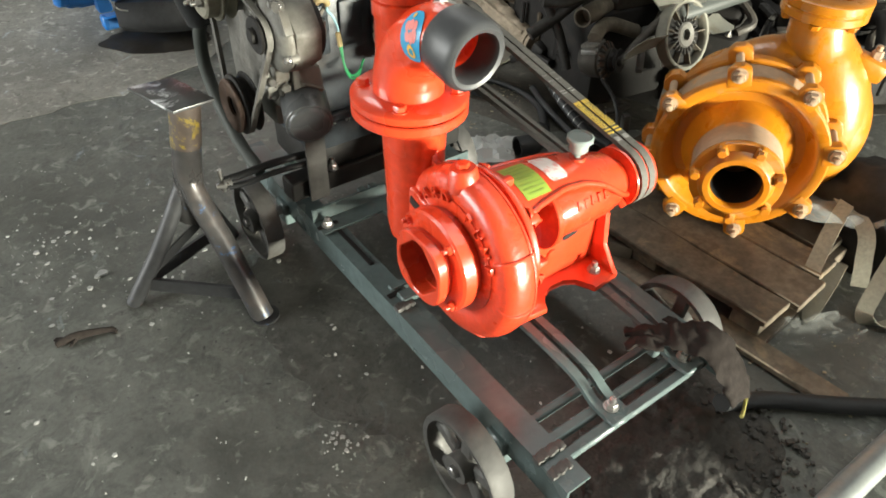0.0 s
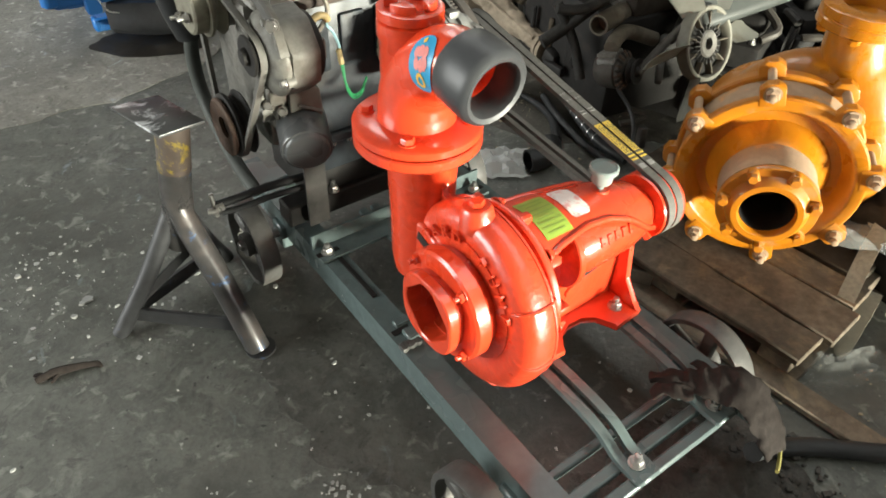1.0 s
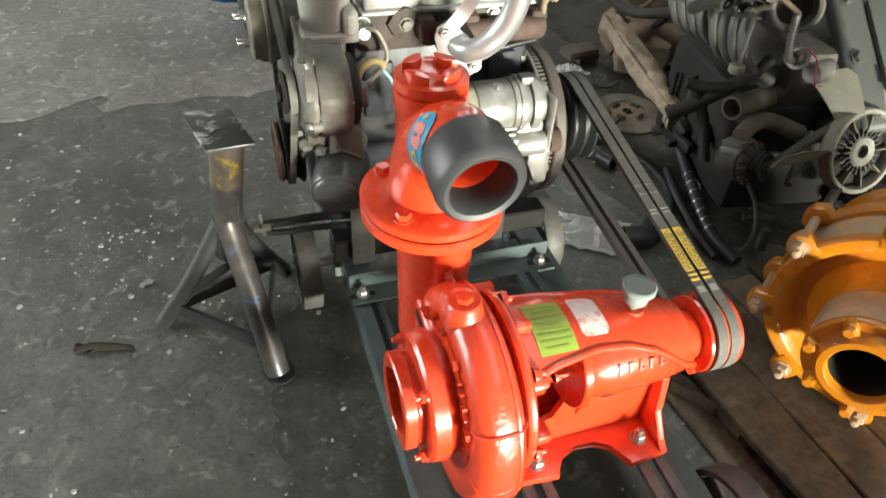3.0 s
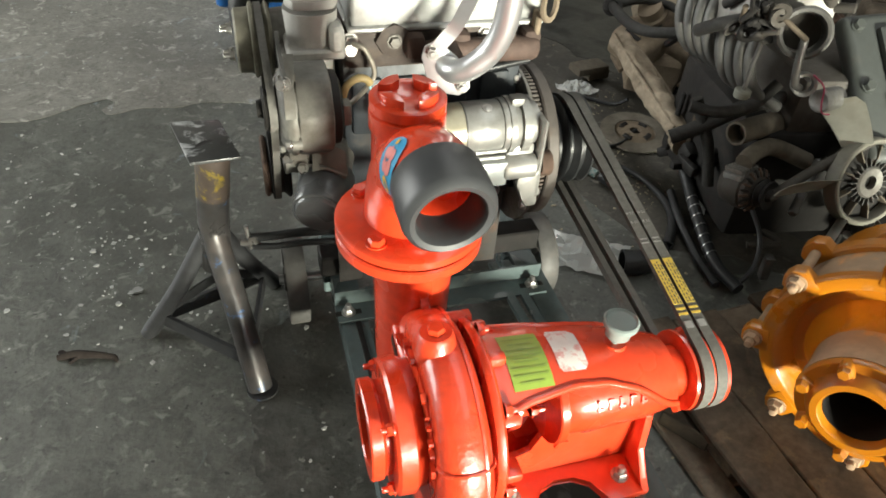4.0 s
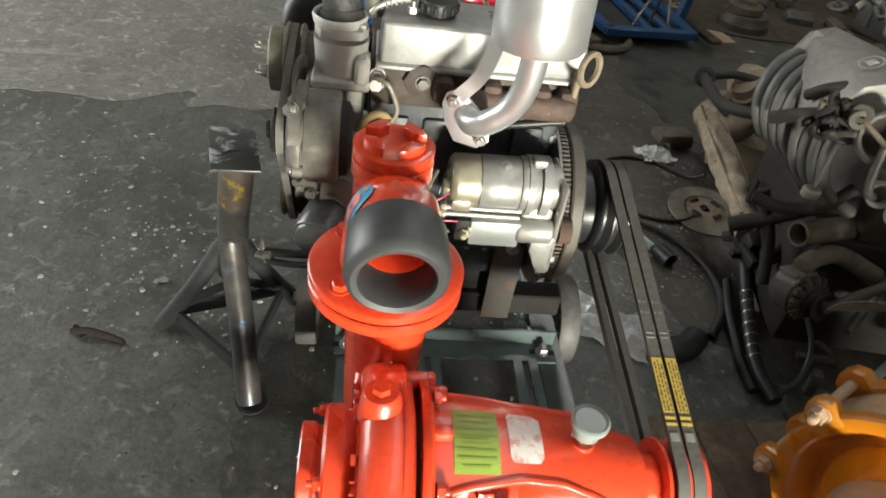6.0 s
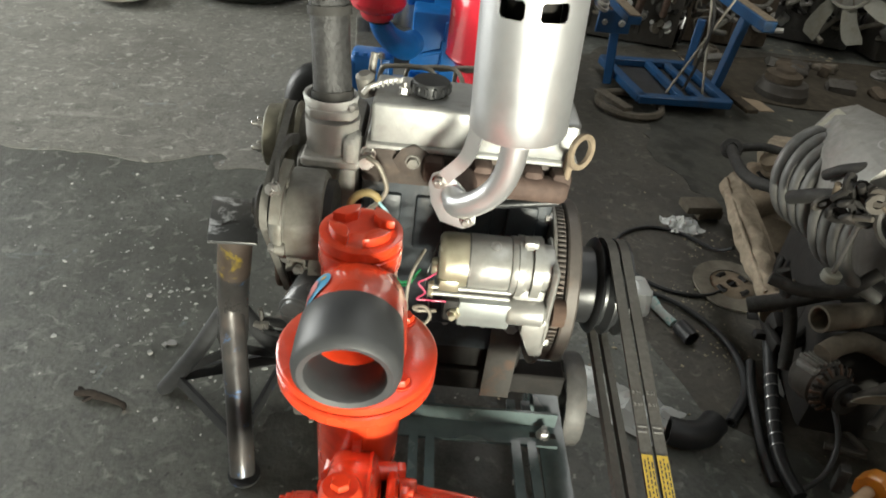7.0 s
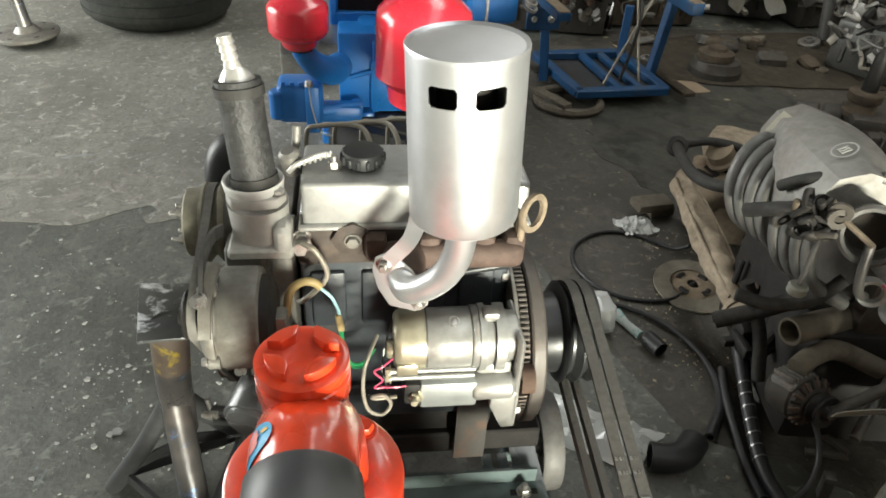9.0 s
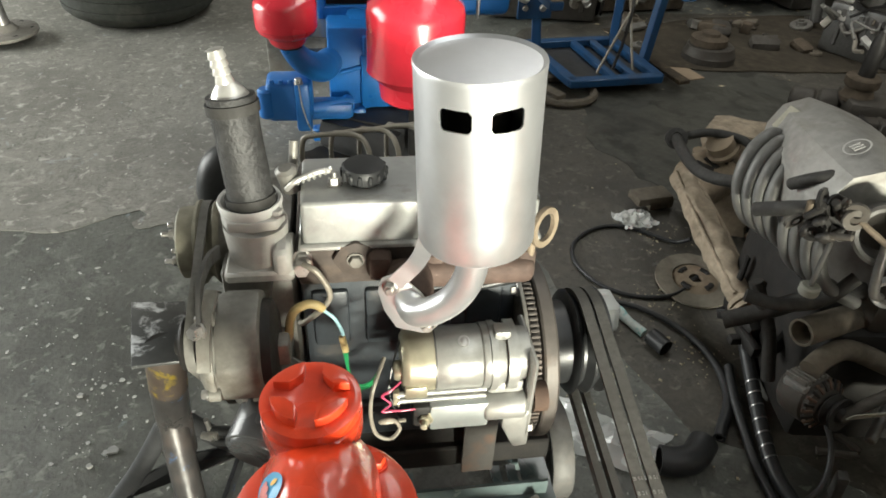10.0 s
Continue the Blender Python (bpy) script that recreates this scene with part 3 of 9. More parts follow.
# slotted pump rails: two flat bars side by side, turned down at the near end
for x in (0.676, 0.866):
    for dx in (-0.0150, 0.0150):
        strip_pts = [(x + dx, 1.20, 0.154), (x + dx, 0.86, 0.182), (x + dx, 0.72, 0.194), (x + dx, 0.56, 0.194), (x + dx, 0.475, 0.186), (x + dx, 0.425, 0.163), (x + dx, 0.376, 0.160)]
        part("slide_bar", strip(B(), strip_pts, 0.017, 0.010, (1, 0, 0)), M_FRAME, cart)
    part("end_strap", box(B(), (0.050, 0.020, 0.008), (x, 0.381, 0.161), 0.003), M_FRAME, cart)
    part("clamp_bolt", bolt(B(), (x, 0.402, 0.166), (0, 0, 1), 0.019, 0.011, stud=0.012), M_BOLT, cart, "bare steel clamp bolt")
for x, y in ((0.522, 1.104), (0.904, 1.106)):
    part("bolt_slot", box(B(), (0.050, 0.012, 0.0012), (x, y, RAIL + 0.0085), 0.0), M_DARK, cart, "dark slot in the cross member")
    part("frame_bolt", bolt(B(), (x, y, RAIL + 0.009), (0, 0, 1), 0.019, 0.012, stud=0.010), M_BOLT, cart, "bare steel frame bolt")
bm = B()
box(bm, (0.011, 0.15, 0.003), (0.537, 1.02, RAIL + 0.0022), 0.001)
part("slot", bm, M_DARK, cart, "dark adjusting slot in the rail")
# pulling handle bent up from the far ends of the rails
bm = B()
sweep(bm, [(0.498, 1.40, 0.150), (0.494, 1.49, 0.180), (0.490, 1.567, 0.241), (0.490, 1.622, 0.297), (0.490, 1.642, 0.365), (0.492, 1.615, 0.455), (0.53, 1.60, 0.50), (0.70, 1.595, 0.51), (0.89, 1.60, 0.50), (0.932, 1.615, 0.455), (0.934, 1.642, 0.365), (0.934, 1.622, 0.297), (0.934, 1.567, 0.241), (0.934, 1.49, 0.180), (0.934, 1.40, 0.150)], 0.016, 12)
part("handle", bm, M_HANDLE, cart, "bent pipe handle in grey-green paint")
for x, y in ((0.438, 0.490), (0.985, 0.500), (0.436, 1.300), (0.985, 1.275)):
    wheel = part("wheel", lathe(B(), [(0.088, -0.020), (0.098, -0.021), (0.100, -0.017), (0.100, 0.017), (0.098, 0.021), (0.088, 0.020), (0.084, 0.006), (0.084, -0.006)], along((x, y, 0.1), (1, 0, 0)), 44, closed=True), M_IRONWHEEL, cart, "dull cast-iron wheel")
    bm = B()
    lathe(bm, [(0.0, -0.024), (0.026, -0.024), (0.028, -0.018), (0.028, 0.018), (0.026, 0.024), (0.0, 0.024)], along((x, y, 0.1), (1, 0, 0)), 20)
    part("hub", bm, M_IRONWHEEL, wheel)
    for k in range(5):
        a = radians(72 * k + 20)
        d = Vector((0, math.cos(a), math.sin(a)))
        c = Vector((x, y, 0.1)) + d * 0.056
        bm = B()
        box(bm, (0.014, 0.030, 0.064), T(*c) @ Matrix((Vector((1, 0, 0)), Vector((1, 0, 0)).cross(d), d)).transposed().to_4x4() @ Matrix.Rotation(math.pi, 4, "Z"), 0.005)
        part("spoke", bm, M_IRONWHEEL, wheel)
    part("axle", rod(B(), (x - 0.034 if x < 0.7 else x + 0.034, y, 0.1), (0.52 if x < 0.7 else 0.90, y, 0.1), 0.011, 14, bevel=0.002), M_STEEL, wheel)
    part("axle_bracket", box(B(), (0.05, 0.05, 0.06), (0.520 if x < 0.7 else 0.926, y, 0.095), 0.004), M_FRAME, cart)

# ---- the red pump ----
PY, PZ = 0.691, 0.371
pump = thing("centrifugal_pump", (0.74, PY, 0.202), "glossy red cast-iron centrifugal pump bolted onto the cart", "pump")


def shaft_at(x):
    return along((x, PY, PZ), (1, 0, 0))


def casing(bm, cx, R0, R1, tube, rev=20, segs=48):
    """A volute: a fat ring that swells round the axis."""
    rings = []
    for k in range(segs):
        a = 2 * math.pi * k / segs
        f = (k / segs)
        rad = (R0 + R1) / 2 + (R1 - R0) / 2 * math.cos(a)
        w = tube * (0.93 + 0.07 * math.cos(a))
        ring = []
        for j in range(rev):
            b = 2 * math.pi * j / rev
            cb, sb = math.cos(b), math.sin(b)
            rr = rad + w * math.copysign(abs(cb) ** 0.72, cb)
            xx = cx + 1.0 * w * math.copysign(abs(sb) ** 0.78, sb)
            ring.append(bm.verts.new((xx, PY + rr * math.sin(a), PZ - rr * math.cos(a))))
        rings.append(ring)
    for k in range(segs):
        p, q = rings[k], rings[(k + 1) % segs]
        for j in range(rev):
            i = (j + 1) % rev
            bm.faces.new((p[j], p[i], q[i], q[j]))
    return bm


bm = casing(B(), 0.578, 0.112, 0.131, 0.037)
lathe(bm, [(0.0, -0.040), (0.106, -0.034), (0.108, 0.034), (0.0, 0.034)], shaft_at(0.578), 48)
part("volute_casing", bm, M_REDCAST, pump, "rounded red volute casing with cast lettering")


def crown_rib(x, lift, half):
    """A thin cast seam round the casing's crown."""
    bm = B()
    rows = []
    for k in range(96):
        a = 2 * math.pi * k / 96
        rad = 0.1215 + 0.0095 * math.cos(a) + 0.037 * (0.93 + 0.07 * math.cos(a)) * (1 - ((x - 0.578) / 0.037) ** 2) ** 0.36
        rows.append([bm.verts.new((x + dx, PY + (rad + dr) * math.sin(a), PZ - (rad + dr) * math.cos(a))) for dx, dr in ((-2 * half, -0.006), (-half, lift), (half, lift), (2 * half, -0.006))])
    for k in range(96):
        for j in range(3):
            bm.faces.new((rows[k][j], rows[k][j + 1], rows[(k + 1) % 96][j + 1], rows[(k + 1) % 96][j]))
    return bm


part("casing_seam", crown_rib(0.597, 0.0020, 0.0018), M_REDCAST, pump)
# cast parting lines across the crown
for ang in (-64, -103, -150):
    a = radians(ang)
    rib = []
    for j in range(11):
        b = math.pi * (0.02 + 0.96 * j / 10)
        cb, sb = math.cos(b), math.sin(b)
        rr = 0.1215 - 0.0095 * math.cos(a) + (0.0345 - 0.0026 * math.cos(a)) * abs(sb) ** 0.72
        rib.append((0.578 - 0.034 * math.copysign(abs(cb) ** 0.78, cb), PY + rr * math.sin(a), PZ + rr * math.cos(a)))
    part("parting_line", sweep(B(), rib, 0.0026, 8, 3), M_REDCAST, pump)
for k in range(6):
    a = radians(60 * k + 10)
    part("cover_nut", bolt(B(), (0.634, PY + 0.118 * math.cos(a), PZ + 0.118 * math.sin(a)), (1, 0, 0), 0.015, 0.010, stud=0.006, spin=17 * k), M_RED, pump)
# cast letters round the suction side
word = "STANDARD PUMP"
for k, ch in enumerate(word):
    if ch == " ":
        continue
    a = radians(116 - 15.5 * k)
    # letters lie on the front of the casing, their feet to the suction flange
    up = Vector((0, math.sin(a), math.cos(a)))
    right = Vector((0, -math.cos(a), math.sin(a)))
    outv = Vector((-1, 0, 0))
    tilt = (outv * 0.96 - up * 0.10).normalized()
    up2 = tilt.cross(right).normalized()
    c = Vector((0.5425, PY, PZ)) + up * 0.1075
    m = Matrix((right, up2, tilt)).transposed().to_4x4()
    part("cast_letter", lettering(B(), ch, 0.027, 0.006, T(*(c + tilt * 0.0012)) @ m), M_RED, pump)
# suction nozzle with its stepped flange and four studs
part("suction_flange", lathe(B(), [(0.050, -0.060), (0.086, -0.060), (0.0905, -0.056), (0.0915, -0.036), (0.085, -0.028), (0.080, 0.010), (0.050, 0.010)], shaft_at(0.564), 48, closed=True), M_RED, pump)
bm = B()
tmp_out = [(0.0645 * (1 + 0.05 * math.cos(4 * a)) * math.cos(a), 0.0645 * (1 + 0.05 * math.cos(4 * a)) * math.sin(a)) for a in [2 * math.pi * k / 48 for k in range(48)]]
tmp_in = [(0.0455 / max(abs(math.cos(a)), abs(math.sin(a)) * 0.98, 0.86) * math.cos(a) * 0.98, 0.0455 / max(abs(math.cos(a)), abs(math.sin(a)) * 0.98, 0.86) * math.sin(a) * 0.98) for a in [2 * math.pi * k / 48 for k in range(48)]]
m = shaft_at(0.476) @ Matrix.Rotation(radians(45), 4, "Z")
rows = []
for prof, h in ((tmp_in, 0.034), (tmp_in, 0.002), ([(x * 1.04, y * 1.04) for x, y in tmp_in], 0.0), ([(x * 0.97, y * 0.97) for x, y in tmp_out], 0.0), (tmp_out, 0.002), (tmp_out, 0.016), ([(x * 0.93, y * 0.93) for x, y in tmp_out], 0.020), ([(x * 0.93, y * 0.93) for x, y in tmp_out], 0.034)):
    rows.append([bm.verts.new(m @ Vector((x, y, h))) for x, y in prof])
for p, q in zip(rows, rows[1:]):
    for k in range(48):
        bm.faces.new((p[k], p[(k + 1) % 48], q[(k + 1) % 48], q[k]))
part("suction_mouth", bm, M_RED, pump)
part("impeller_eye", lathe(B(), [(0, 0), (0.012, 0.0), (0.013, 0.006), (0.052, 0.012), (0.052, 0.016), (0, 0.016)], shaft_at(0.524), 24), M_DARK, pump, "dark rusty impeller eye")
for k in range(4):
    a = radians(90 * k + 39)
    p = Vector((0.505, PY + 0.0800 * math.cos(a), PZ + 0.0800 * math.sin(a)))
    part("flange_stud", bolt(B(), p, (-1, 0, 0), 0.014, 0.009, stud=0.008, spin=15 * k), M_RED, pump)
# back cover, packing gland, bearing barrel
part("back_cover", lathe(B(), [(0.0, 0.0), (0.126, 0.0), (0.128, 0.003), (0.128, 0.010), (0.124, 0.014), (0.092, 0.018), (0.086, 0.026), (0.030, 0.030), (0.0, 0.030)], shaft_at(0.618), 48), M_RED, pump)
for k in range(5):
    a = radians(-36 + 40 * k)
    part("cover_rib", box(B(), (0.030, 0.030, 0.016), T(0.640, PY - 0.106 * math.cos(a), PZ + 0.106 * math.sin(a)) @ Matrix.Rotation(-a, 4, "X"), 0.005, 2), M_RED, pump)
bm = B()
lathe(bm, [(0.0, 0.0), (0.038, 0.0), (0.038, 0.014), (0.024, 0.016), (0.024, 0.040), (0.012, 0.042), (0.012, 0.10), (0.0, 0.10)], shaft_at(0.670), 28)
part("packing_gland", bm, M_RED, pump)
for s in (-1, 1):
    part("gland_bolt", bolt(B(), (0.697, PY - 0.03 * s, PZ + 0.012 * s), (1, 0, 0), 0.013, 0.010, stud=0.012), M_RED, pump)
part("bearing_barrel", lathe(B(), [(0.0, 0.0), (0.054, 0.0), (0.058, 0.006), (0.060, 0.06), (0.058, 0.13), (0.052, 0.166), (0.050, 0.172), (0.040, 0.174), (0.038, 0.205), (0.0, 0.205)], shaft_at(0.740), 40), M_RED, pump)
def hood_r(x):
    """Outer radius of the bearing hood along the shaft."""
    return float(np.interp(x, (0.62, 0.66, 0.70, 0.76, 0.82, 0.87, 0.905), (0.108, 0.106, 0.104, 0.097, 0.086, 0.072, 0.061)))


# the hood: a shell over the upper half that joins casing and barrel
bm = B()
segs = 20
rows = []
for s in range(13):
    f = s / 12
    x = 0.626 + 0.279 * f
    r = hood_r(x)
    low = float(np.interp(f, (0.0, 0.15, 0.4, 0.6, 0.78, 0.92, 1.0), (44, 52, 58, 55, 42, 18, 8)))
    ring = []
    for k in range(segs + 1):
        a = radians(low + (180 - 2 * low) * k / segs)
        ring.append((x, r, a))
    rows.append(ring)
outer = [[bm.verts.new((x, PY + r * math.cos(a) * -1, PZ + r * math.sin(a))) for x, r, a in ring] for ring in rows]
inner = [[bm.verts.new((x, PY - (r - 0.009) * math.cos(a), PZ + (r - 0.009) * math.sin(a))) for x, r, a in ring] for ring in rows]
for s in range(12):
    for k in range(segs):
        bm.faces.new((outer[s][k], outer[s][k + 1], outer[s + 1][k + 1], outer[s + 1][k]))
        bm.faces.new((inner[s][k], inner[s + 1][k], inner[s + 1][k + 1], inner[s][k + 1]))
    bm.faces.new((outer[s][0], outer[s + 1][0], inner[s + 1][0], inner[s][0]))
    bm.faces.new((outer[s][segs], inner[s][segs], inner[s + 1][segs], outer[s + 1][segs]))
for s in (0, 12):
    for k in range(segs):
        bm.faces.new((outer[s][k], inner[s][k], inner[s][k + 1], outer[s][k + 1]))
part("bearing_hood", bm, M_RED, pump)
for sgn in (-1, 1):
    edge_ = []
    for s in range(13):
        x, r, an = rows[s][0]
        edge_.append((x, PY + sgn * r * math.cos(an), PZ + (r - 0.002) * math.sin(an)))
    part("hood_rim", sweep(B(), edge_, 0.0055, 10, 3), M_RED, pump)
for x0, x1, y0, y1, mt_, nm, lb in ((0.656, 0.711, -30, 16, M_GREEN, "data_label", "green paper label with dark rows of print"), (0.724, 0.766, -22, 17, M_WLAB, "seal_label", "torn white and pink paper label")):
    bm = B()
    n = 10
    grid = []
    for i in range(6):
        x = x0 + (x1 - x0) * i / 5
        r = hood_r(x) + 0.0012
        row = []
        for k in range(n + 1):
            a = radians(90 + (y0 + (y1 - y0) * k / n))
            if mt_ is M_WLAB and k in (0, n):
                x_ = x + (0.004 if i in (0,) else -0.006 if i == 5 else 0)
            else:
                x_ = x
            row.append(bm.verts.new((x_, PY - r * math.cos(a), PZ + r * math.sin(a))))
        grid.append(row)
    for i in range(5):
        for k in range(n):
            bm.faces.new((grid[i][k], grid[i + 1][k], grid[i + 1][k + 1], grid[i][k + 1]))
    lab = part(nm, bm, mt_, pump, lb)
    if mt_ is M_GREEN:
        for row in range(8):
            bm = B()
            a0 = 90 + y0 + (y1 - y0) * (row + 0.8) / 9
            xa, xb = (x0 + 0.004, x1 - 0.004) if row % 3 else (x0 + 0.010, x1 - 0.012)
            q = []
            for x, da in ((xa, 0), (xb, 0), (xb, 1.4), (xa, 1.4)):
                r = hood_r(x) + 0.0019
                q.append(bm.verts.new((x, PY - r * math.cos(radians(a0 + da)), PZ + r * math.sin(radians(a0 + da)))))
            bm.faces.new(q)
            part("print_line", bm, M_GREEND, lab)
part("barrel_collar", lathe(B(), [(0.0, -0.010), (0.066, -0.010), (0.068, -0.008), (0.068, 0.002), (0.060, 0.006), (0.0, 0.006)], shaft_at(0.738), 40), M_RED, pump)
# maker's mark on the barrel as plain raised bars
for k in range(5):
    a = radians(26)
    r = 0.0595
    m = T(0.785 + 0.0165 * k, PY - r * math.cos(a), PZ + r * math.sin(a)) @ Matrix.Rotation(radians(64), 4, "X")
    part("mark_bar", box(B(), (0.0045, 0.018, 0.004), m, 0.001), M_RED, pump)
    part("mark_bar", box(B(), (0.0105, 0.0045, 0.0034), m @ T(0.002, 0.006 if k % 2 else -0.005, 0), 0.001), M_RED, pump)
# grease cup
cup = part("grease_cup", lathe(B(), [(0.0, 0.0), (0.006, 0.0), (0.006, 0.018), (0.014, 0.022), (0.0175, 0.027), (0.0185, 0.046), (0.0, 0.046)], T(0.820, PY, PZ + 0.078), 28), M_CLEAR, pump, "milky plastic grease cup on a brass stem")
part("cup_lid", lathe(B(), [(0.0, 0.0), (0.0205, 0.0), (0.0240, 0.002), (0.0240, 0.008), (0.0215, 0.010), (0.019, 0.0065), (0.0, 0.006)], T(0.820, PY, PZ + 0.122), 32), M_CLEAR, cup)
part("cup_boss", lathe(B(), [(0.0, -0.02), (0.018, -0.02), (0.015, 0.010), (0.0, 0.010)], T(0.820, PY, PZ + 0.080), 20), M_RED, pump)
# feet: base plates, webs and the end leg
bm = B()
prism(bm, [(0.640, 0.612), (0.712, 0.606), (0.716, 0.622), (0.730, 0.640), (0.756, 0.650), (0.788, 0.648), (0.812, 0.634), (0.826, 0.594), (0.894, 0.600), (0.892, 0.790), (0.824, 0.794), (0.812, 0.748), (0.788, 0.732), (0.756, 0.730), (0.730, 0.740), (0.712, 0.780), (0.640, 0.780)], 0.014, T(0, 0, 0.1995), 0.003)
part("base_plate", bm, M_RED, pump)
bm = B()
for y in (0.672, 0.714):
    tmp = [(0.662, 0.0), (0.886, 0.0), (0.886, 0.10), (0.870, 0.135), (0.738, 0.120), (0.718, 0.060), (0.662, 0.040)]
    prism(bm, tmp, 0.010, T(0, y + 0.005, 0.214) @ Matrix.Rotation(radians(90), 4, "X"), 0.002)
part("side_web", bm, M_RED, pump)
for x, z, r in ((0.810, 0.304, 0.010), ):
    part("web_hole", prism(B(), [(r * (1.9 * math.cos(k * math.pi / 10) + 0.7 * math.sin(k * math.pi / 10)), r * 0.8 * math.sin(k * math.pi / 10)) for k in range(20)], 0.0015, along((x, 0.6668, z), (0, -1, 0)), 0.0), M_DARK, pump, "dark cast hole through the web")
    part("web_boss", lathe(B(), [(0.0, 0.0), (0.012, 0.0), (0.011, 0.004), (0.0, 0.005)], along((0.765, 0.6670, 0.276), (0, -1, 0)), 20), M_RED, pump)
bm = B()
prism(bm, [(0.596, 0.214), (0.612, 0.224), (0.640, 0.262), (0.646, 0.335), (0.734, 0.335), (0.740, 0.262), (0.778, 0.224), (0.795, 0.214)], 0.011, Matrix(((0, 0, 1, 0.880), (1, 0, 0, 0), (0, 1, 0, 0), (0, 0, 0, 1))), 0.002)
part("end_leg", bm, M_RED, pump)
for x, y in ((0.684, 0.634), (0.858, 0.632), (0.684, 0.758), (0.858, 0.762)):
    part("foot_bolt", bolt(B(), (x, y, 0.2135), (0, 0, 1), 0.019, 0.012, stud=0.010), M_BOLT, pump, "bare steel foot bolt and washer")
part("drain_plug", bolt(B(), (0.932, PY - 0.026, PZ - 0.034), (0.15, -0.75, -0.6), 0.015, 0.018), M_RED, pump)
part("vent_plug", bolt(B(), (0.568, PY + 0.008, PZ + 0.157), (-0.05, 0.1, 1), 0.020, 0.009, washer=False), M_RED, pump)
bm = B()
lathe(bm, [(0.0, -0.03), (0.028, -0.03), (0.023, 0.002), (0.020, 0.006), (0.0, 0.006)], along((0.568, PY + 0.008, PZ + 0.152), (-0.05, 0.1, 1)), 24)
part("casing_boss", bm, M_REDCAST, pump)
part("casing_lug", rod(B(), (0.585, PY + 0.076, PZ + 0.098), (0.630, PY + 0.082, PZ + 0.094), 0.014, 18, 0.011, bevel=0.002), M_REDCAST, pump)
part("lug_plug", bolt(B(), (0.629, PY + 0.082, PZ + 0.094), (1, 0.1, -0.08), 0.020, 0.010, washer=False), M_RED, pump)
# two-groove pulley
part("pulley", lathe(B(), [(0.0, -0.046), (0.036, -0.046), (0.036, -0.030), (0.059, -0.029), (0.060, -0.025), (0.049, -0.018), (0.049, -0.013), (0.060, -0.003), (0.060, 0.001), (0.049, 0.008), (0.049, 0.013), (0.060, 0.020), (0.060, 0.025), (0.056, 0.027), (0.0, 0.027)], shaft_at(0.966), 48), M_RED, pump, "red two-groove belt pulley")
# discharge: neck, flange pair, tee with elbow mouth and filler cap
DX, DY = 0.568, 0.845
bm = B()
lathe(bm, [(0.0, 0.0), (0.046, 0.0), (0.050, 0.03), (0.052, 0.12), (0.055, 0.22), (0.058, 0.262), (0.0, 0.262)], T(DX + 0.006, DY - 0.004, 0.312), 36)
part("discharge_neck", bm, M_RED, pump)
bm = B()
prism(bm, [(-0.125, 0.115), (-0.150, 0.150), (-0.130, 0.158), (-0.060, 0.178), (-0.040, 0.250), (0.010, 0.252), (0.010, 0.040), (-0.040, 0.050), (-0.060, 0.110)], 0.011, Matrix(((0, 0, 1, DX + 0.004), (1, 0, 0, DY), (0, 1, 0, 0.312), (0, 0, 0, 1))), 0.003)
part("web_fin", bm, M_REDCAST, pump)
bm = B()
prism(bm, [(-0.125, 0.060), (-0.128, 0.130), (-0.060, 0.140), (-0.020, 0.150), (0.0, 0.060)], 0.070, Matrix(((0, 0, 1, DX - 0.030), (1, 0, 0, DY), (0, 1, 0, 0.300), (0, 0, 0, 1))), 0.012)
part("neck_web", bm, M_REDCAST, pump)
part("cast_pocket", box(B(), (0.0016, 0.032, 0.016), T(DX - 0.0305, DY - 0.060, 0.415) @ Matrix.Rotation(radians(15), 4, "X"), 0.0), M_DARK, pump, "dark casting pocket beside the neck")
part("lower_flange", lathe(B(), [(0.0, 0.0), (0.094, 0.0), (0.0965, 0.003), (0.0965, 0.016), (0.094, 0.018), (0.0, 0.018)], T(DX, DY, 0.562), 56), M_RED, pump)
part("upper_flange", lathe(B(), [(0.0, 0.0), (0.094, 0.0), (0.0965, 0.003), (0.0965, 0.013), (0.093, 0.016), (0.060, 0.018), (0.0, 0.018)], T(DX, DY, 0.5825), 56), M_RED, pump)
for k in range(4):
    a = radians(45 + 90 * k)
    part("flange_bolt", bolt(B(), (DX + 0.077 * math.cos(a), DY + 0.077 * math.sin(a), 0.600), (0, 0, 1), 0.018, 0.010, spin=20 * k), M_RED, pump)
bm = B()
sweep(bm, [(DX, DY + 0.002, 0.592), (DX, DY + 0.002, 0.625), (DX, DY - 0.008, 0.660), (DX, DY - 0.036, 0.692), (DX + 0.001, DY - 0.074, 0.712), (DX + 0.001, DY - 0.112, 0.716)], [0.059, 0.057, 0.055, 0.052, 0.049, 0.0465], 36, 8, hollow=0.76, deep=0.5)
bm.faces.ensure_lookup_table()
bm.faces.remove(bm.faces[-1])
lathe(bm, [(0.0, -0.06), (0.043, -0.06), (0.043, 0.030), (0.046, 0.034), (0.046, 0.055), (0.043, 0.057), (0.0, 0.057)], T(DX - 0.004, DY + 0.012, 0.688), 36)
part("discharge_elbow", bm, M_RED, pump, "red elbow fitting with an oval sticker")
cap = part("filler_cap", lathe(B(), [(0.0, 0.0), (0.040, 0.0), (0.0455, 0.002), (0.0455, 0.014), (0.041, 0.0155), (0.033, 0.0155), (0.031, 0.014), (0.0, 0.013)], T(DX - 0.004, DY + 0.012, 0.7455), 44), M_RED, pump, "red screw cap with four raised lugs")
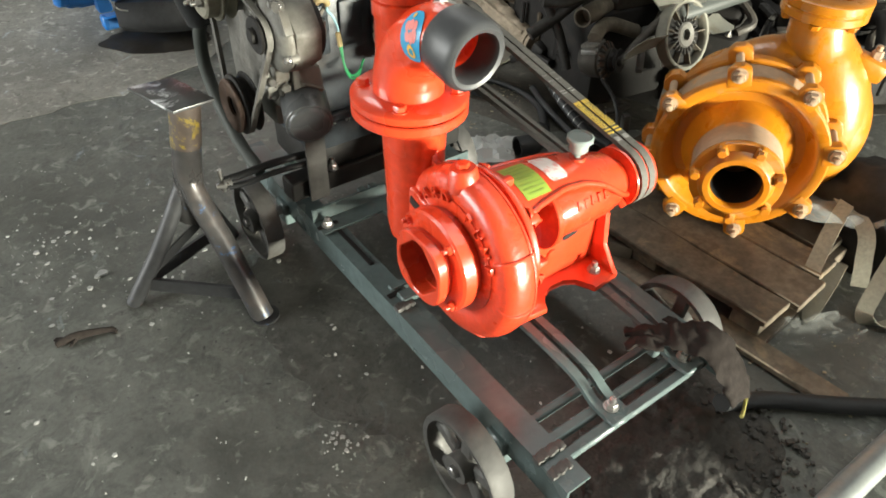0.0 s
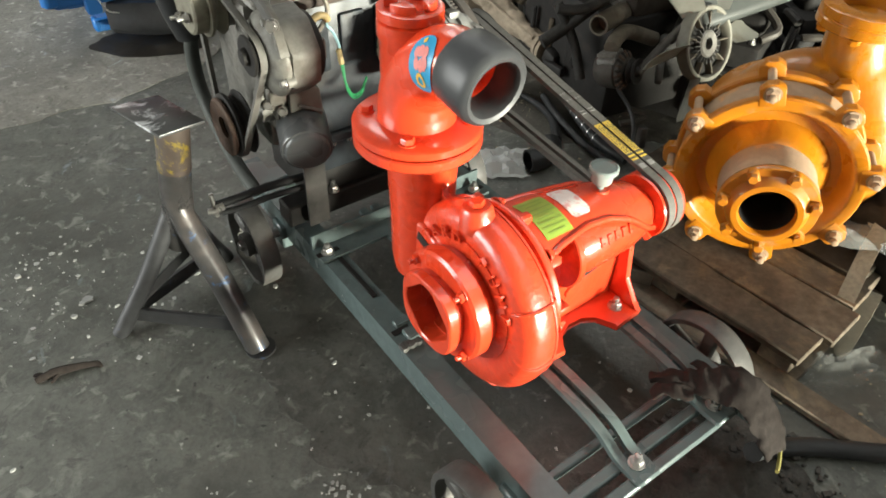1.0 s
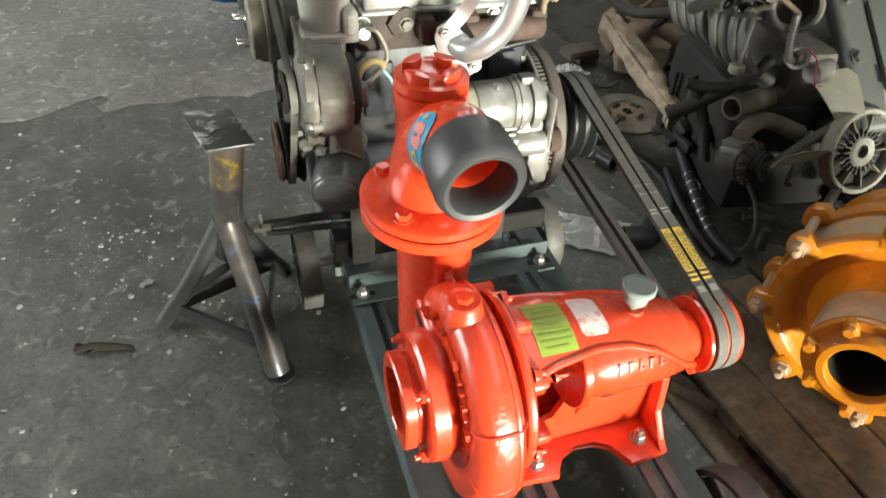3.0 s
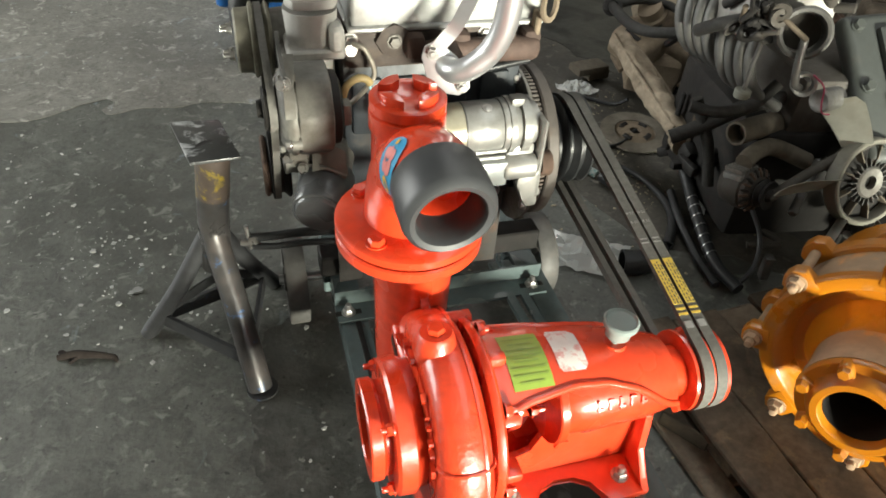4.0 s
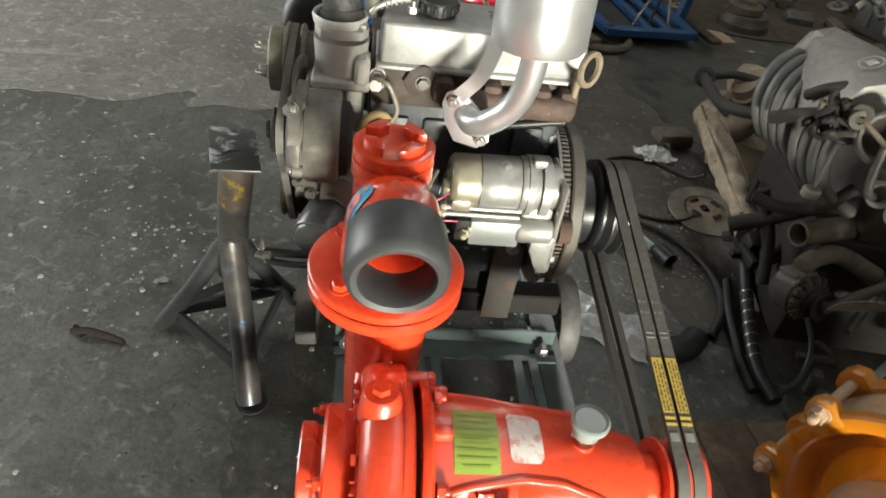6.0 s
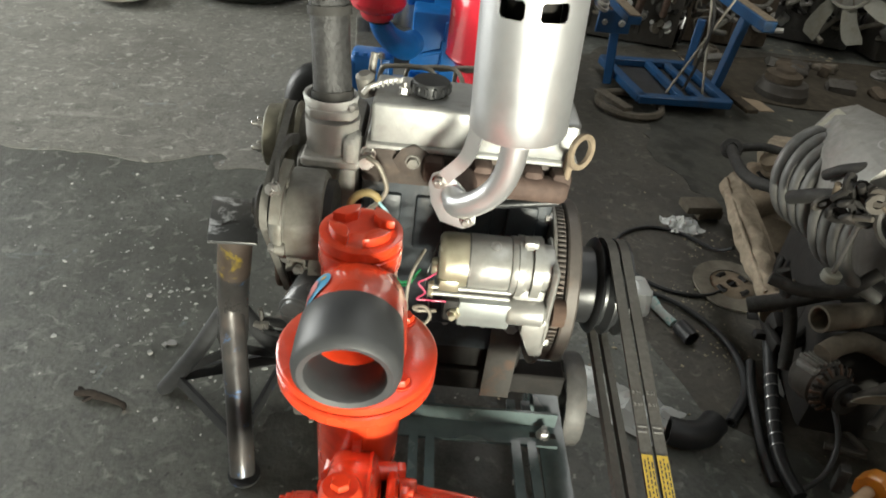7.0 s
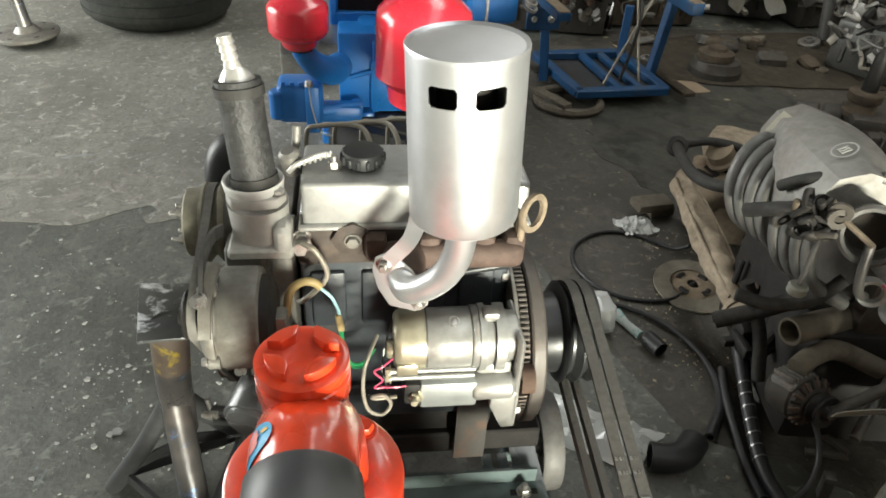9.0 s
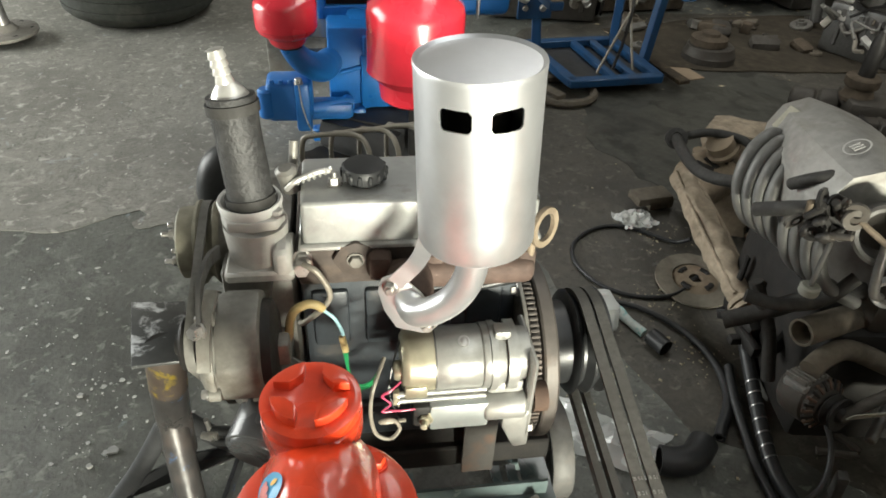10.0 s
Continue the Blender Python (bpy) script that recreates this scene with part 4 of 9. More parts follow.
for k in range(4):
    a = radians(90 * k - 7)
    bm = B()
    arc = [(0.0355 * math.cos(radians(b)), 0.0355 * math.sin(radians(b))) for b in (14, 26, 38, 52, 64, 76)] + [(0.0086, 0.0200), (0.0140, 0.0140), (0.0200, 0.0086)]
    prism(bm, arc, 0.0135, T(DX - 0.004, DY + 0.012, 0.7575) @ Matrix.Rotation(a, 4, "Z"), 0.0006)
    part("cap_lug", bm, M_RED, cap)
# rubber sleeve on the mouth
d = Vector((0.012, -0.985, -0.12)).normalized()
mouth = Vector((DX + 0.001, DY - 0.098, 0.7205))
sleeve = part("rubber_sleeve", lathe(B(), [(0.036, 0.0), (0.048, 0.0), (0.051, 0.004), (0.0525, 0.030), (0.0525, 0.056), (0.050, 0.064), (0.045, 0.068), (0.039, 0.066), (0.0365, 0.060), (0.036, 0.040)], along(mouth, d), 56, closed=True), M_COUP, pump, "dark grey moulded rubber sleeve")
part("mouth_lip", lathe(B(), [(0.0359, -0.01), (0.0359, 0.022), (0.0350, 0.023), (0.0343, 0.021), (0.0341, -0.01)], along(mouth, d), 40, closed=True), M_RED, sleeve)
# The elbow's red, darkened so the colour itself holds the bore's shade.
M_BORESHADE = material("shaded_bore_red", (0.26, 0.016, 0.012), 0.8, var=0.25, scale=70, bump=0.2, spec=0.2)
bm = sweep(B(), [(DX + 0.001, DY - 0.108, 0.7160), (DX + 0.001, DY - 0.074, 0.7120), (DX, DY - 0.040, 0.6950), (DX, DY - 0.014, 0.6640), (DX, DY, 0.625)], [0.0340, 0.0340, 0.0338, 0.0338, 0.0338], 36, 6)
bm.faces.ensure_lookup_table()
bm.faces.remove(bm.faces[-2])
part("bore_lining", bm, M_BORESHADE, pump, "elbow bore in a darker red, its shade put into the colour")
# oval sticker on the elbow's shoulder
def oval(bm, c, nrm, up, rx, ry, lift, bend=0.0, segs=28, inner=0.0):
    nrm, up = Vector(nrm).normalized(), Vector(up)
    side = up.cross(nrm).normalized()
    up = nrm.cross(side)
    ringv, cv = [], None
    for k in range(segs):
        a = 2 * math.pi * k / segs
        x, y = rx * math.cos(a), ry * math.sin(a)
        ringv.append(bm.verts.new(Vector(c) + side * x + up * y + nrm * (lift - bend * y * y)))
    if inner:
        inn = [bm.verts.new(Vector(c) + (v.co - Vector(c)) * inner) for v in ringv]
        for k in range(segs):
            bm.faces.new((ringv[k], ringv[(k + 1) % segs], inn[(k + 1) % segs], inn[k]))
    else:
        mid = bm.verts.new(Vector(c) + nrm * lift)
        for k in range(segs):
            bm.faces.new((ringv[k], ringv[(k + 1) % segs], mid))
    return bm


ELBOW = smooth_path([(DX, DY + 0.002, 0.592), (DX, DY + 0.002, 0.625), (DX, DY - 0.008, 0.660), (DX, DY - 0.036, 0.692), (DX + 0.001, DY - 0.074, 0.712), (DX + 0.001, DY - 0.112, 0.716)], 12)


def wrap(bm, lift):
    """Lays a flat shape onto the elbow's skin."""
    n = len(ELBOW) - 1
    for v in bm.verts:
        k = min(range(n + 1), key=lambda i: (ELBOW[i] - v.co).length)
        r = float(np.interp(k / n * 5, range(6), [0.059, 0.057, 0.055, 0.052, 0.049, 0.0465]))
        v.co = ELBOW[k] + (v.co - ELBOW[k]).normalized() * (r + lift)
    return bm


sc, sn, su = (0.535, 0.772, 0.7200), Vector((-0.90, -0.28, 0.32)), Vector((0.30, 0.25, 0.90))
su = (su - sn.normalized() * su.dot(sn.normalized())).normalized()
bm = B()
for f in (1.0, 0.66, 0.33):
    oval(bm, sc, sn, su, 0.0235 * f, 0.033 * f, 0.0, 0.0, 32, inner=0.66 / 1.0 if f == 1.0 else 0.5)
oval(bm, sc, sn, su, 0.0080, 0.0110, 0.0, 0.0, 32)
stick = part("sticker", wrap(bm, 0.0016), M_BLUEST, pump, "oval blue sticker with pink and gold shapes")
for dx, dz in ((-0.008, 0.011), (0.000, 0.012), (0.008, 0.010), (-0.006, 0.000), (0.003, -0.001), (0.010, 0.001)):
    part("pink_shape", wrap(oval(B(), Vector(sc) + su.cross(sn).normalized() * dx + su * dz, sn, su, 0.0050, 0.0060, 0.0), 0.0023), M_PINKST, stick)
part("gold_shape", wrap(oval(B(), Vector(sc) - su * 0.016, sn, su, 0.0085, 0.0085, 0.0, inner=0.55), 0.0023), M_GOLDST, stick)
part("gold_shape", wrap(oval(B(), Vector(sc) + su * 0.024, sn, su, 0.003, 0.004, 0.0), 0.0023), M_GOLDST, stick)

# ---- the diesel engine on the cart ----
CY, CZ = 1.202, 0.466
engine = thing("diesel_engine", (0.70, 1.25, 0.19), "grimy four-cylinder diesel engine mounted on the cart", "engine")


def crank(x):
    return along((x, CY, CZ), (1, 0, 0))


part("engine_block", box(B(), (0.308, 0.25, 0.36), (0.689, 1.300, 0.485), 0.012, 2), M_BLOCK, engine, "oily black engine block")
for k in range(4):
    part("core_cover", box(B(), (0.05, 0.012, 0.10), (0.575 + 0.073 * k, 1.172, 0.575), 0.005, 2), M_BLOCK, engine)
part("sump_rail", box(B(), (0.30, 0.016, 0.022), (0.70, 1.170, 0.385), 0.004), M_BLOCK, engine)
bm = B()
box(bm, (0.31, 0.20, 0.10), (0.698, 1.295, 0.265), 0.02, 2)
part("sump", bm, M_DARK, engine, "black oil sump")
for k in range(9):
    part("sump_bolt", bolt(B(), (0.56 + 0.034 * k, 1.178, 0.368), (0, -1, 0), 0.011, 0.006), M_BOLT, engine)
bm = B()
box(bm, (0.312, 0.235, 0.062), (0.691, 1.265, 0.684), 0.008, 2)
part("cylinder_head", bm, M_HEAD, engine, "brown grimed cylinder head")
for x in (0.545, 0.622, 0.760, 0.835):
    part("head_bolt", bolt(B(), (x, 1.148, 0.702), (0, -1, 0), 0.017, 0.008), M_BOLT, engine)
bm = B()
box(bm, (0.302, 0.116, 0.070), (0.698, 1.204, 0.748), 0.006, 3)
cover = part("valve_cover", bm, M_COVER, engine, "silver valve cover with oily streaks")
part("cover_flange", box(B(), (0.314, 0.128, 0.010), (0.698, 1.204, 0.719), 0.003), M_COVER, cover)
for k in range(3):
    part("cover_rib", box(B(), (0.12, 0.006, 0.004), (0.765, 1.205 + 0.012 * k, 0.7835), 0.0015), M_COVER, cover)
oil = part("oil_cap", lathe(B(), [(0.0, 0.0), (0.023, 0.0), (0.023, 0.006), (0.0275, 0.008), (0.0285, 0.018), (0.026, 0.023), (0.012, 0.025), (0.0, 0.024)], T(0.628, 1.200, 0.782), 32), M_RUBBER, engine, "black plastic oil filler cap with ribs")
bm = B()
for k in range(14):
    a = 2 * math.pi * k / 14
    box(bm, (0.005, 0.006, 0.013), T(0.628 + 0.0282 * math.cos(a), 1.200 + 0.0282 * math.sin(a), 0.795) @ Matrix.Rotation(a, 4, "Z"), 0.0015)
part("cap_rib", bm, M_RUBBER, oil)
part("cover_nut", bolt(B(), (0.590, 1.190, 0.782), (0, 0, 1), 0.014, 0.012, stud=0.008), M_BOLT, engine)
# vent stub with a braided pipe
bm = B()
sweep(bm, [(0.586, 1.196, 0.800), (0.572, 1.190, 0.802), (0.556, 1.188, 0.797), (0.540, 1.186, 0.790), (0.530, 1.19, 0.778)], 0.0038, 10)
for k in range(9):
    f = k / 8
    lathe(bm, [(0.0030, -0.0022), (0.0054, 0.0), (0.0030, 0.0022)], along((0.586 - 0.056 * f, 1.196 - 0.010 * math.sin(f * 3), 0.801 - 0.020 * f * f), (-1, -0.2, -0.3 * f)), 10)
part("vent_pipe", bm, M_HOOK, engine, "twisted bright metal vent pipe")
bm = B()
lathe(bm, [(0.0, 0.0), (0.014, 0.0), (0.014, 0.03), (0.009, 0.034), (0.0, 0.034)], along((0.536, 1.205, 0.772), (-0.2, -0.2, 1)), 12)
lathe(bm, [(0.0, 0.0), (0.006, 0.0), (0.006, 0.05), (0.0, 0.05)], along((0.536, 1.225, 0.775), (0.1, 0.2, 1)), 10)
part("sender", bm, M_ALUDUST, engine)
# thermostat housing, filler hose and barbed fitting
bm = B()
lathe(bm, [(0.0, 0.0), (0.036, 0.0), (0.038, 0.02), (0.040, 0.05), (0.0, 0.05)], T(0.490, 1.165, 0.700), 28)
box(bm, (0.085, 0.09, 0.016), (0.492, 1.165, 0.692), 0.004)
box(bm, (0.022, 0.05, 0.04), (0.522, 1.140, 0.715), 0.006)
part("thermostat_housing", bm, M_THERM, engine, "dusty cast-aluminium thermostat housing")
bm = B()
prism(bm, [(0.452, 1.150), (0.462, 1.128), (0.490, 1.124), (0.520, 1.130), (0.529, 1.150), (0.520, 1.190), (0.490, 1.206), (0.458, 1.192)], 0.014, T(0, 0, 0.757), 0.003)
part("housing_flange", bm, M_THERM, engine)
part("gasket_rim", lathe(B(), [(0.031, 0.0), (0.0375, 0.0), (0.0395, 0.010), (0.038, 0.0135), (0.0345, 0.012), (0.031, 0.004)], T(0.487, 1.165, 0.770), 32, closed=True), M_WHITECAST, engine, "whitish raised sealing rim")
for x, y in ((0.520, 1.143), (0.460, 1.180)):
    part("flange_bolt", bolt(B(), (x, y, 0.771), (0, 0, 1), 0.013, 0.008), M_BOLT, engine)
hose = part("filler_hose", sweep(B(), [(0.490, 1.160, 0.762), (0.489, 1.162, 0.80), (0.484, 1.172, 0.86), (0.480, 1.180, 0.910)], [0.029, 0.0275, 0.027, 0.028], 24, 6), M_HOSEWORN, engine, "worn dark grey rubber hose with a clamp")
for z, y, x in ((0.897, 1.178, 0.481), (0.785, 1.161, 0.4895)):
    part("hose_clamp", lathe(B(), [(0.0278, -0.006), (0.0305, -0.006), (0.0305, 0.006), (0.0278, 0.006)], along((x, y, z), (-0.08, 0.16, 1)), 28, closed=True), M_RUBMAT, hose)
prof = [(0.0, 0.0), (0.026, 0.0), (0.025, 0.004), (0.018, 0.016), (0.0105, 0.024)]
for k in range(4):
    prof += [(0.0105, 0.026 + 0.009 * k), (0.0085, 0.033 + 0.009 * k), (0.0105, 0.0345 + 0.009 * k)]
prof += [(0.007, 0.063), (0.0, 0.063)]
part("barbed_nozzle", lathe(B(), prof, along((0.480, 1.180, 0.900), (-0.16, 0.12, 0.9)), 24), M_HOOK, hose, "grey barbed metal hose nozzle")
# black rubber elbow behind the hose
part("rubber_elbow", sweep(B(), [(0.430, 1.385, 0.56), (0.413, 1.385, 0.62), (0.408, 1.390, 0.668), (0.424, 1.395, 0.702), (0.475, 1.395, 0.705)], 0.034, 22, 6), M_RUBBER, engine, "black moulded rubber elbow hose")
# front pulleys, belt, alternator
FP = (0.392, 1.232, 0.674)
AP = (0.404, 1.055, 0.650)
KP = (0.420, 1.222, 0.446)
bm = B()
lathe(bm, [(0.0, -0.020), (0.044, -0.020), (0.056, -0.016), (0.058, -0.013), (0.048, -0.004), (0.048, 0.000), (0.058, 0.008), (0.057, 0.012), (0.050, 0.014), (0.049, 0.034), (0.045, 0.037), (0.018, 0.036), (0.0, 0.038)], along((0.416, FP[1], FP[2]), (-1, 0, 0)), 44)
wp = part("water_pump_pulley", bm, M_PULLEYD, engine, "dusty brown water pump pulley")
for k in range(4):
    a = radians(90 * k + 30)
    part("stud", bolt(B(), (0.376, FP[1] + 0.027 * math.cos(a), FP[2] + 0.027 * math.sin(a)), (-1, 0, 0), 0.012, 0.008, stud=0.01), M_BOLT, wp)
part("crank_pulley", lathe(B(), [(0.0, -0.018), (0.056, -0.018), (0.060, -0.014), (0.050, -0.005), (0.050, 0.001), (0.060, 0.009), (0.060, 0.014), (0.046, 0.018), (0.042, 0.008), (0.022, 0.006), (0.020, 0.016), (0.0, 0.016)], along((0.424, KP[1], KP[2]), (-1, 0, 0)), 44), M_DARK, engine, "dark grimy crank pulley")
part("crank_flange", lathe(B(), [(0.020, 0.0), (0.051, 0.0), (0.054, 0.003), (0.054, 0.007), (0.050, 0.010), (0.044, 0.006), (0.020, 0.006)], along((0.406, KP[1], KP[2]), (-1, 0, 0)), 40, closed=True), M_RUST, engine)
part("alternator_pulley", lathe(B(), [(0.0, -0.012), (0.030, -0.012), (0.032, -0.009), (0.024, -0.002), (0.024, 0.002), (0.032, 0.009), (0.030, 0.012), (0.014, 0.012), (0.012, 0.02), (0.0, 0.02)], along((0.416, AP[1], AP[2]), (-1, 0, 0)), 32), M_DARK, engine)


def loop(bm, x, circles, w, t, skew=0.0):
    """A belt laid tight round pulleys (y, z, r), in order, at x, shifted by skew at the second pulley."""
    pts = []
    n = len(circles)
    for i in range(n):
        (y0, z0, r0), (y1, z1, r1) = circles[i], circles[(i + 1) % n]
        d = math.hypot(y1 - y0, z1 - z0)
        base = math.atan2(z1 - z0, y1 - y0)
        off = math.acos(max(-1, min(1, (r0 - r1) / d)))
        pts.append((i, base - off, (i + 1) % n))
    ring = []
    for i in range(n):
        y, z, r = circles[i]
        a_in = pts[i - 1][1]
        a_out = pts[i][1]
        while a_out < a_in:
            a_out += 2 * math.pi
        k = max(3, int((a_out - a_in) / 0.18))
        for j in range(k + 1):
            a = a_in + (a_out - a_in) * j / k
            ring.append((math.cos(a), math.sin(a), y, z, r))
    rows = []
    for ca, sa, y, z, r in ring:
        xs = x + skew * (y - circles[0][0]) / (circles[1][0] - circles[0][0])
        rows.append([bm.verts.new((xs + dx, y + ca * rr, z + sa * rr)) for dx, rr in ((-w / 2, r + t / 2), (w / 2, r + t / 2), (w * 0.36, r - t / 2), (-w * 0.36, r - t / 2))])
    m = len(rows)
    for k in range(m):
        p, q = rows[k], rows[(k + 1) % m]
        for j in range(4):
            bm.faces.new((p[j], p[(j + 1) % 4], q[(j + 1) % 4], q[j]))
    return bm


part("fan_belt", loop(B(), 0.417, [(KP[1], KP[2], 0.056), (FP[1], FP[2], 0.052), (AP[1], AP[2], 0.029)], 0.011, 0.009), M_BELT, engine, "worn grey fan belt")
# alternator: round drive-end bracket, faceted stator, small end cover
AC = Vector((0.0, 1.058, 0.643))
alt = part("alternator", prism(B(), [(0.069 * math.cos(radians(22.5 + 45 * k)), 0.069 * math.sin(radians(22.5 + 45 * k))) for k in range(8)], 0.050, along((0.448, AC.y, AC.z), (1, 0, 0), 8), 0.007), M_PALECAST, engine, "pale dusty alloy alternator")
part("drive_end_bracket", lathe(B(), [(0.0, 0.0), (0.030, 0.0), (0.046, 0.003), (0.058, 0.009), (0.0645, 0.016), (0.0655, 0.021), (0.0645, 0.0235), (0.060, 0.024), (0.060, 0.0265), (0.0, 0.0265)], along((0.423, AC.y, AC.z), (1, 0, 0)), 56), M_PALECAST, alt)
for k in range(4):
    a = radians(20 + 90 * k)
    part("through_bolt", bolt(B(), (0.436, AC.y + 0.063 * math.cos(a), AC.z + 0.063 * math.sin(a)), (-1, 0, 0), 0.010, 0.008), M_BOLT, alt)
    part("bolt_lug", lathe(B(), [(0.0, 0.0), (0.009, 0.0), (0.009, 0.014), (0.0, 0.014)], along((0.437, AC.y + 0.063 * math.cos(a), AC.z + 0.063 * math.sin(a)), (1, 0, 0)), 14), M_PALECAST, alt)
part("mounting_ear", strip(B(), [(0.446, AC.y + 0.006, AC.z + 0.078), (0.440, AC.y - 0.040, AC.z + 0.056), (0.438, AC.y - 0.064, AC.z + 0.020)], 0.014, 0.010, (1, 0, 0)), M_PALECAST, alt)
part("ear_bolt", bolt(B(), (0.436, AC.y - 0.040, AC.z + 0.060), (-0.6, -0.7, 0.3), 0.015, 0.012), M_BOLT, alt)
part("pivot_lug", box(B(), (0.030, 0.022, 0.036), (0.450, AC.y + 0.020, AC.z - 0.076), 0.006, 2), M_PALECAST, alt)
part("rear_cover", lathe(B(), [(0.0, 0.0), (0.054, 0.0), (0.052, 0.012), (0.040, 0.017), (0.018, 0.018), (0.0, 0.018)], along((0.497, AC.y, AC.z), (1, 0, 0)), 32), M_DARK, alt)
part("terminal_block", box(B(), (0.026, 0.026, 0.034), (0.515, AC.y - 0.008, AC.z - 0.006), 0.004, 2), M_ALUDUST, alt)
part("adjuster_strap", strip(B(), [(0.436, 1.018, 0.703), (0.434, 1.060, 0.728), (0.436, 1.110, 0.728), (0.44, 1.16, 0.708)], 0.016, 0.005, (0, 0.3, 1)), M_HEAPGREY, engine)
bm = B()
box(bm, (0.055, 0.20, 0.30), (0.500, 1.285, 0.540), 0.014, 2)
box(bm, (0.05, 0.06, 0.10), (0.492, 1.175, 0.50), 0.012, 2)
box(bm, (0.06, 0.05, 0.06), (0.470, 1.165, 0.660), 0.01, 2)
lathe(bm, [(0.0, 0.0), (0.05, 0.0), (0.046, 0.05), (0.03, 0.07), (0.0, 0.07)], along((0.478, FP[1], FP[2]), (-1, 0, 0)), 26)
part("timing_case", bm, M_ALUDUST, engine, "grimy cast timing case")
bm = B()
for p, q, r in (((0.465, 1.13, 0.53), (0.465, 1.10, 0.575), 0.014), ((0.488, 1.11, 0.465), (0.520, 1.15, 0.50), 0.020), ((0.45, 1.14, 0.50), (0.50, 1.14, 0.50), 0.018)):
    rod(bm, p, q, r, 14, bevel=0.003)
box(bm, (0.055, 0.030, 0.045), (0.480, 1.105, 0.535), 0.008, 2)
part("bracket_casting", bm, M_PALECAST, engine)
# faceted alloy housing under the alternator, with its knobbly ear
bm = B()
prism(bm, [(-0.026, -0.030), (0.020, -0.034), (0.030, -0.016), (0.028, 0.026), (0.012, 0.034), (-0.024, 0.030)], 0.050, T(0.503, 1.112, 0.528) @ Euler((radians(80), 0, radians(-12))).to_matrix().to_4x4(), 0.004)
rod(bm, (0.478, 1.085, 0.506), (0.520, 1.075, 0.500), 0.014, 16, bevel=0.003)
hs = part("pump_housing", bm, M_PALECAST, engine, "pale faceted alloy housing")
part("rib", box(B(), (0.046, 0.005, 0.006), T(0.500, 1.060, 0.530) @ Euler((0, 0.45, -0.2)).to_matrix().to_4x4(), 0.002), M_PALECAST, hs)
bm = B()
for n_, (p_, s_) in enumerate((((0.440, 1.098, 0.555), 0.034), ((0.452, 1.092, 0.540), 0.028), ((0.464, 1.094, 0.522), 0.030), ((0.447, 1.110, 0.520), 0.036), ((0.468, 1.100, 0.498), 0.030))):
    lump(bm, (s_, s_ * 0.8, s_ * 0.7), T(*p_), 0.22, 60 + n_)
part("knobbly_casting", bm, M_PALECAST, engine)
for p_ in ((0.436, 1.080, 0.548), (0.456, 1.074, 0.532), (0.474, 1.078, 0.512)):
    part("casting_bolt", bolt(B(), p_, (-0.5, -0.8, 0.3), 0.012, 0.009), M_BOLT, engine)
# oil filter
d = Vector((-0.32, -0.88, -0.20)).normalized()
tip = Vector((0.468, 1.020, 0.476))
part("oil_filter", lathe(B(), [(0.0, 0.0), (0.035, 0.0005), (0.0375, 0.003), (0.0385, 0.006), (0.0425, 0.0065), (0.0435, 0.009), (0.0435, 0.085), (0.040, 0.092), (0.030, 0.098), (0.0, 0.098)], along(tip, -d), 36), M_FILTER, engine, "black spin-on oil filter can")
bm = B()
rod(bm, tip - d * 0.096, tip - d * 0.14, 0.034, 22, bevel=0.004)
part("filter_head", bm, M_ALUDUST, engine)
# exhaust manifold, flange, bend
part("exhaust_manifold", box(B(), (0.195, 0.034, 0.038), (0.748, 1.126, 0.684), 0.014, 3), M_EXH, engine, "rusty brown exhaust manifold")
for x in (0.642, 0.715, 0.79, 0.832):
    part("exhaust_port", box(B(), (0.032, 0.045, 0.040), (x, 1.142, 0.694), 0.011, 2), M_EXH, engine)
part("exhaust_outlet", lathe(B(), [(0.0, 0.0), (0.026, 0.0), (0.030, 0.012), (0.030, 0.05), (0.0, 0.05)], along((0.676, 1.062, 0.684), (0.05, 1, 0.05)), 24), M_EXH, engine)
flg = part("blank_flange", prism(B(), [(-0.030, 0.0), (-0.018, 0.020), (0.0, 0.026), (0.018, 0.020), (0.030, 0.0), (0.018, -0.020), (0.0, -0.026), (-0.018, -0.020)], 0.008, along((0.612, 1.147, 0.700), (0, -1, 0)), 0.002), M_HEAD, engine)
part("flange_bolt", bolt(B(), (0.612, 1.139, 0.700), (0, -1, 0), 0.016, 0.008), M_ALUDUST, flg)
rp = part("rear_plate", lathe(B(), [(0.09, 0.0), (0.149, 0.0), (0.150, 0.001), (0.150, 0.005), (0.149, 0.006), (0.09, 0.006)], crank(0.8425), 64, closed=True), M_ALUDUST, engine, "grey engine back plate")
for a_ in (100, 128, 156, 205):
    part("plate_bolt", bolt(B(), (0.8425, CY + 0.139 * math.cos(radians(a_)), CZ + 0.139 * math.sin(radians(a_))), (-1, 0, 0), 0.014, 0.010), M_BOLT, rp)
bm = B()
lathe(bm, [(0.0, 0.0), (0.130, 0.0), (0.130, 0.003), (0.140, 0.004), (0.1425, 0.007), (0.1425, 0.023), (0.139, 0.0265), (0.105, 0.0265), (0.098, 0.018), (0.0, 0.018)], crank(0.8640), 80)
fly = part("flywheel", bm, M_FLY, engine, "brown iron flywheel with a toothed starter ring")
bm = B()
lathe(bm, [(0.120, 0.0), (0.1335, 0.0), (0.1335, 0.014), (0.120, 0.014)], crank(0.8510), 72, closed=True)
for k in range(104):
    a = 2 * math.pi * k / 104
    box(bm, (0.010, 0.0046, 0.0135), crank(0.8578) @ Matrix.Rotation(a, 4, "Z") @ T(0.1372, 0, 0.0), 0.001)
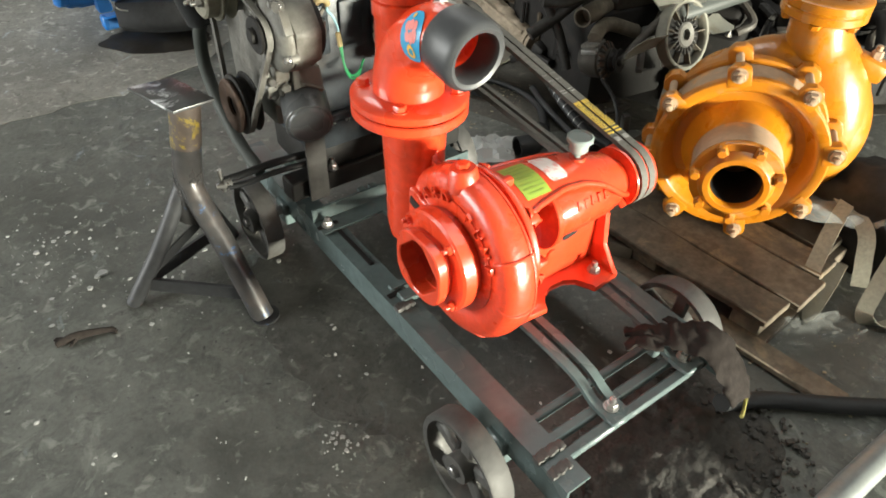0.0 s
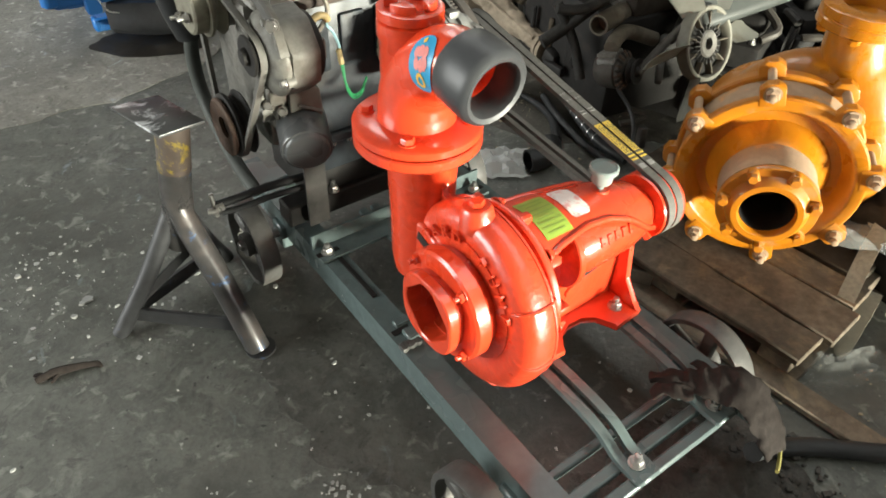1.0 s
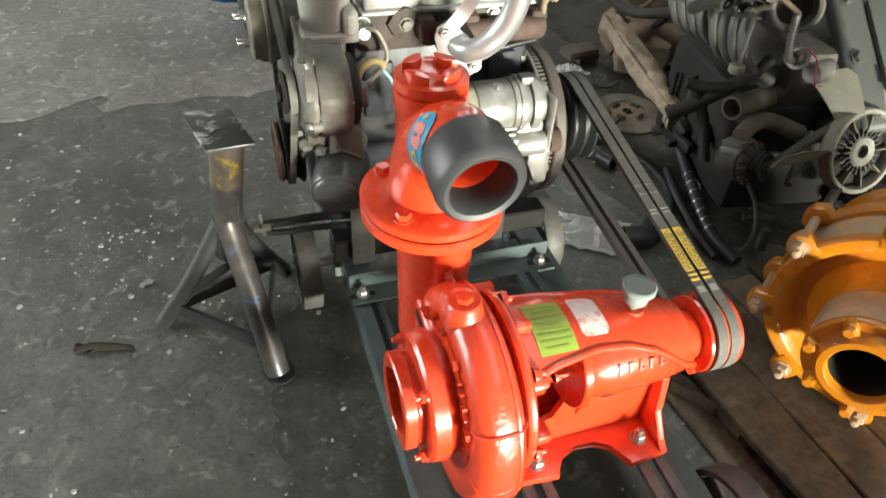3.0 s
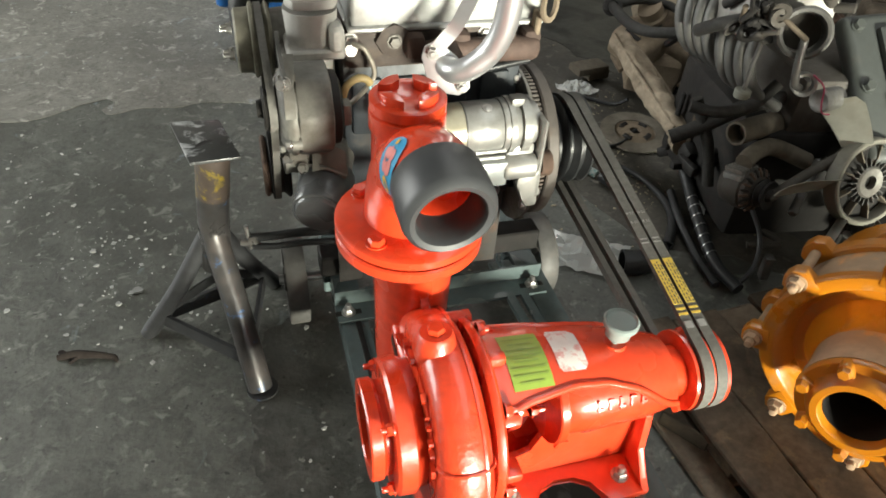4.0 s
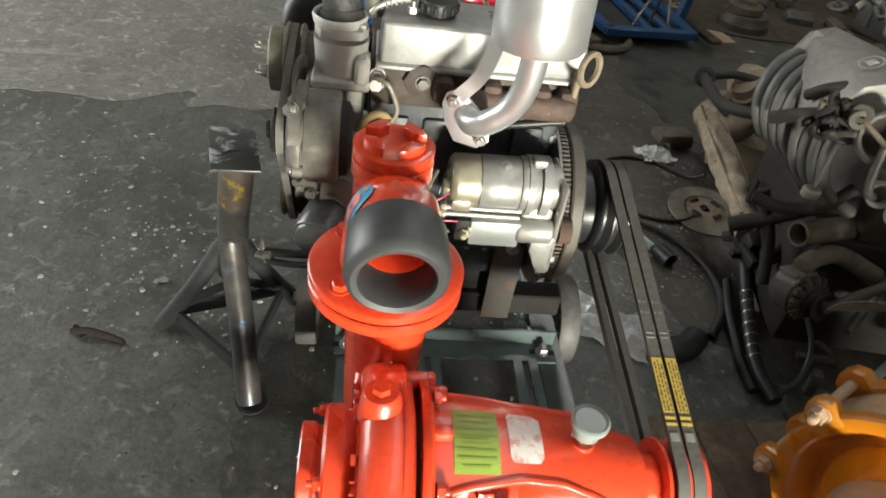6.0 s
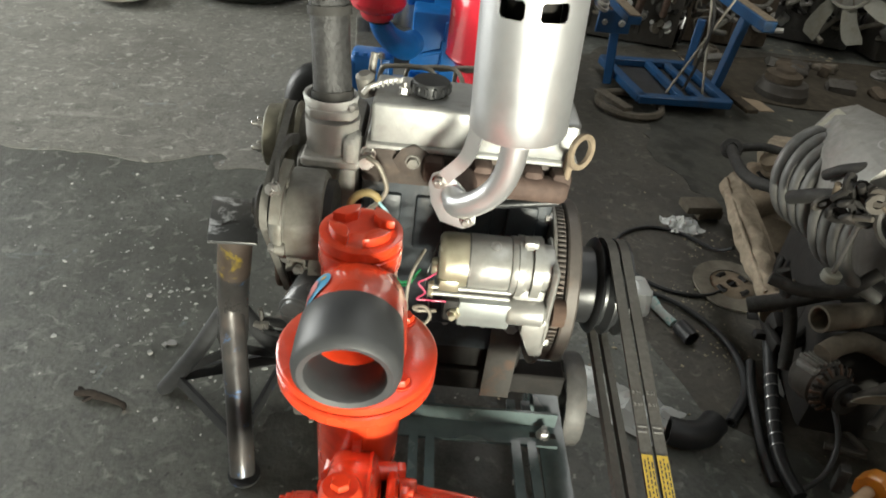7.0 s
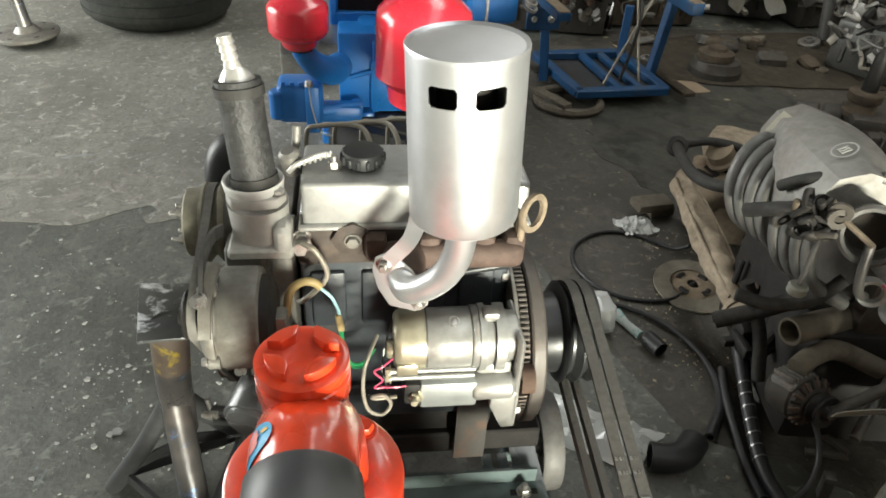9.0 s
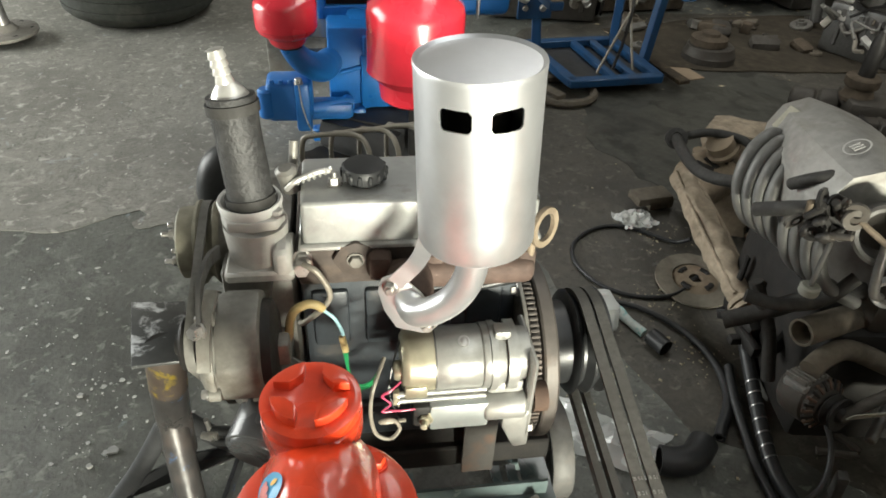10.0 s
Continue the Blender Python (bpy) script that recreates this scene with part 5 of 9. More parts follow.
part("ring_gear", bm, M_FLY, fly)
part("drive_pulley", lathe(B(), [(0.0, -0.094), (0.070, -0.094), (0.070, -0.036), (0.084, -0.033), (0.088, -0.029), (0.075, -0.020), (0.075, -0.015), (0.088, -0.005), (0.088, -0.001), (0.075, 0.006), (0.075, 0.011), (0.088, 0.020), (0.088, 0.024), (0.084, 0.026), (0.055, 0.024), (0.050, 0.010), (0.020, 0.010), (0.0, 0.012)], along((0.984, 1.235, 0.436), (1, 0, 0)), 56), M_PULLEY, engine, "glossy black grooved drive pulley")
part("return_pipe", sweep(B(), [(0.700, 1.140, 0.628), (0.735, 1.138, 0.640), (0.785, 1.136, 0.650), (0.838, 1.140, 0.656)], 0.0065, 12, 5), M_PULLEY, engine, "glossy black oil return pipe")
# starter motor
starter = thing("starter_motor", (0.76, 1.09, 0.47), "gold and silver starter motor bolted beside the flywheel", "starter motor")
SY, SZ = 1.080, 0.573
part("end_cap", lathe(B(), [(0.0, 0.0), (0.036, 0.0), (0.041, 0.004), (0.0425, 0.010), (0.0425, 0.044), (0.0, 0.044)], along((0.665, SY, SZ), (1, 0, 0)), 40), M_BRONZE, starter, "gold zinc end cap")
part("cap_boss", lathe(B(), [(0.0, 0.0), (0.012, 0.0), (0.014, 0.004), (0.014, 0.012), (0.0, 0.012)], along((0.655, SY - 0.012, SZ - 0.006), (1, 0, 0)), 18), M_BRONZE, starter)
part("motor_body", lathe(B(), [(0.0, 0.0), (0.0428, 0.0), (0.0435, 0.001), (0.0435, 0.060), (0.0425, 0.062), (0.0, 0.062)], along((0.7085, SY, SZ), (1, 0, 0)), 40), M_STARTER, starter)
bm = B()
lathe(bm, [(0.0, 0.0), (0.0445, 0.0), (0.0455, 0.002), (0.0445, 0.022), (0.038, 0.036), (0.036, 0.064), (0.0, 0.064)], along((0.771, SY, SZ), (1, 0, 0)), 36)
part("gear_housing", bm, M_STARTER, starter, "pale cast gear housing")
for x, w in ((0.781, 0.009), (0.803, 0.014)):
    part("housing_rib", lathe(B(), [(0.030, 0.0), (0.0478, 0.0), (0.0478, w), (0.030, w)], along((x, SY, SZ), (1, 0, 0), 90), 24, a0=-30, a1=160, closed=True), M_STARTER, starter)
part("top_block", box(B(), (0.022, 0.022, 0.014), (0.797, SY - 0.006, SZ + 0.047), 0.003, 2), M_STARTER, starter)
part("mount_flange", box(B(), (0.009, 0.100, 0.150), (0.8360, SY - 0.002, SZ - 0.046), 0.004), M_STARTER, starter)
bm = B()
lathe(bm, [(0.0, 0.0), (0.019, 0.0), (0.022, 0.004), (0.022, 0.054), (0.018, 0.058), (0.0, 0.058)], along((0.774, SY - 0.036, SZ - 0.058), (1, 0, 0)), 24)
box(bm, (0.052, 0.030, 0.044), (0.804, SY - 0.022, SZ - 0.040), 0.008, 2)
part("lever_housing", bm, M_STARTER, starter)
bm = B()
prism(bm, [(0.800, -0.066), (0.838, -0.060), (0.841, -0.070), (0.841, -0.134), (0.820, -0.136), (0.812, -0.116), (0.800, -0.092)], 0.026, Matrix(((1, 0, 0, 0), (0, 0, -1, SY - 0.026), (0, 1, 0, SZ), (0, 0, 0, 1))), 0.004)
part("lug_plate", bm, M_STARTER, starter)
part("solenoid", box(B(), (0.080, 0.044, 0.046), (0.740, SY - 0.030, SZ - 0.062), 0.004, 2), M_SOLEN, starter, "flat grey solenoid body")
part("solenoid_cap", box(B(), (0.026, 0.040, 0.040), (0.690, SY - 0.030, SZ - 0.060), 0.006, 2), M_DARK, starter, "dark solenoid cap")
part("terminal", bolt(B(), (0.694, SY - 0.048, SZ - 0.062), (-0.2, -1, 0.1), 0.016, 0.009, stud=0.010), M_BRONZE, starter, "brass terminal nut")
for dz in (-0.024, -0.036):
    part("through_bolt", rod(B(), (0.655, SY - 0.038, SZ + dz), (0.776, SY - 0.038, SZ + dz), 0.0045, 10), M_STARTER, starter)
    part("bolt_head", bolt(B(), (0.660, SY - 0.038, SZ + dz), (-1, 0, 0), 0.012, 0.008), M_BRONZE, starter)
part("joint_band", lathe(B(), [(0.0, 0.0), (0.0440, 0.0), (0.0440, 0.002), (0.0, 0.002)], along((0.7075, SY, SZ), (1, 0, 0)), 40), M_HEAPGREY, starter)
part("side_lug", box(B(), (0.030, 0.014, 0.020), (0.682, SY - 0.038, SZ - 0.018), 0.003, 2), M_BRONZE, starter)
part("dome_screw", bolt(B(), (0.746, SY - 0.014, SZ + 0.0410), (0, -0.36, 1), 0.011, 0.003), M_BOLT, starter)
part("pinion", lathe(B(), [(0.0, 0.0), (0.022, 0.0), (0.022, 0.02), (0.0, 0.02)], along((0.848, SY - 0.018, SZ - 0.070), (1, 0, 0)), 12), M_RUST, starter)
part("flange_bolt", bolt(B(), (0.842, SY - 0.030, SZ - 0.120), (1, 0, 0), 0.014, 0.010), M_BOLT, starter)
# muffler
exh = thing("muffler", (0.731, 1.0, 0.66), "silver sprayed canister muffler with two slots, on a bent pipe", "muffler")
MB, MT = Vector((0.7330, 0.990, 0.838)), Vector((0.7242, 0.990, 1.022))
axis = (MT - MB)
MH, MR = axis.length, 0.0585
axis.normalize()
front = Vector((0, -1, 0))
front = (front - axis * front.dot(axis)).normalized()
side = front.cross(axis)
mm = Matrix((side, -front, axis)).transposed().to_4x4()
mm = T(*MB) @ mm
bm = B()
nseg, hs = 288, [0.0, 0.004, 0.03, 0.06, 0.09, MH * 0.768, MH * 0.774, MH * 0.782, MH * 0.864, MH * 0.872, MH * 0.878, MH * 0.94, MH]
rr = [0.0565] + [MR] * 12
cols = [-79.5 - 180 / nseg + 360 * k / nseg for k in range(nseg)]
verts_o = [[bm.verts.new(mm @ Vector((r * math.cos(radians(a)), r * math.sin(radians(a)), h))) for a in cols] for r, h in zip(rr, hs)]
verts_i = [[bm.verts.new(mm @ Vector(((r - 0.0016) * math.cos(radians(a)), (r - 0.0016) * math.sin(radians(a)), h))) for a in cols] for r, h in zip(rr, hs)]


def slotted(k, j):
    """Whether this face of the shell lies in one of the two slots."""
    off = (k - 0) if k < nseg / 2 else k - nseg
    e = abs(j - 7)
    return e < 3 and (-32 + e <= off <= -9 - e or 5 + e <= off <= 27 - e)


for j in range(len(hs) - 1):
    for k in range(nseg):
        i = (k + 1) % nseg
        if slotted(k, j):
            for (kk, jj), e in (((k - 1, j), "l"), ((k + 1, j), "r"), ((k, j - 1), "d"), ((k, j + 1), "u")):
                if not slotted(kk % nseg, jj):
                    q = {"l": ((j, k), (j + 1, k)), "r": ((j, i), (j + 1, i)), "d": ((j, k), (j, i)), "u": ((j + 1, k), (j + 1, i))}[e]
                    bm.faces.new((verts_o[q[0][0]][q[0][1]], verts_o[q[1][0]][q[1][1]], verts_i[q[1][0]][q[1][1]], verts_i[q[0][0]][q[0][1]]))
            continue
        bm.faces.new((verts_o[j][k], verts_o[j][i], verts_o[j + 1][i], verts_o[j + 1][k]))
        bm.faces.new((verts_i[j][k], verts_i[j + 1][k], verts_i[j + 1][i], verts_i[j][i]))
for k in range(nseg):
    i = (k + 1) % nseg
    bm.faces.new((verts_o[-1][k], verts_o[-1][i], verts_i[-1][i], verts_i[-1][k]))
part("canister", bm, M_ALU, exh)
part("top_plate", lathe(B(), [(0.0, 0.0005), (0.040, 0.0), (0.0545, -0.0006), (0.0565, 0.001), (0.0585, 0.0022), (0.0592, 0.0005), (0.0592, -0.003), (0.0569, -0.004), (0.0, -0.0085)], T(*MT) @ mm.to_3x3().to_4x4(), 72), M_ALU, exh)
part("bottom_plate", lathe(B(), [(0.0, 0.0), (0.0568, 0.0), (0.0568, 0.003), (0.0, 0.003)], mm, 60), M_ALU, exh)
# Dark core added inside the canister to keep the slots black.
part("inner_core", lathe(B(), [(0.0, 0.01), (0.030, 0.01), (0.030, MH - 0.02), (0.0, MH - 0.02)], mm, 28), M_DARK, exh, "dark core added behind the slots")
FL = Vector((0.672, 1.056, 0.688))
fn = Vector((-0.22, -0.88, 0.10)).normalized()
part("bent_pipe", sweep(B(), [FL + Vector((0.000, 0.010, 0.006)), FL + Vector((0.006, -0.016, 0.006)), FL + Vector((0.026, -0.030, 0.018)), FL + Vector((0.050, -0.040, 0.046)), FL + Vector((0.062, -0.052, 0.090)), FL + Vector((0.063, -0.062, 0.157))], 0.0175, 24, 8), M_ALU, exh, "silver bent exhaust pipe")
fs = Vector((0, 0, 1)).cross(fn).normalized()
fu = fn.cross(fs)
fm = T(*FL) @ Matrix((fs, fu, fn)).transposed().to_4x4()
bm = B()
prism(bm, [(-0.034, 0.034), (-0.020, 0.042), (-0.006, 0.036), (0.014, 0.020), (0.034, -0.006), (0.036, -0.026), (0.020, -0.038), (-0.014, -0.034), (-0.030, -0.010), (-0.038, 0.018)], 0.006, fm @ T(0, 0, -0.006), 0.0015)
part("exhaust_flange", bm, M_ALU, exh, "silver three-bolt exhaust flange")
for u, v in ((-0.022, 0.026), (0.024, -0.022)):
    part("flange_nut", bolt(B(), fm @ Vector((u, v, 0.0)), fn, 0.015, 0.010, stud=0.004), M_BOLT, exh)
part("strut", strip(B(), [fm @ Vector((-0.016, 0.034, 0.004)), fm @ Vector((0.012, 0.075, 0.012)), MB + Vector((-0.045, 0.0, 0.012))], 0.020, 0.004, (0.75, -0.3, -0.45)), M_ALU, exh)
# lifting eye
bm = B()
lathe(bm, [(0.0185, -0.003), (0.0265, -0.0035), (0.0275, 0.0), (0.0265, 0.0035), (0.0185, 0.003)], along((0.847, 1.112, 0.757), (0.62, -0.72, 0.1)), 30, closed=True)
box(bm, (0.010, 0.022, 0.040), (0.838, 1.132, 0.722), 0.003)
part("lifting_eye", bm, M_DUSTY, engine, "flat steel lifting eye")
# pipes and wires on the block
part("oil_pipe", sweep(B(), [(0.546, 1.130, 0.704), (0.556, 1.122, 0.703), (0.563, 1.120, 0.698), (0.572, 1.120, 0.680), (0.577, 1.120, 0.661), (0.572, 1.120, 0.646), (0.560, 1.124, 0.628), (0.539, 1.135, 0.601), (0.533, 1.150, 0.589)], 0.0040, 10), M_PIPE, engine, "thin bent steel oil pipe")
part("banjo_bolt", bolt(B(), (0.543, 1.146, 0.692), (0, -1, 0.1), 0.020, 0.018), M_BOLT, engine)
part("tan_hose", sweep(B(), [(0.567, 1.103, 0.652), (0.560, 1.100, 0.661), (0.548, 1.100, 0.663), (0.532, 1.100, 0.653), (0.525, 1.100, 0.635), (0.521, 1.100, 0.611), (0.508, 1.100, 0.582), (0.486, 1.100, 0.562)], 0.0058, 10), M_TAN, engine, "tan rubber hose")
part("blue_wire", sweep(B(), [(0.566, 1.105, 0.650), (0.570, 1.113, 0.638), (0.581, 1.115, 0.623), (0.589, 1.115, 0.602), (0.591, 1.115, 0.592)], 0.0024, 6), M_WIREB, engine, "pale blue wire")
part("connector", box(B(), (0.009, 0.008, 0.030), T(0.591, 1.115, 0.576) @ Matrix.Rotation(radians(-8), 4, "Y"), 0.002), M_TAN, engine)
for k in range(2):
    part("green_wire", sweep(B(), [(0.591 + 0.003 * k, 1.113, 0.562), (0.596, 1.110, 0.525 - 0.004 * k), (0.607, 1.108, 0.502 - 0.006 * k), (0.624, 1.108, 0.504 - 0.006 * k), (0.640, 1.112, 0.526)], 0.0021, 6), M_WIREG, engine, "green wire")
for pts, mt_, nm in (([(0.668, 1.10, 0.600), (0.655, 1.075, 0.575), (0.648, 1.060, 0.540), (0.655, 1.045, 0.515), (0.662, 1.030, 0.500)], M_WIREK, "black_wire"),
                     ([(0.662, 1.04, 0.575), (0.648, 1.030, 0.570), (0.637, 1.030, 0.561), (0.648, 1.030, 0.545), (0.637, 1.030, 0.532), (0.650, 1.032, 0.528)], M_WIREP, "pink_wire"),
                     ([(0.645, 1.032, 0.530), (0.666, 1.030, 0.531), (0.688, 1.035, 0.528)], M_WIREP, "pink_wire"),
                     ([(0.642, 1.06, 0.60), (0.630, 1.030, 0.592), (0.623, 1.020, 0.570), (0.622, 1.020, 0.531), (0.629, 1.020, 0.499), (0.647, 1.020, 0.489), (0.659, 1.020, 0.508), (0.650, 1.020, 0.526), (0.634, 1.022, 0.522), (0.640, 1.03, 0.510), (0.668, 1.03, 0.512)], M_PIPE, "cable")):
    part(nm, sweep(B(), pts, 0.0027 if nm == "cable" else 0.0015, 8), mt_, engine, "")
# mounts
bm = B()
angle_bar(bm, (0.835, 1.160, 0.205), (0.835, 1.160, 0.42), 0.055, 0.05, 0.006, down=(0, 1, 0), side=(-1, 0, 0))
part("engine_mount", bm, M_MOUNT, engine, "dark rusty angle engine mount")
bm = B()
angle_bar(bm, (0.560, 1.155, 0.205), (0.560, 1.155, 0.40), 0.045, 0.05, 0.006, down=(0, 1, 0), side=(-1, 0, 0))
part("engine_mount", bm, M_MOUNT, engine, "dark rusty angle engine mount")
bm = B()
box(bm, (0.46, 0.05, 0.05), (0.712, 1.205, 0.222), 0.004)
part("mount_beam", bm, M_DARK, engine, "black channel under the engine")
for x in (0.800, 0.590):
    part("mount_bolt", bolt(B(), (x, 1.19, 0.246), (0, 0, 1), 0.018, 0.012, stud=0.014), M_BOLT, engine)
part("mount_bolt", bolt(B(), (0.812, 1.158, 0.385), (0, -1, 0), 0.020, 0.010), M_BOLT, engine)
# injector pipes over the far side
for k in range(4):
    x = 0.590 + 0.045 * k
    part("injector_pipe", sweep(B(), [(x + 0.05, 1.36, 0.700), (x + 0.05, 1.372, 0.735), (x + 0.03, 1.385 + 0.012 * k, 0.752), (x - 0.03, 1.40 + 0.016 * k, 0.745 - 0.004 * k), (x - 0.05, 1.405 + 0.016 * k, 0.730), (x - 0.052, 1.41 + 0.014 * k, 0.66)], 0.0042, 8), M_PIPE, engine, "thin steel injector pipe")
bm = B()
box(bm, (0.20, 0.08, 0.16), (0.62, 1.475, 0.56), 0.015, 2)
part("injection_pump", bm, M_DARK, engine)
# ---- the drive belts ----
for n, x in enumerate((0.9555, 0.9765)):
    belt = solo("drive_belt", loop(B(), x, [(PY, PZ, 0.0560), (1.235, 0.436, 0.0830)], 0.0165, 0.011, 0.0185), M_BELT, (x, 0.95, 0.31), "long grey V-belt with yellow print round both pulleys", "drive belt", "belts between engine and pump")
    a = Vector((x, PY, PZ + 0.0622))
    b = Vector((x + 0.0185, 1.235, 0.436 + 0.0892))
    t = (b - a).normalized()
    nrm = Vector((1, 0, 0)).cross(t).normalized()
    fm2 = Matrix((t.cross(nrm), t, nrm)).transposed().to_4x4()
    for s, w in ((0.104, 0.086), (0.044, 0.004), (0.053, 0.004)):
        part("yellow_print", box(B(), (0.0150, w, 0.0006), T(*(a + t * s + nrm * 0.0006)) @ fm2, 0.0), M_YLAB, belt, "yellow printed block")
    bm = B()
    random.seed(3)
    for row in (-0.0042, 0.0008, 0.0052):
        s = 0.064
        while s < 0.142:
            w = random.uniform(0.002, 0.006)
            box(bm, (0.0018, w, 0.0004), T(*(a + Vector((row, 0, 0)) + t * s + nrm * 0.0012)) @ fm2, 0.0)
            s += w + random.uniform(0.0012, 0.004)
    part("fine_print", bm, M_DPRINT, belt)
    for s, w in ((0.025, 0.012), (0.182, 0.0022), (0.190, 0.0022)):
        part("white_print", box(B(), (0.012, w, 0.0005), T(*(a + t * s + nrm * 0.0006)) @ fm2, 0.0), M_WPRINT, belt)
    bm = B()
    for s in (0.226, 0.246):
        lettering(bm, "B 51", 0.0075, 0.0004, T(*(a + t * s + nrm * 0.0007)) @ fm2)
    part("size_print", bm, M_WPRINT, belt)

# ---- the tripod stand beside the cart ----
stand = thing("tripod_stand", (0.24, 1.24, 0.0), "bare steel tripod prop stand with a flat top plate", "stand")
F1, F2, F3 = Vector((0.337, 1.094, 0.0)), Vector((0.118, 1.296, 0.0)), Vector((0.395, 1.400, 0.0))
HUB = Vector((0.290, 1.262, 0.275))
TOP = Vector((0.316, 1.236, 0.478))
part("front_leg", sweep(B(), [F1 + Vector((0, 0, 0.001)), F1.lerp(HUB, 0.5) + Vector((0.002, -0.004, 0.012)), HUB + Vector((0.002, -0.010, 0.010)), TOP.lerp(HUB, 0.55) + Vector((0, -0.004, 0))], 0.0245, 26, 6, hollow=0.8), M_STAND, stand, "scuffed bare steel tube leg")
part("upright", sweep(B(), [HUB + Vector((-0.006, 0.014, -0.085)), HUB.lerp(TOP, 0.35), TOP], 0.0295, 26, 4), M_STAND, stand)
part("paint_collar", sweep(B(), [HUB.lerp(TOP, 0.52), TOP - Vector((0, 0, 0.002))], 0.0302, 26, 4), M_STANDY, stand, "yellow paint stain round the tube")
part("rear_leg", sweep(B(), [F2 + Vector((0, 0, 0.001)), F2.lerp(HUB, 0.5), HUB + Vector((-0.006, 0.004, 0.01))], 0.0175, 18, 4, hollow=0.8), M_STANDD, stand)
part("rear_leg", sweep(B(), [F3 + Vector((0, 0, 0.001)), F3.lerp(HUB, 0.5), HUB + Vector((0.006, 0.006, 0.01))], 0.0175, 18, 4, hollow=0.8), M_STANDD, stand)
part("foot_ring", lathe(B(), [(0.0, 0.0), (0.030, 0.0), (0.031, 0.002), (0.031, 0.006), (0.0, 0.006)], T(F1.x + 0.004, F1.y - 0.004, 0.0), 26), M_STANDD, stand)
for a, b, z in ((F1, F2, 0.05), (F2, F3, 0.055), (F1, F3, 0.06)):
    p, q = a.lerp(HUB, z / 0.275), b.lerp(HUB, z / 0.275)
    part("stretcher", strip(B(), [p, q], 0.034, 0.008, (0, 0, 1)), M_STANDD, stand)
for a in (F2, F3):
    p, q = a.lerp(HUB, 0.22), HUB + Vector((0, 0, -0.10))
    part("brace", strip(B(), [p, q], 0.018, 0.006, (0, 0, 1)), M_STANDD, stand)
bm = B()
prism(bm, [(0.280, 1.191), (0.363, 1.197), (0.330, 1.345), (0.244, 1.350)], 0.006, T(0, 0, 0.479), 0.0012)
for v in bm.verts:
    v.co.z -= 0.06 * (v.co.y - 1.20)
part("top_plate", bm, M_PLATE, stand, "scratched flat steel top plate")
# tee bar that pins the stand, lying on the cart's rail
bar = thing("pin_bar", (0.43, 1.14, 0.27), "black pin bar with a small tee handle", "bar")
part("rod", sweep(B(), [(0.358, 1.237, 0.276), (0.400, 1.225, 0.284), (0.46, 1.205, 0.300), (0.56, 1.185, 0.306)], 0.0085, 12), M_RUBBER, bar)
part("rod", sweep(B(), [(0.362, 1.222, 0.266), (0.402, 1.208, 0.272), (0.46, 1.188, 0.288), (0.56, 1.168, 0.294)], 0.0065, 12), M_RUBBER, bar)
bm = B()
rod(bm, (0.356, 1.240, 0.248), (0.352, 1.236, 0.306), 0.0045, 10)
rod(bm, (0.340, 1.236, 0.268), (0.372, 1.222, 0.268), 0.0065, 10)
lathe(bm, [(0.0, -0.008), (0.011, -0.008), (0.011, 0.008), (0.0, 0.008)], along((0.364, 1.230, 0.272), (1, -0.3, 0.2)), 12)
part("tee_handle", bm, M_BOLT, bar)

# ---- the yellow pump on its pallet ----
pallet = thing("wooden_pallet", (1.40, 0.70, 0.0), "worn grey-brown wooden pallet under the yellow pump", "pallet")
PU = Matrix.Rotation(radians(4.5), 4, "Z")
PM = T(1.075, 0.405, 0) @ PU
random.seed(11)
x = 0.085
for k, w in enumerate((0.105, 0.118, 0.092, 0.122, 0.100, 0.110)):
    L_ = 0.64 + random.uniform(-0.03, 0.03)
    bm = box(B(), (w, L_, 0.018), I4, 0.003)
    bmesh.ops.subdivide_edges(bm, edges=[e for e in bm.edges if abs(e.verts[0].co.y - e.verts[1].co.y) > 0.3], cuts=7)
    for v in bm.verts:
        v.co += Vector((noise.noise(v.co * 9 + Vector((k * 3, 0, 0))) * 0.006, 0, noise.noise(v.co * 7 + Vector((0, k * 5, 0))) * 0.004))
    bm.transform(PM @ T(x + w / 2, 0.30 + random.uniform(-0.02, 0.02), 0.066 + random.uniform(-0.004, 0.003)) @ Matrix.Rotation(radians(random.uniform(-1.5, 1.5)), 4, "Z"))
    part("deck_board", bm, M_WOOD, pallet)
    x += w + random.uniform(0.002, 0.008)
for y in (0.03, 0.30, 0.58):
    part("bearer", box(B(), (0.60, 0.07, 0.040), PM @ T(0.40, y, 0.0385), 0.003), M_WOOD, pallet)
for y, w in ((0.02, 0.09), (0.30, 0.10), (0.57, 0.09)):
    part("base_board", box(B(), (0.62, w, 0.016), PM @ T(0.41, y, 0.0085), 0.003), M_WOOD, pallet)
part("loose_board", box(B(), (0.060, 0.80, 0.016), T(1.135, 0.60, 0.0095) @ Matrix.Rotation(radians(5), 4, "Z"), 0.003), M_WOOD, pallet)
part("board_end", box(B(), (0.03, 0.10, 0.05), T(1.128, 0.790, 0.030) @ Matrix.Rotation(radians(35), 4, "Z"), 0.003), M_WOOD, pallet)

ypump = thing("slurry_pump", (1.40, 0.70, 0.078), "dusty orange-yellow heavy slurry pump on a wooden pallet", "pump")
YC = Vector((1.328, 0.664, 0.287))
YD = Vector((-0.82, -0.57, 0.0)).normalized()
YR = Vector((-YD.y, YD.x, 0)) * -1
UPZ = Vector((0, 0, 1))
YM = T(*YC) @ Matrix((YR, UPZ, YD)).transposed().to_4x4()
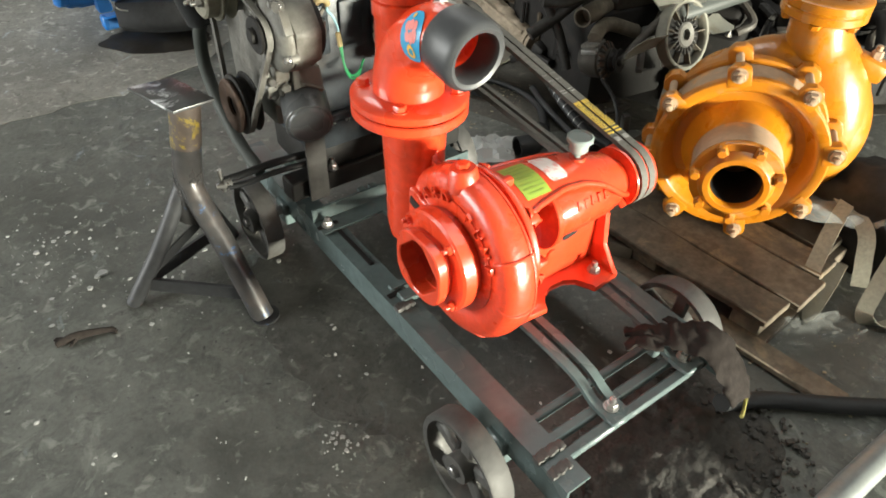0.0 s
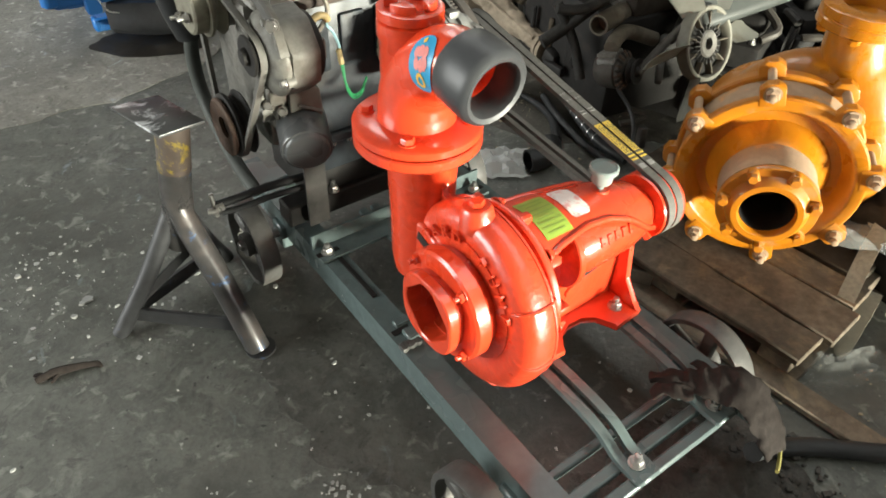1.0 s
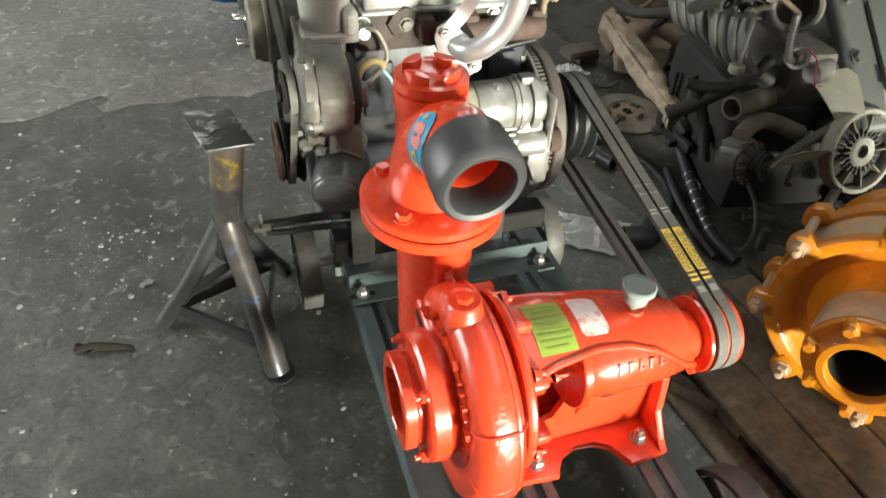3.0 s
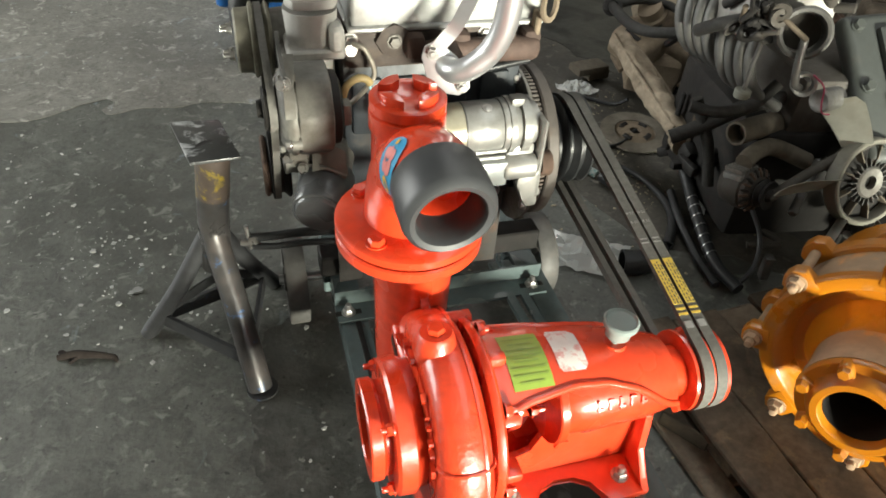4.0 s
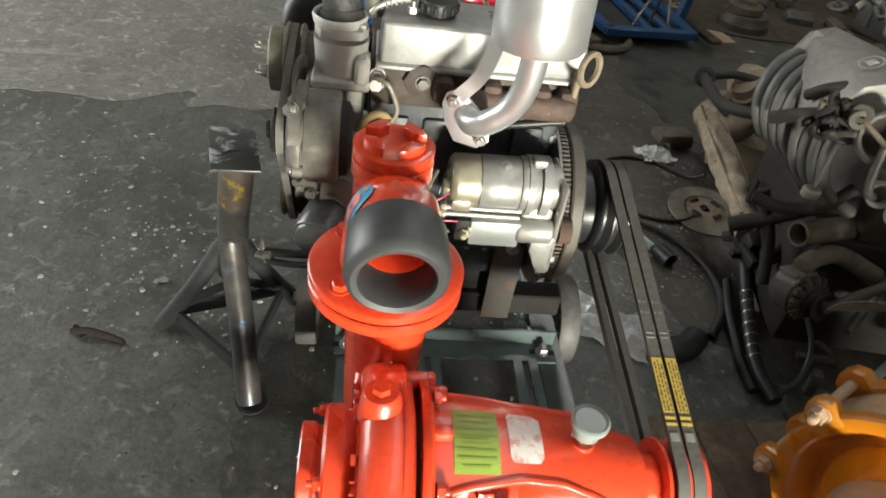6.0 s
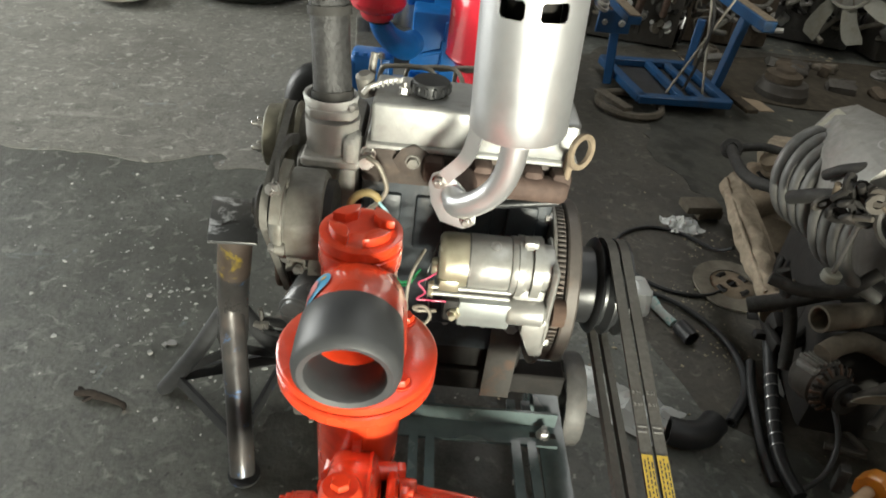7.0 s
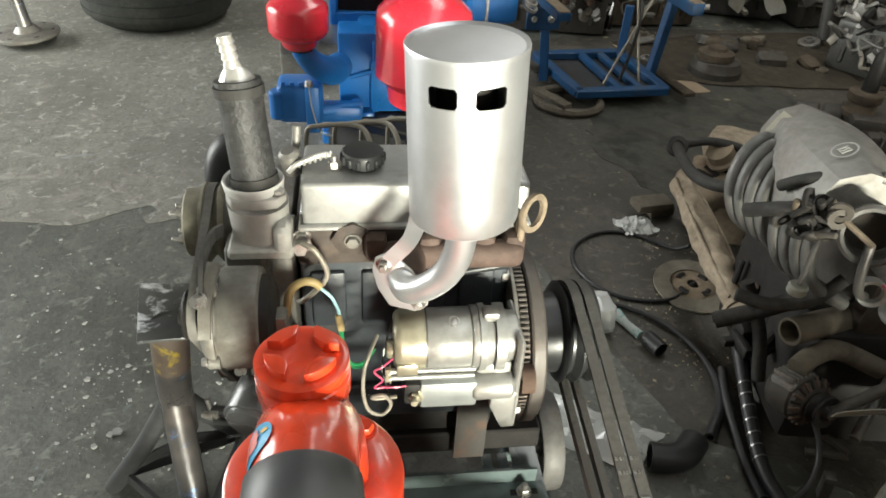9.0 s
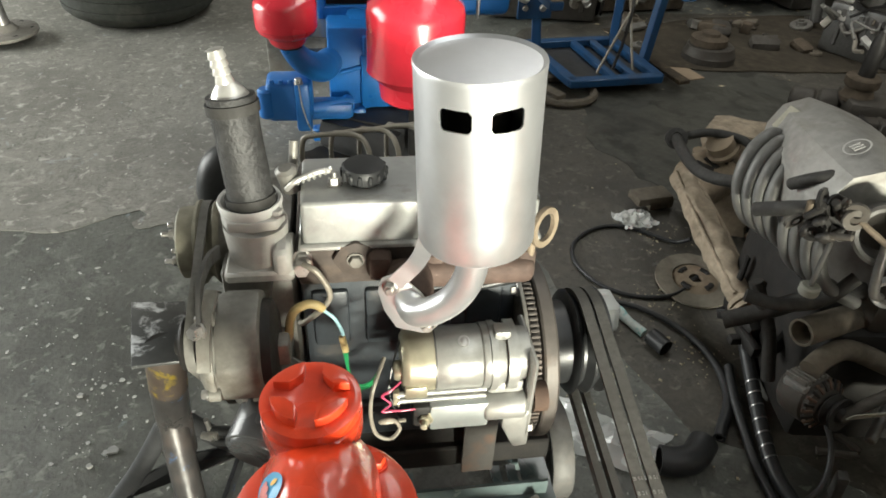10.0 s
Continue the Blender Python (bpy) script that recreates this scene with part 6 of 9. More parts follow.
if YM.to_3x3().determinant() < 0:
    YR = -YR
    YM = T(*YC) @ Matrix((YR, UPZ, YD)).transposed().to_4x4()


def ypt(u, v, w):
    return YM @ Vector((u, v, w))


part("front_cover", lathe(B(), [(0.070, 0.010), (0.093, 0.014), (0.099, 0.004), (0.107, -0.020), (0.121, -0.040), (0.140, -0.040), (0.154, -0.022), (0.160, -0.004), (0.166, 0.0), (0.184, 0.0), (0.188, -0.004), (0.188, -0.018), (0.184, -0.022), (0.165, -0.024), (0.165, -0.03), (0.13, -0.062), (0.10, -0.085), (0.070, -0.085)], YM, 72, closed=True), M_YEL, ypump, "orange-yellow dished front cover")
ANG = [149 - 45 * k for k in range(8)]


def lug(bm, a, r0, r1, w, h0, h1):
    ca, sa = math.cos(radians(a)), math.sin(radians(a))
    m = YM @ Matrix.Rotation(radians(a), 4, "Z")
    poly = [(r0, -w), (r1 - w * 0.5, -w), (r1, -w * 0.4), (r1, w * 0.4), (r1 - w * 0.5, w), (r0, w)]
    return prism(bm, poly, h1 - h0, m @ T(0, 0, h0), 0.003)


for a in ANG:
    l_ = part("cover_lug", lug(B(), a, 0.17, 0.218, 0.024, -0.024, 0.002), M_YEL, ypump)
    p = ypt(0.197 * math.cos(radians(a)), 0.197 * math.sin(radians(a)), 0.002)
    part("lug_nut", bolt(B(), p, YD, 0.024, 0.014, stud=0.012, spin=a), M_YELDUST, l_)
    bm = B()
    rod(bm, ypt(0.197 * math.cos(radians(a)), 0.197 * math.sin(radians(a)), -0.02), ypt(0.197 * math.cos(radians(a)), 0.197 * math.sin(radians(a)), -0.125), 0.009, 12)
    part("tie_stud", bm, M_YELDUST, l_)
    part("casing_lug", lug(B(), a, 0.16, 0.218, 0.026, -0.132, -0.102), M_YEL, ypump)
part("drum", lathe(B(), [(0.150, -0.060), (0.164, -0.026), (0.172, -0.030), (0.176, -0.06), (0.178, -0.104), (0.10, -0.104)], YM, 64, closed=True), M_YELDUST, ypump, "dust-greyed middle drum")
part("frame_flange", lathe(B(), [(0.06, -0.102), (0.186, -0.102), (0.190, -0.106), (0.190, -0.128), (0.186, -0.132), (0.06, -0.132)], YM, 64, closed=True), M_YEL, ypump)
# snail casing behind, its neck rising from the fat side
bm = B()
rings = []
nk = 56
for k in range(nk):
    a = 2 * math.pi * k / nk
    fat = 0.5 + 0.5 * math.cos(a + 0.2)
    R_, w = 0.118 + 0.014 * fat, 0.076 + 0.020 * fat
    ring = []
    for j in range(20):
        b = 2 * math.pi * j / 20
        ring.append(bm.verts.new(ypt(0.062 + (R_ + w * math.cos(b)) * math.cos(a), 0.004 + (R_ + w * math.cos(b)) * math.sin(a), -0.205 + 0.082 * math.sin(b))))
    rings.append(ring)
for k in range(nk):
    p, q = rings[k], rings[(k + 1) % nk]
    for j in range(20):
        bm.faces.new((p[j], p[(j + 1) % 20], q[(j + 1) % 20], q[j]))
lathe(bm, [(0.0, -0.13), (0.15, -0.13), (0.15, -0.27), (0.0, -0.28)], YM, 40)
part("snail_casing", bm, M_YEL, ypump, "orange-yellow snail casing")
DT = ypt(0.100, 0.292, -0.205)
part("discharge_neck", sweep(B(), [ypt(0.195, -0.06, -0.205), ypt(0.188, 0.04, -0.205), ypt(0.160, 0.125, -0.205), ypt(0.118, 0.195, -0.205), ypt(0.102, 0.25, -0.205), DT], [0.085, 0.088, 0.084, 0.071, 0.063, 0.064], 36, 8), M_YEL, ypump)
part("discharge_flange", lathe(B(), [(0.052, 0.0), (0.086, 0.0), (0.090, 0.003), (0.090, 0.018), (0.087, 0.021), (0.087, 0.023), (0.090, 0.026), (0.090, 0.042), (0.086, 0.045), (0.052, 0.045)], T(*DT) @ T(0, 0, -0.022), 56, closed=True), M_YEL, ypump)
for k in range(6):
    a = radians(60 * k + 20)
    part("flange_bolt", bolt(B(), DT + Vector((0.076 * math.cos(a), 0.076 * math.sin(a), -0.022)), (0, 0, -1), 0.020, 0.012), M_YEL, ypump)
part("side_ear", box(B(), (0.10, 0.045, 0.06), T(*ypt(0.215, 0.175, -0.20)) @ YM.to_3x3().to_4x4() @ Matrix.Rotation(radians(-18), 4, "Z"), 0.012, 2), M_YEL, ypump)
part("boss_bolt", bolt(B(), ypt(0.235, 0.190, -0.20), (0, 0, 1), 0.022, 0.018, stud=0.012), M_YELDUST, ypump)
# suction branch with its studded ring
part("suction_branch", lathe(B(), [(0.056, -0.08), (0.104, -0.075), (0.096, -0.050), (0.094, 0.036), (0.094, 0.064), (0.096, 0.066), (0.096, 0.090), (0.056, 0.090)], YM, 56, closed=True), M_YELDUST, ypump, "dust-greyed suction branch")
part("suction_ring", lathe(B(), [(0.052, -0.02), (0.052, 0.120), (0.055, 0.124), (0.066, 0.124), (0.073, 0.118), (0.078, 0.106), (0.094, 0.104), (0.096, 0.100), (0.096, 0.092), (0.058, 0.092), (0.058, -0.02)], YM, 56, closed=True), M_YEL, ypump)
part("throat_liner", lathe(B(), [(0.0505, -0.02), (0.0505, 0.106), (0.0518, 0.106), (0.0518, -0.02)], YM, 44, closed=True), M_DARK, ypump, "black scaled liner")
part("throat_plate", lathe(B(), [(0.0, -0.030), (0.012, -0.028), (0.016, -0.040), (0.055, -0.044), (0.055, -0.050), (0.0, -0.050)], YM, 32), M_HEAPGREY, ypump, "grey impeller inside the throat")
for k in range(7):
    a = 20 + 360 / 7 * k
    c, s_ = math.cos(radians(a)), math.sin(radians(a))
    l_ = part("ring_lug", lug(B(), a, 0.062, 0.098, 0.011, 0.094, 0.116), M_YEL, ypump)
    part("ring_bolt", bolt(B(), ypt(0.086 * c, 0.086 * s_, 0.116), YD, 0.018, 0.011, washer=False, spin=a), M_YEL, l_)
for s_ in (-0.11, 0.12):
    part("foot", box(B(), (0.07, 0.09, 0.05), T(*(ypt(s_, 0, -0.16).xy), 0.104) @ YM.to_3x3().to_4x4() @ Matrix.Rotation(radians(90), 4, "X"), 0.006), M_YEL, ypump)


# ---- salvaged machine parts heaped beside the cart ----
def hulk(name, m, seed, label, size=(0.34, 0.5, 0.42), tone=None, group="", extras=8, bits=None):
    """A greasy salvaged engine: block, head, cover, pulleys, pipes, ribs and bolts, all uneven."""
    rnd = random.Random(seed)
    eng = thing(name, m, label, "engine", group)
    w, l, h = size
    tones = tone or (M_DARK, M_ALUDUST, M_DUSTY, M_RUST)

    def P(nm, bm, mt_):
        bm.transform(m)
        return part(nm, bm, mt_, eng)

    P("block", box(B(), (w, l, h * 0.55), (0, 0, h * 0.30), 0.015, 2), tones[0])
    for k in range(4):
        P("block_rib", box(B(), (w * 1.04, l * 0.05, h * 0.4), (0, l * (-0.36 + 0.24 * k), h * 0.32), 0.006), tones[0])
    bm = B()
    box(bm, (w * 0.75, l * 0.94, h * 0.22), (rnd.uniform(-0.03, 0.03), 0, h * 0.68), 0.02, 2)
    P("head", bm, tones[1])
    bm = B()
    box(bm, (w * 0.48, l * 0.86, h * 0.18), (rnd.uniform(-0.03, 0.03), 0, h * 0.86), 0.025, 3)
    P("rocker_cover", bm, tones[1 + seed % 3])
    for k in range(3):
        P("cover_rib", box(B(), (w * 0.5, 0.012, 0.012), (0, l * (-0.28 + 0.28 * k), h * 0.955), 0.003), tones[1 + seed % 3])
    for k in range(3):
        z, y, r = h * rnd.uniform(0.2, 0.75), rnd.uniform(-0.1, 0.1) + w * 0.1 * (k - 1), rnd.uniform(0.04, 0.09)
        P("pulley", lathe(B(), [(0.0, -0.02), (r * 0.4, -0.02), (r * 0.45, -0.008), (r * 0.9, -0.012), (r, -0.010), (r * 0.86, 0.0), (r, 0.010), (r * 0.9, 0.012), (0.0, 0.014)], along((y, -l / 2 - 0.03, z), (0, -1, 0)), 28), tones[k % 3])
    for k in range(4):
        y = l * (-0.34 + 0.23 * k)
        s = 1 if seed % 2 else -1
        P("runner", sweep(B(), [(s * w * 0.36, y, h * 0.70), (s * w * 0.62, y + 0.01, h * (0.78 + 0.05 * rnd.random())), (s * w * 0.80, y + 0.02, h * 0.60), (s * w * 0.72, y + 0.02, h * 0.40)], rnd.uniform(0.018, 0.024), 12, 5), tones[1 + (seed + 1) % 3])
    for k in range(extras):
        s = rnd.choice((-1, 1))
        p0 = Vector((s * w * rnd.uniform(0.3, 0.56), l * rnd.uniform(-0.5, 0.5), h * rnd.uniform(0.25, 0.95)))
        pts = [p0]
        for j in range(3):
            pts.append(pts[-1] + Vector((rnd.uniform(-0.09, 0.09), rnd.uniform(-0.12, 0.12), rnd.uniform(-0.07, 0.07))))
        P("pipe", sweep(B(), pts, rnd.uniform(0.006, 0.016), 8, 5), rnd.choice(bits or (M_RUBMAT, M_DARK, M_HEAPALU, M_DARK)))
    for k in range(extras):
        s = rnd.choice((-1, 1))
        c = (s * w * rnd.uniform(0.35, 0.52), l * rnd.uniform(-0.5, 0.5), h * rnd.uniform(0.2, 0.9))
        bm = B()
        if rnd.random() < 0.5:
            box(bm, (rnd.uniform(0.03, 0.08), rnd.uniform(0.03, 0.09), rnd.uniform(0.03, 0.08)), T(*c) @ Euler((rnd.random(), rnd.random(), rnd.random())).to_matrix().to_4x4(), 0.008, 2)
        else:
            r = rnd.uniform(0.015, 0.04)
            lathe(bm, [(0.0, 0.0), (r, 0.0), (r * 1.05, 0.01), (r, 0.02), (r * 0.8, 0.022), (r * 0.8, 0.06), (0.0, 0.062)], along(c, (s, rnd.uniform(-1, 1), rnd.uniform(-0.3, 1))), 18)
        P("fitting", bm, rnd.choice(bits or tones))
    for k in range(7):
        P("side_bolt", bolt(B(), (w * 0.53 * rnd.choice((-1, 1)), l * rnd.uniform(-0.45, 0.45), h * rnd.uniform(0.2, 0.5)), (rnd.choice((-1, 1)), 0, 0.2), 0.018, 0.012, stud=0.012), M_HOOK)
        P("head_clip", rod(B(), (w * rnd.uniform(-0.3, 0.3), l * rnd.uniform(-0.4, 0.4), h * 0.78), (w * rnd.uniform(-0.5, 0.5), l * rnd.uniform(-0.45, 0.45), h * rnd.uniform(0.82, 1.0)), rnd.uniform(0.004, 0.008), 8), rnd.choice((M_HOOK, M_STEEL, M_PIPE)))
    for k in range(8):
        P("stud", bolt(B(), (w * 0.38 * (1 if k % 2 else -1), l * (-0.4 + 0.1 * k), h * 0.795), (0, 0, 1), 0.014, 0.010, stud=0.01), M_BOLT)
    return eng


# the dusty tail housing and its joint
tail = thing("gearbox_tail", (1.54, 1.75, 0.0), "dust-caked tan tail housing lying over the parts", "gearbox part")
hb = (sweep(B(), [(1.555, 2.050, 0.262), (1.553, 1.96, 0.245), (1.545, 1.80, 0.215), (1.540, 1.68, 0.195), (1.538, 1.585, 0.180)], [0.026, 0.036, 0.041, 0.037, 0.032], 20, 7))
for v in hb.verts:
    v.co += Vector((noise.noise(v.co * 22), 0, noise.noise(v.co * 22 + Vector((5, 0, 0))))) * 0.013
part("housing", hb, M_TAIL, tail, angle=30)
for a_ in (20, 140):
    ca_, sa_ = math.cos(radians(a_)), math.sin(radians(a_))
    part("rib", sweep(B(), [(1.555 + 0.027 * ca_, 2.040, 0.260 + 0.027 * sa_), (1.553 + 0.037 * ca_, 1.95, 0.243 + 0.037 * sa_), (1.545 + 0.043 * ca_, 1.80, 0.215 + 0.043 * sa_), (1.540 + 0.038 * ca_, 1.68, 0.195 + 0.038 * sa_), (1.538 + 0.034 * ca_, 1.59, 0.181 + 0.034 * sa_)], 0.0055, 8, 5), M_TAIL, tail)
bm = B()
for y, z, r in ((1.575, 0.178, 0.041), (1.555, 0.175, 0.044)):
    lathe(bm, [(0.0, -0.006), (r, -0.006), (r, 0.006), (0.0, 0.006)], along((1.538, y, z), (0, -1, -0.14)), 24)
part("collar", bm, M_TAIL, tail)
bm = B()
box(bm, (0.06, 0.05, 0.05), T(1.535, 1.515, 0.165) @ Matrix.Rotation(0.3, 4, "X"), 0.012, 2)
box(bm, (0.022, 0.08, 0.03), (1.505, 1.48, 0.15), 0.006, 2)
box(bm, (0.10, 0.022, 0.022), (1.52, 1.50, 0.14), 0.006, 2)
part("yoke", bm, M_DARK, tail, "black greasy yoke")
bm = B()
for k in range(6):
    box(bm, (0.010, 0.028, 0.012), T(1.588 - 0.003 * k, 1.95 - 0.06 * k, 0.245 - 0.008 * k) @ Matrix.Rotation(0.2 * k, 4, "Y"), 0.003)
part("cast_rib", bm, M_TAIL, tail)
# clutch disc
M_HEAPPALE = material("pale_dusty_lining", (0.17, 0.155, 0.125), 0.8, var=0.25, scale=50, bump=0.25, dirt=((0.09, 0.075, 0.058), 0.4, 14, 0.8), spec=0.2)
disc = thing("clutch_disc", (1.585, 1.868, 0.0), "dusty clutch disc lying flat on the floor", "clutch disc")
DM = T(1.585, 1.868, 0.012) @ Euler((0.06, -0.05, 0.3)).to_matrix().to_4x4()
part("lining", lathe(B(), [(0.066, 0.0), (0.112, 0.0), (0.113, 0.002), (0.113, 0.007), (0.066, 0.009)], DM, 48, closed=True), M_HEAPPALE, disc)
part("plate", lathe(B(), [(0.018, 0.001), (0.068, 0.001), (0.068, 0.004), (0.030, 0.012), (0.018, 0.012)], DM, 40, closed=True), M_DUSTY, disc)
for k in range(4):
    a = radians(90 * k + 15)
    part("spring", sweep(B(), [DM @ Vector((0.046 * math.cos(a + t), 0.046 * math.sin(a + t), 0.009)) for t in (-0.3, 0.0, 0.3)], 0.008, 10, 4), M_DARK, disc)
# salvaged engine with a pale intake
sal = thing("salvaged_engine", (1.62, 1.45, 0.0), "greasy salvaged engine with a dusty silver intake manifold", "engine")
bm = B()
box(bm, (0.34, 0.44, 0.30), T(1.70, 1.46, 0.22) @ Matrix.Rotation(radians(-8), 4, "Z"), 0.02, 2)
part("block", bm, M_DARK, sal)
for k in range(5):
    part("block_rib", box(B(), (0.014, 0.018, 0.16 + 0.02 * (k % 3)), (1.533, 1.30 + 0.08 * k, 0.20), 0.005), M_HEAPDUST if k % 2 else M_DARK, sal)
bm = B()
box(bm, (0.22, 0.42, 0.14), T(1.70, 1.46, 0.43) @ Matrix.Rotation(radians(-8), 4, "Z"), 0.02, 2)
part("head", bm, M_HEAPALU, sal)
# plenum: a tapering box, ridge up
bm = B()
A_, B_ = Vector((1.555, 1.620, 0.612)), Vector((1.485, 1.290, 0.640))
sd = Vector((1, -0.25, 0)).normalized()
rings = []
for k in range(9):
    f = k / 8
    c = A_.lerp(B_, f)
    w, h = 0.055 + 0.055 * math.sin(math.pi * (0.15 + 0.7 * f)), 0.052 + 0.036 * math.sin(math.pi * (0.25 + 0.6 * f))
    ring = []
    for u, v in ((-1, -0.8), (-1, 0.2), (-0.75, 0.75), (-0.2, 1.0), (0.5, 0.8), (0.95, 0.3), (1.0, -0.8), (0.2, -1.0)):
        ring.append(bm.verts.new(c + sd * u * w + Vector((0, 0, v * h))))
    rings.append(ring)
for p, q in zip(rings, rings[1:]):
    for j in range(8):
        bm.faces.new((p[j], p[(j + 1) % 8], q[(j + 1) % 8], q[j]))
bm.faces.new(rings[0])
bm.faces.new(rings[-1])
M_RUNNER = material("dust_grey_runner", (0.105, 0.104, 0.098), 0.55, metal=0.2, var=0.2, scale=60, bump=0.2, dirt=((0.065, 0.058, 0.048), 0.4, 14, 0.85))
part("intake_plenum", bm, M_PLENUM, sal, "dusty silver intake plenum")
bm = B()
oval(bm, (1.462, 1.365, 0.716), (-0.35, -0.2, 1), (-0.1, 1, 0), 0.025, 0.017, 0.0, inner=0.86)
for k in range(3):
    box(bm, (0.020, 0.003, 0.001), T(1.462, 1.365 - 0.0065 + 0.0065 * k, 0.7165) @ Euler((0.1, -0.33, 0.1)).to_matrix().to_4x4(), 0.0)
part("maker_mark", bm, M_WPRINT, sal)
for g in range(2):
    for k in range(4):
        o = Vector((0.011 * k + 0.045 * g, -0.022 * k - 0.112 * g, -0.003 * k - 0.030 * g))
        pts = [Vector(p) + o for p in ((1.475, 1.555, 0.628), (1.425, 1.540, 0.652), (1.380, 1.520, 0.625), (1.362, 1.500, 0.568), (1.385, 1.482, 0.505), (1.46, 1.475, 0.46))]
        part("intake_runner", sweep(B(), pts, 0.0130, 16, 6), M_RUNNER, sal, "dusty grey intake runner")
part("paper_patch", box(B(), (0.05, 0.075, 0.001), T(1.470, 1.545, 0.668) @ Euler((0.15, -0.95, 0.12)).to_matrix().to_4x4(), 0.0), M_STRAP, sal, "pale rectangle on the plenum")
part("cross_hose", sweep(B(), [(1.395, 1.400, 0.625), (1.40, 1.365, 0.655), (1.43, 1.345, 0.675), (1.465, 1.35, 0.685), (1.48, 1.385, 0.70)], 0.011, 14, 6), M_RUBMAT, sal)
for k in range(9):
    rnd = random.Random(70 + k)
    c = Vector((1.515 + rnd.uniform(-0.015, 0.06), 1.290 + rnd.uniform(-0.03, 0.03), 0.665 + rnd.uniform(-0.02, 0.03)))
    part("throttle_fitting", rod(B(), c, c + Vector((rnd.uniform(-0.04, 0.04), rnd.uniform(-0.04, 0.04), rnd.uniform(-0.02, 0.04))), rnd.uniform(0.006, 0.014), 12, bevel=0.002), (M_ALUDUST, M_HEAPALU, M_HEAPGREY)[k % 3], sal)
tb = along((1.462, 1.232, 0.628), (-0.55, -0.75, 0.35))
part("throttle_body", lathe(B(), [(0.036, -0.06), (0.048, -0.06), (0.046, 0.0), (0.046, 0.012), (0.051, 0.014), (0.051, 0.024), (0.046, 0.027), (0.040, 0.026), (0.038, 0.0)], tb, 36, closed=True), M_HEAPGREY, sal, "bored alloy throttle body")
part("throttle_plate", lathe(B(), [(0.0, -0.030), (0.038, -0.028), (0.038, -0.032), (0.0, -0.034)], tb @ Matrix.Rotation(0.15, 4, "X"), 28), M_HEAPALU, sal)
rnd = random.Random(5)
for k in range(26):
    c = Vector((1.365 + rnd.uniform(-0.035, 0.03), 1.262 + rnd.uniform(-0.04, 0.05), 0.645 + rnd.uniform(-0.035, 0.035)))
    bm = B()
    if k % 3 == 0:
        lathe(bm, [(0.008, -0.003), (0.018, -0.003), (0.018, 0.003), (0.008, 0.003)], along(c, (rnd.uniform(-1, 1), -1, rnd.uniform(-0.5, 0.5))), 18, closed=True)
    elif k % 3 == 1:
        rod(bm, c, c + Vector((rnd.uniform(-0.05, 0.05), rnd.uniform(-0.04, 0.02), rnd.uniform(-0.05, 0.05))), rnd.uniform(0.004, 0.008), 12, bevel=0.001)
    else:
        box(bm, (0.03, 0.012, 0.022), T(*c) @ Euler((rnd.random(), rnd.random(), rnd.random())).to_matrix().to_4x4(), 0.004)
    part("linkage", bm, rnd.choice((M_HEAPALU, M_HEAPDUST, M_DARK, M_DARK, M_HEAPALU)), sal)
part("breather_hose", sweep(B(), [(1.36, 1.42, 0.56), (1.37, 1.36, 0.60), (1.40, 1.33, 0.62), (1.44, 1.325, 0.635), (1.455, 1.345, 0.66)], 0.014, 14, 6), M_RUBMAT, sal)
part("level_rod", rod(B(), (1.418, 1.284, 0.60), (1.420, 1.287, 0.48), 0.005, 10), M_HEAPGREY, sal)
part("rod_cap", lathe(B(), [(0.0, 0.0), (0.016, 0.0), (0.018, 0.003), (0.018, 0.016), (0.015, 0.019), (0.0, 0.019)], T(1.420, 1.287, 0.462), 22), M_FAN, sal, "yellowed plastic cap")
part("saucer", lathe(B(), [(0.0, 0.0), (0.016, 0.0), (0.020, 0.004), (0.018, 0.008), (0.0, 0.010)], along((1.416, 1.282, 0.596), (0, -0.3, 1)), 24), M_HEAPALU, sal)
part("bore_ring", lathe(B(), [(0.017, -0.02), (0.024, -0.02), (0.025, 0.0), (0.023, 0.006), (0.017, 0.004)], along((1.476, 1.190, 0.536), (-0.5, -0.8, 0.25)), 26, closed=True), M_ALUCAST, sal, "bright pipe mouth")
part("coil_fitting", rod(B(), (1.512, 1.172, 0.505), (1.575, 1.19, 0.50), 0.024, 16, bevel=0.004), M_ALUCAST, sal)
part("pink_wire", sweep(B(), [(1.478, 1.18, 0.562), (1.495, 1.16, 0.545), (1.50, 1.152, 0.51), (1.51, 1.15, 0.49), (1.53, 1.15, 0.485)], 0.0018, 8), M_WIREP, sal)
part("black_hose", sweep(B(), [(1.345, 1.345, 0.415), (1.40, 1.315, 0.412), (1.47, 1.300, 0.43), (1.52, 1.30, 0.48)], 0.013, 14, 6), M_RUBMAT, sal, "thick dull rubber hose")
part("bent_tube", sweep(B(), [(1.440, 1.200, 0.63), (1.438, 1.190, 0.585), (1.445, 1.185, 0.545), (1.465, 1.19, 0.53)], 0.008, 12), M_HEAPGREY, sal)
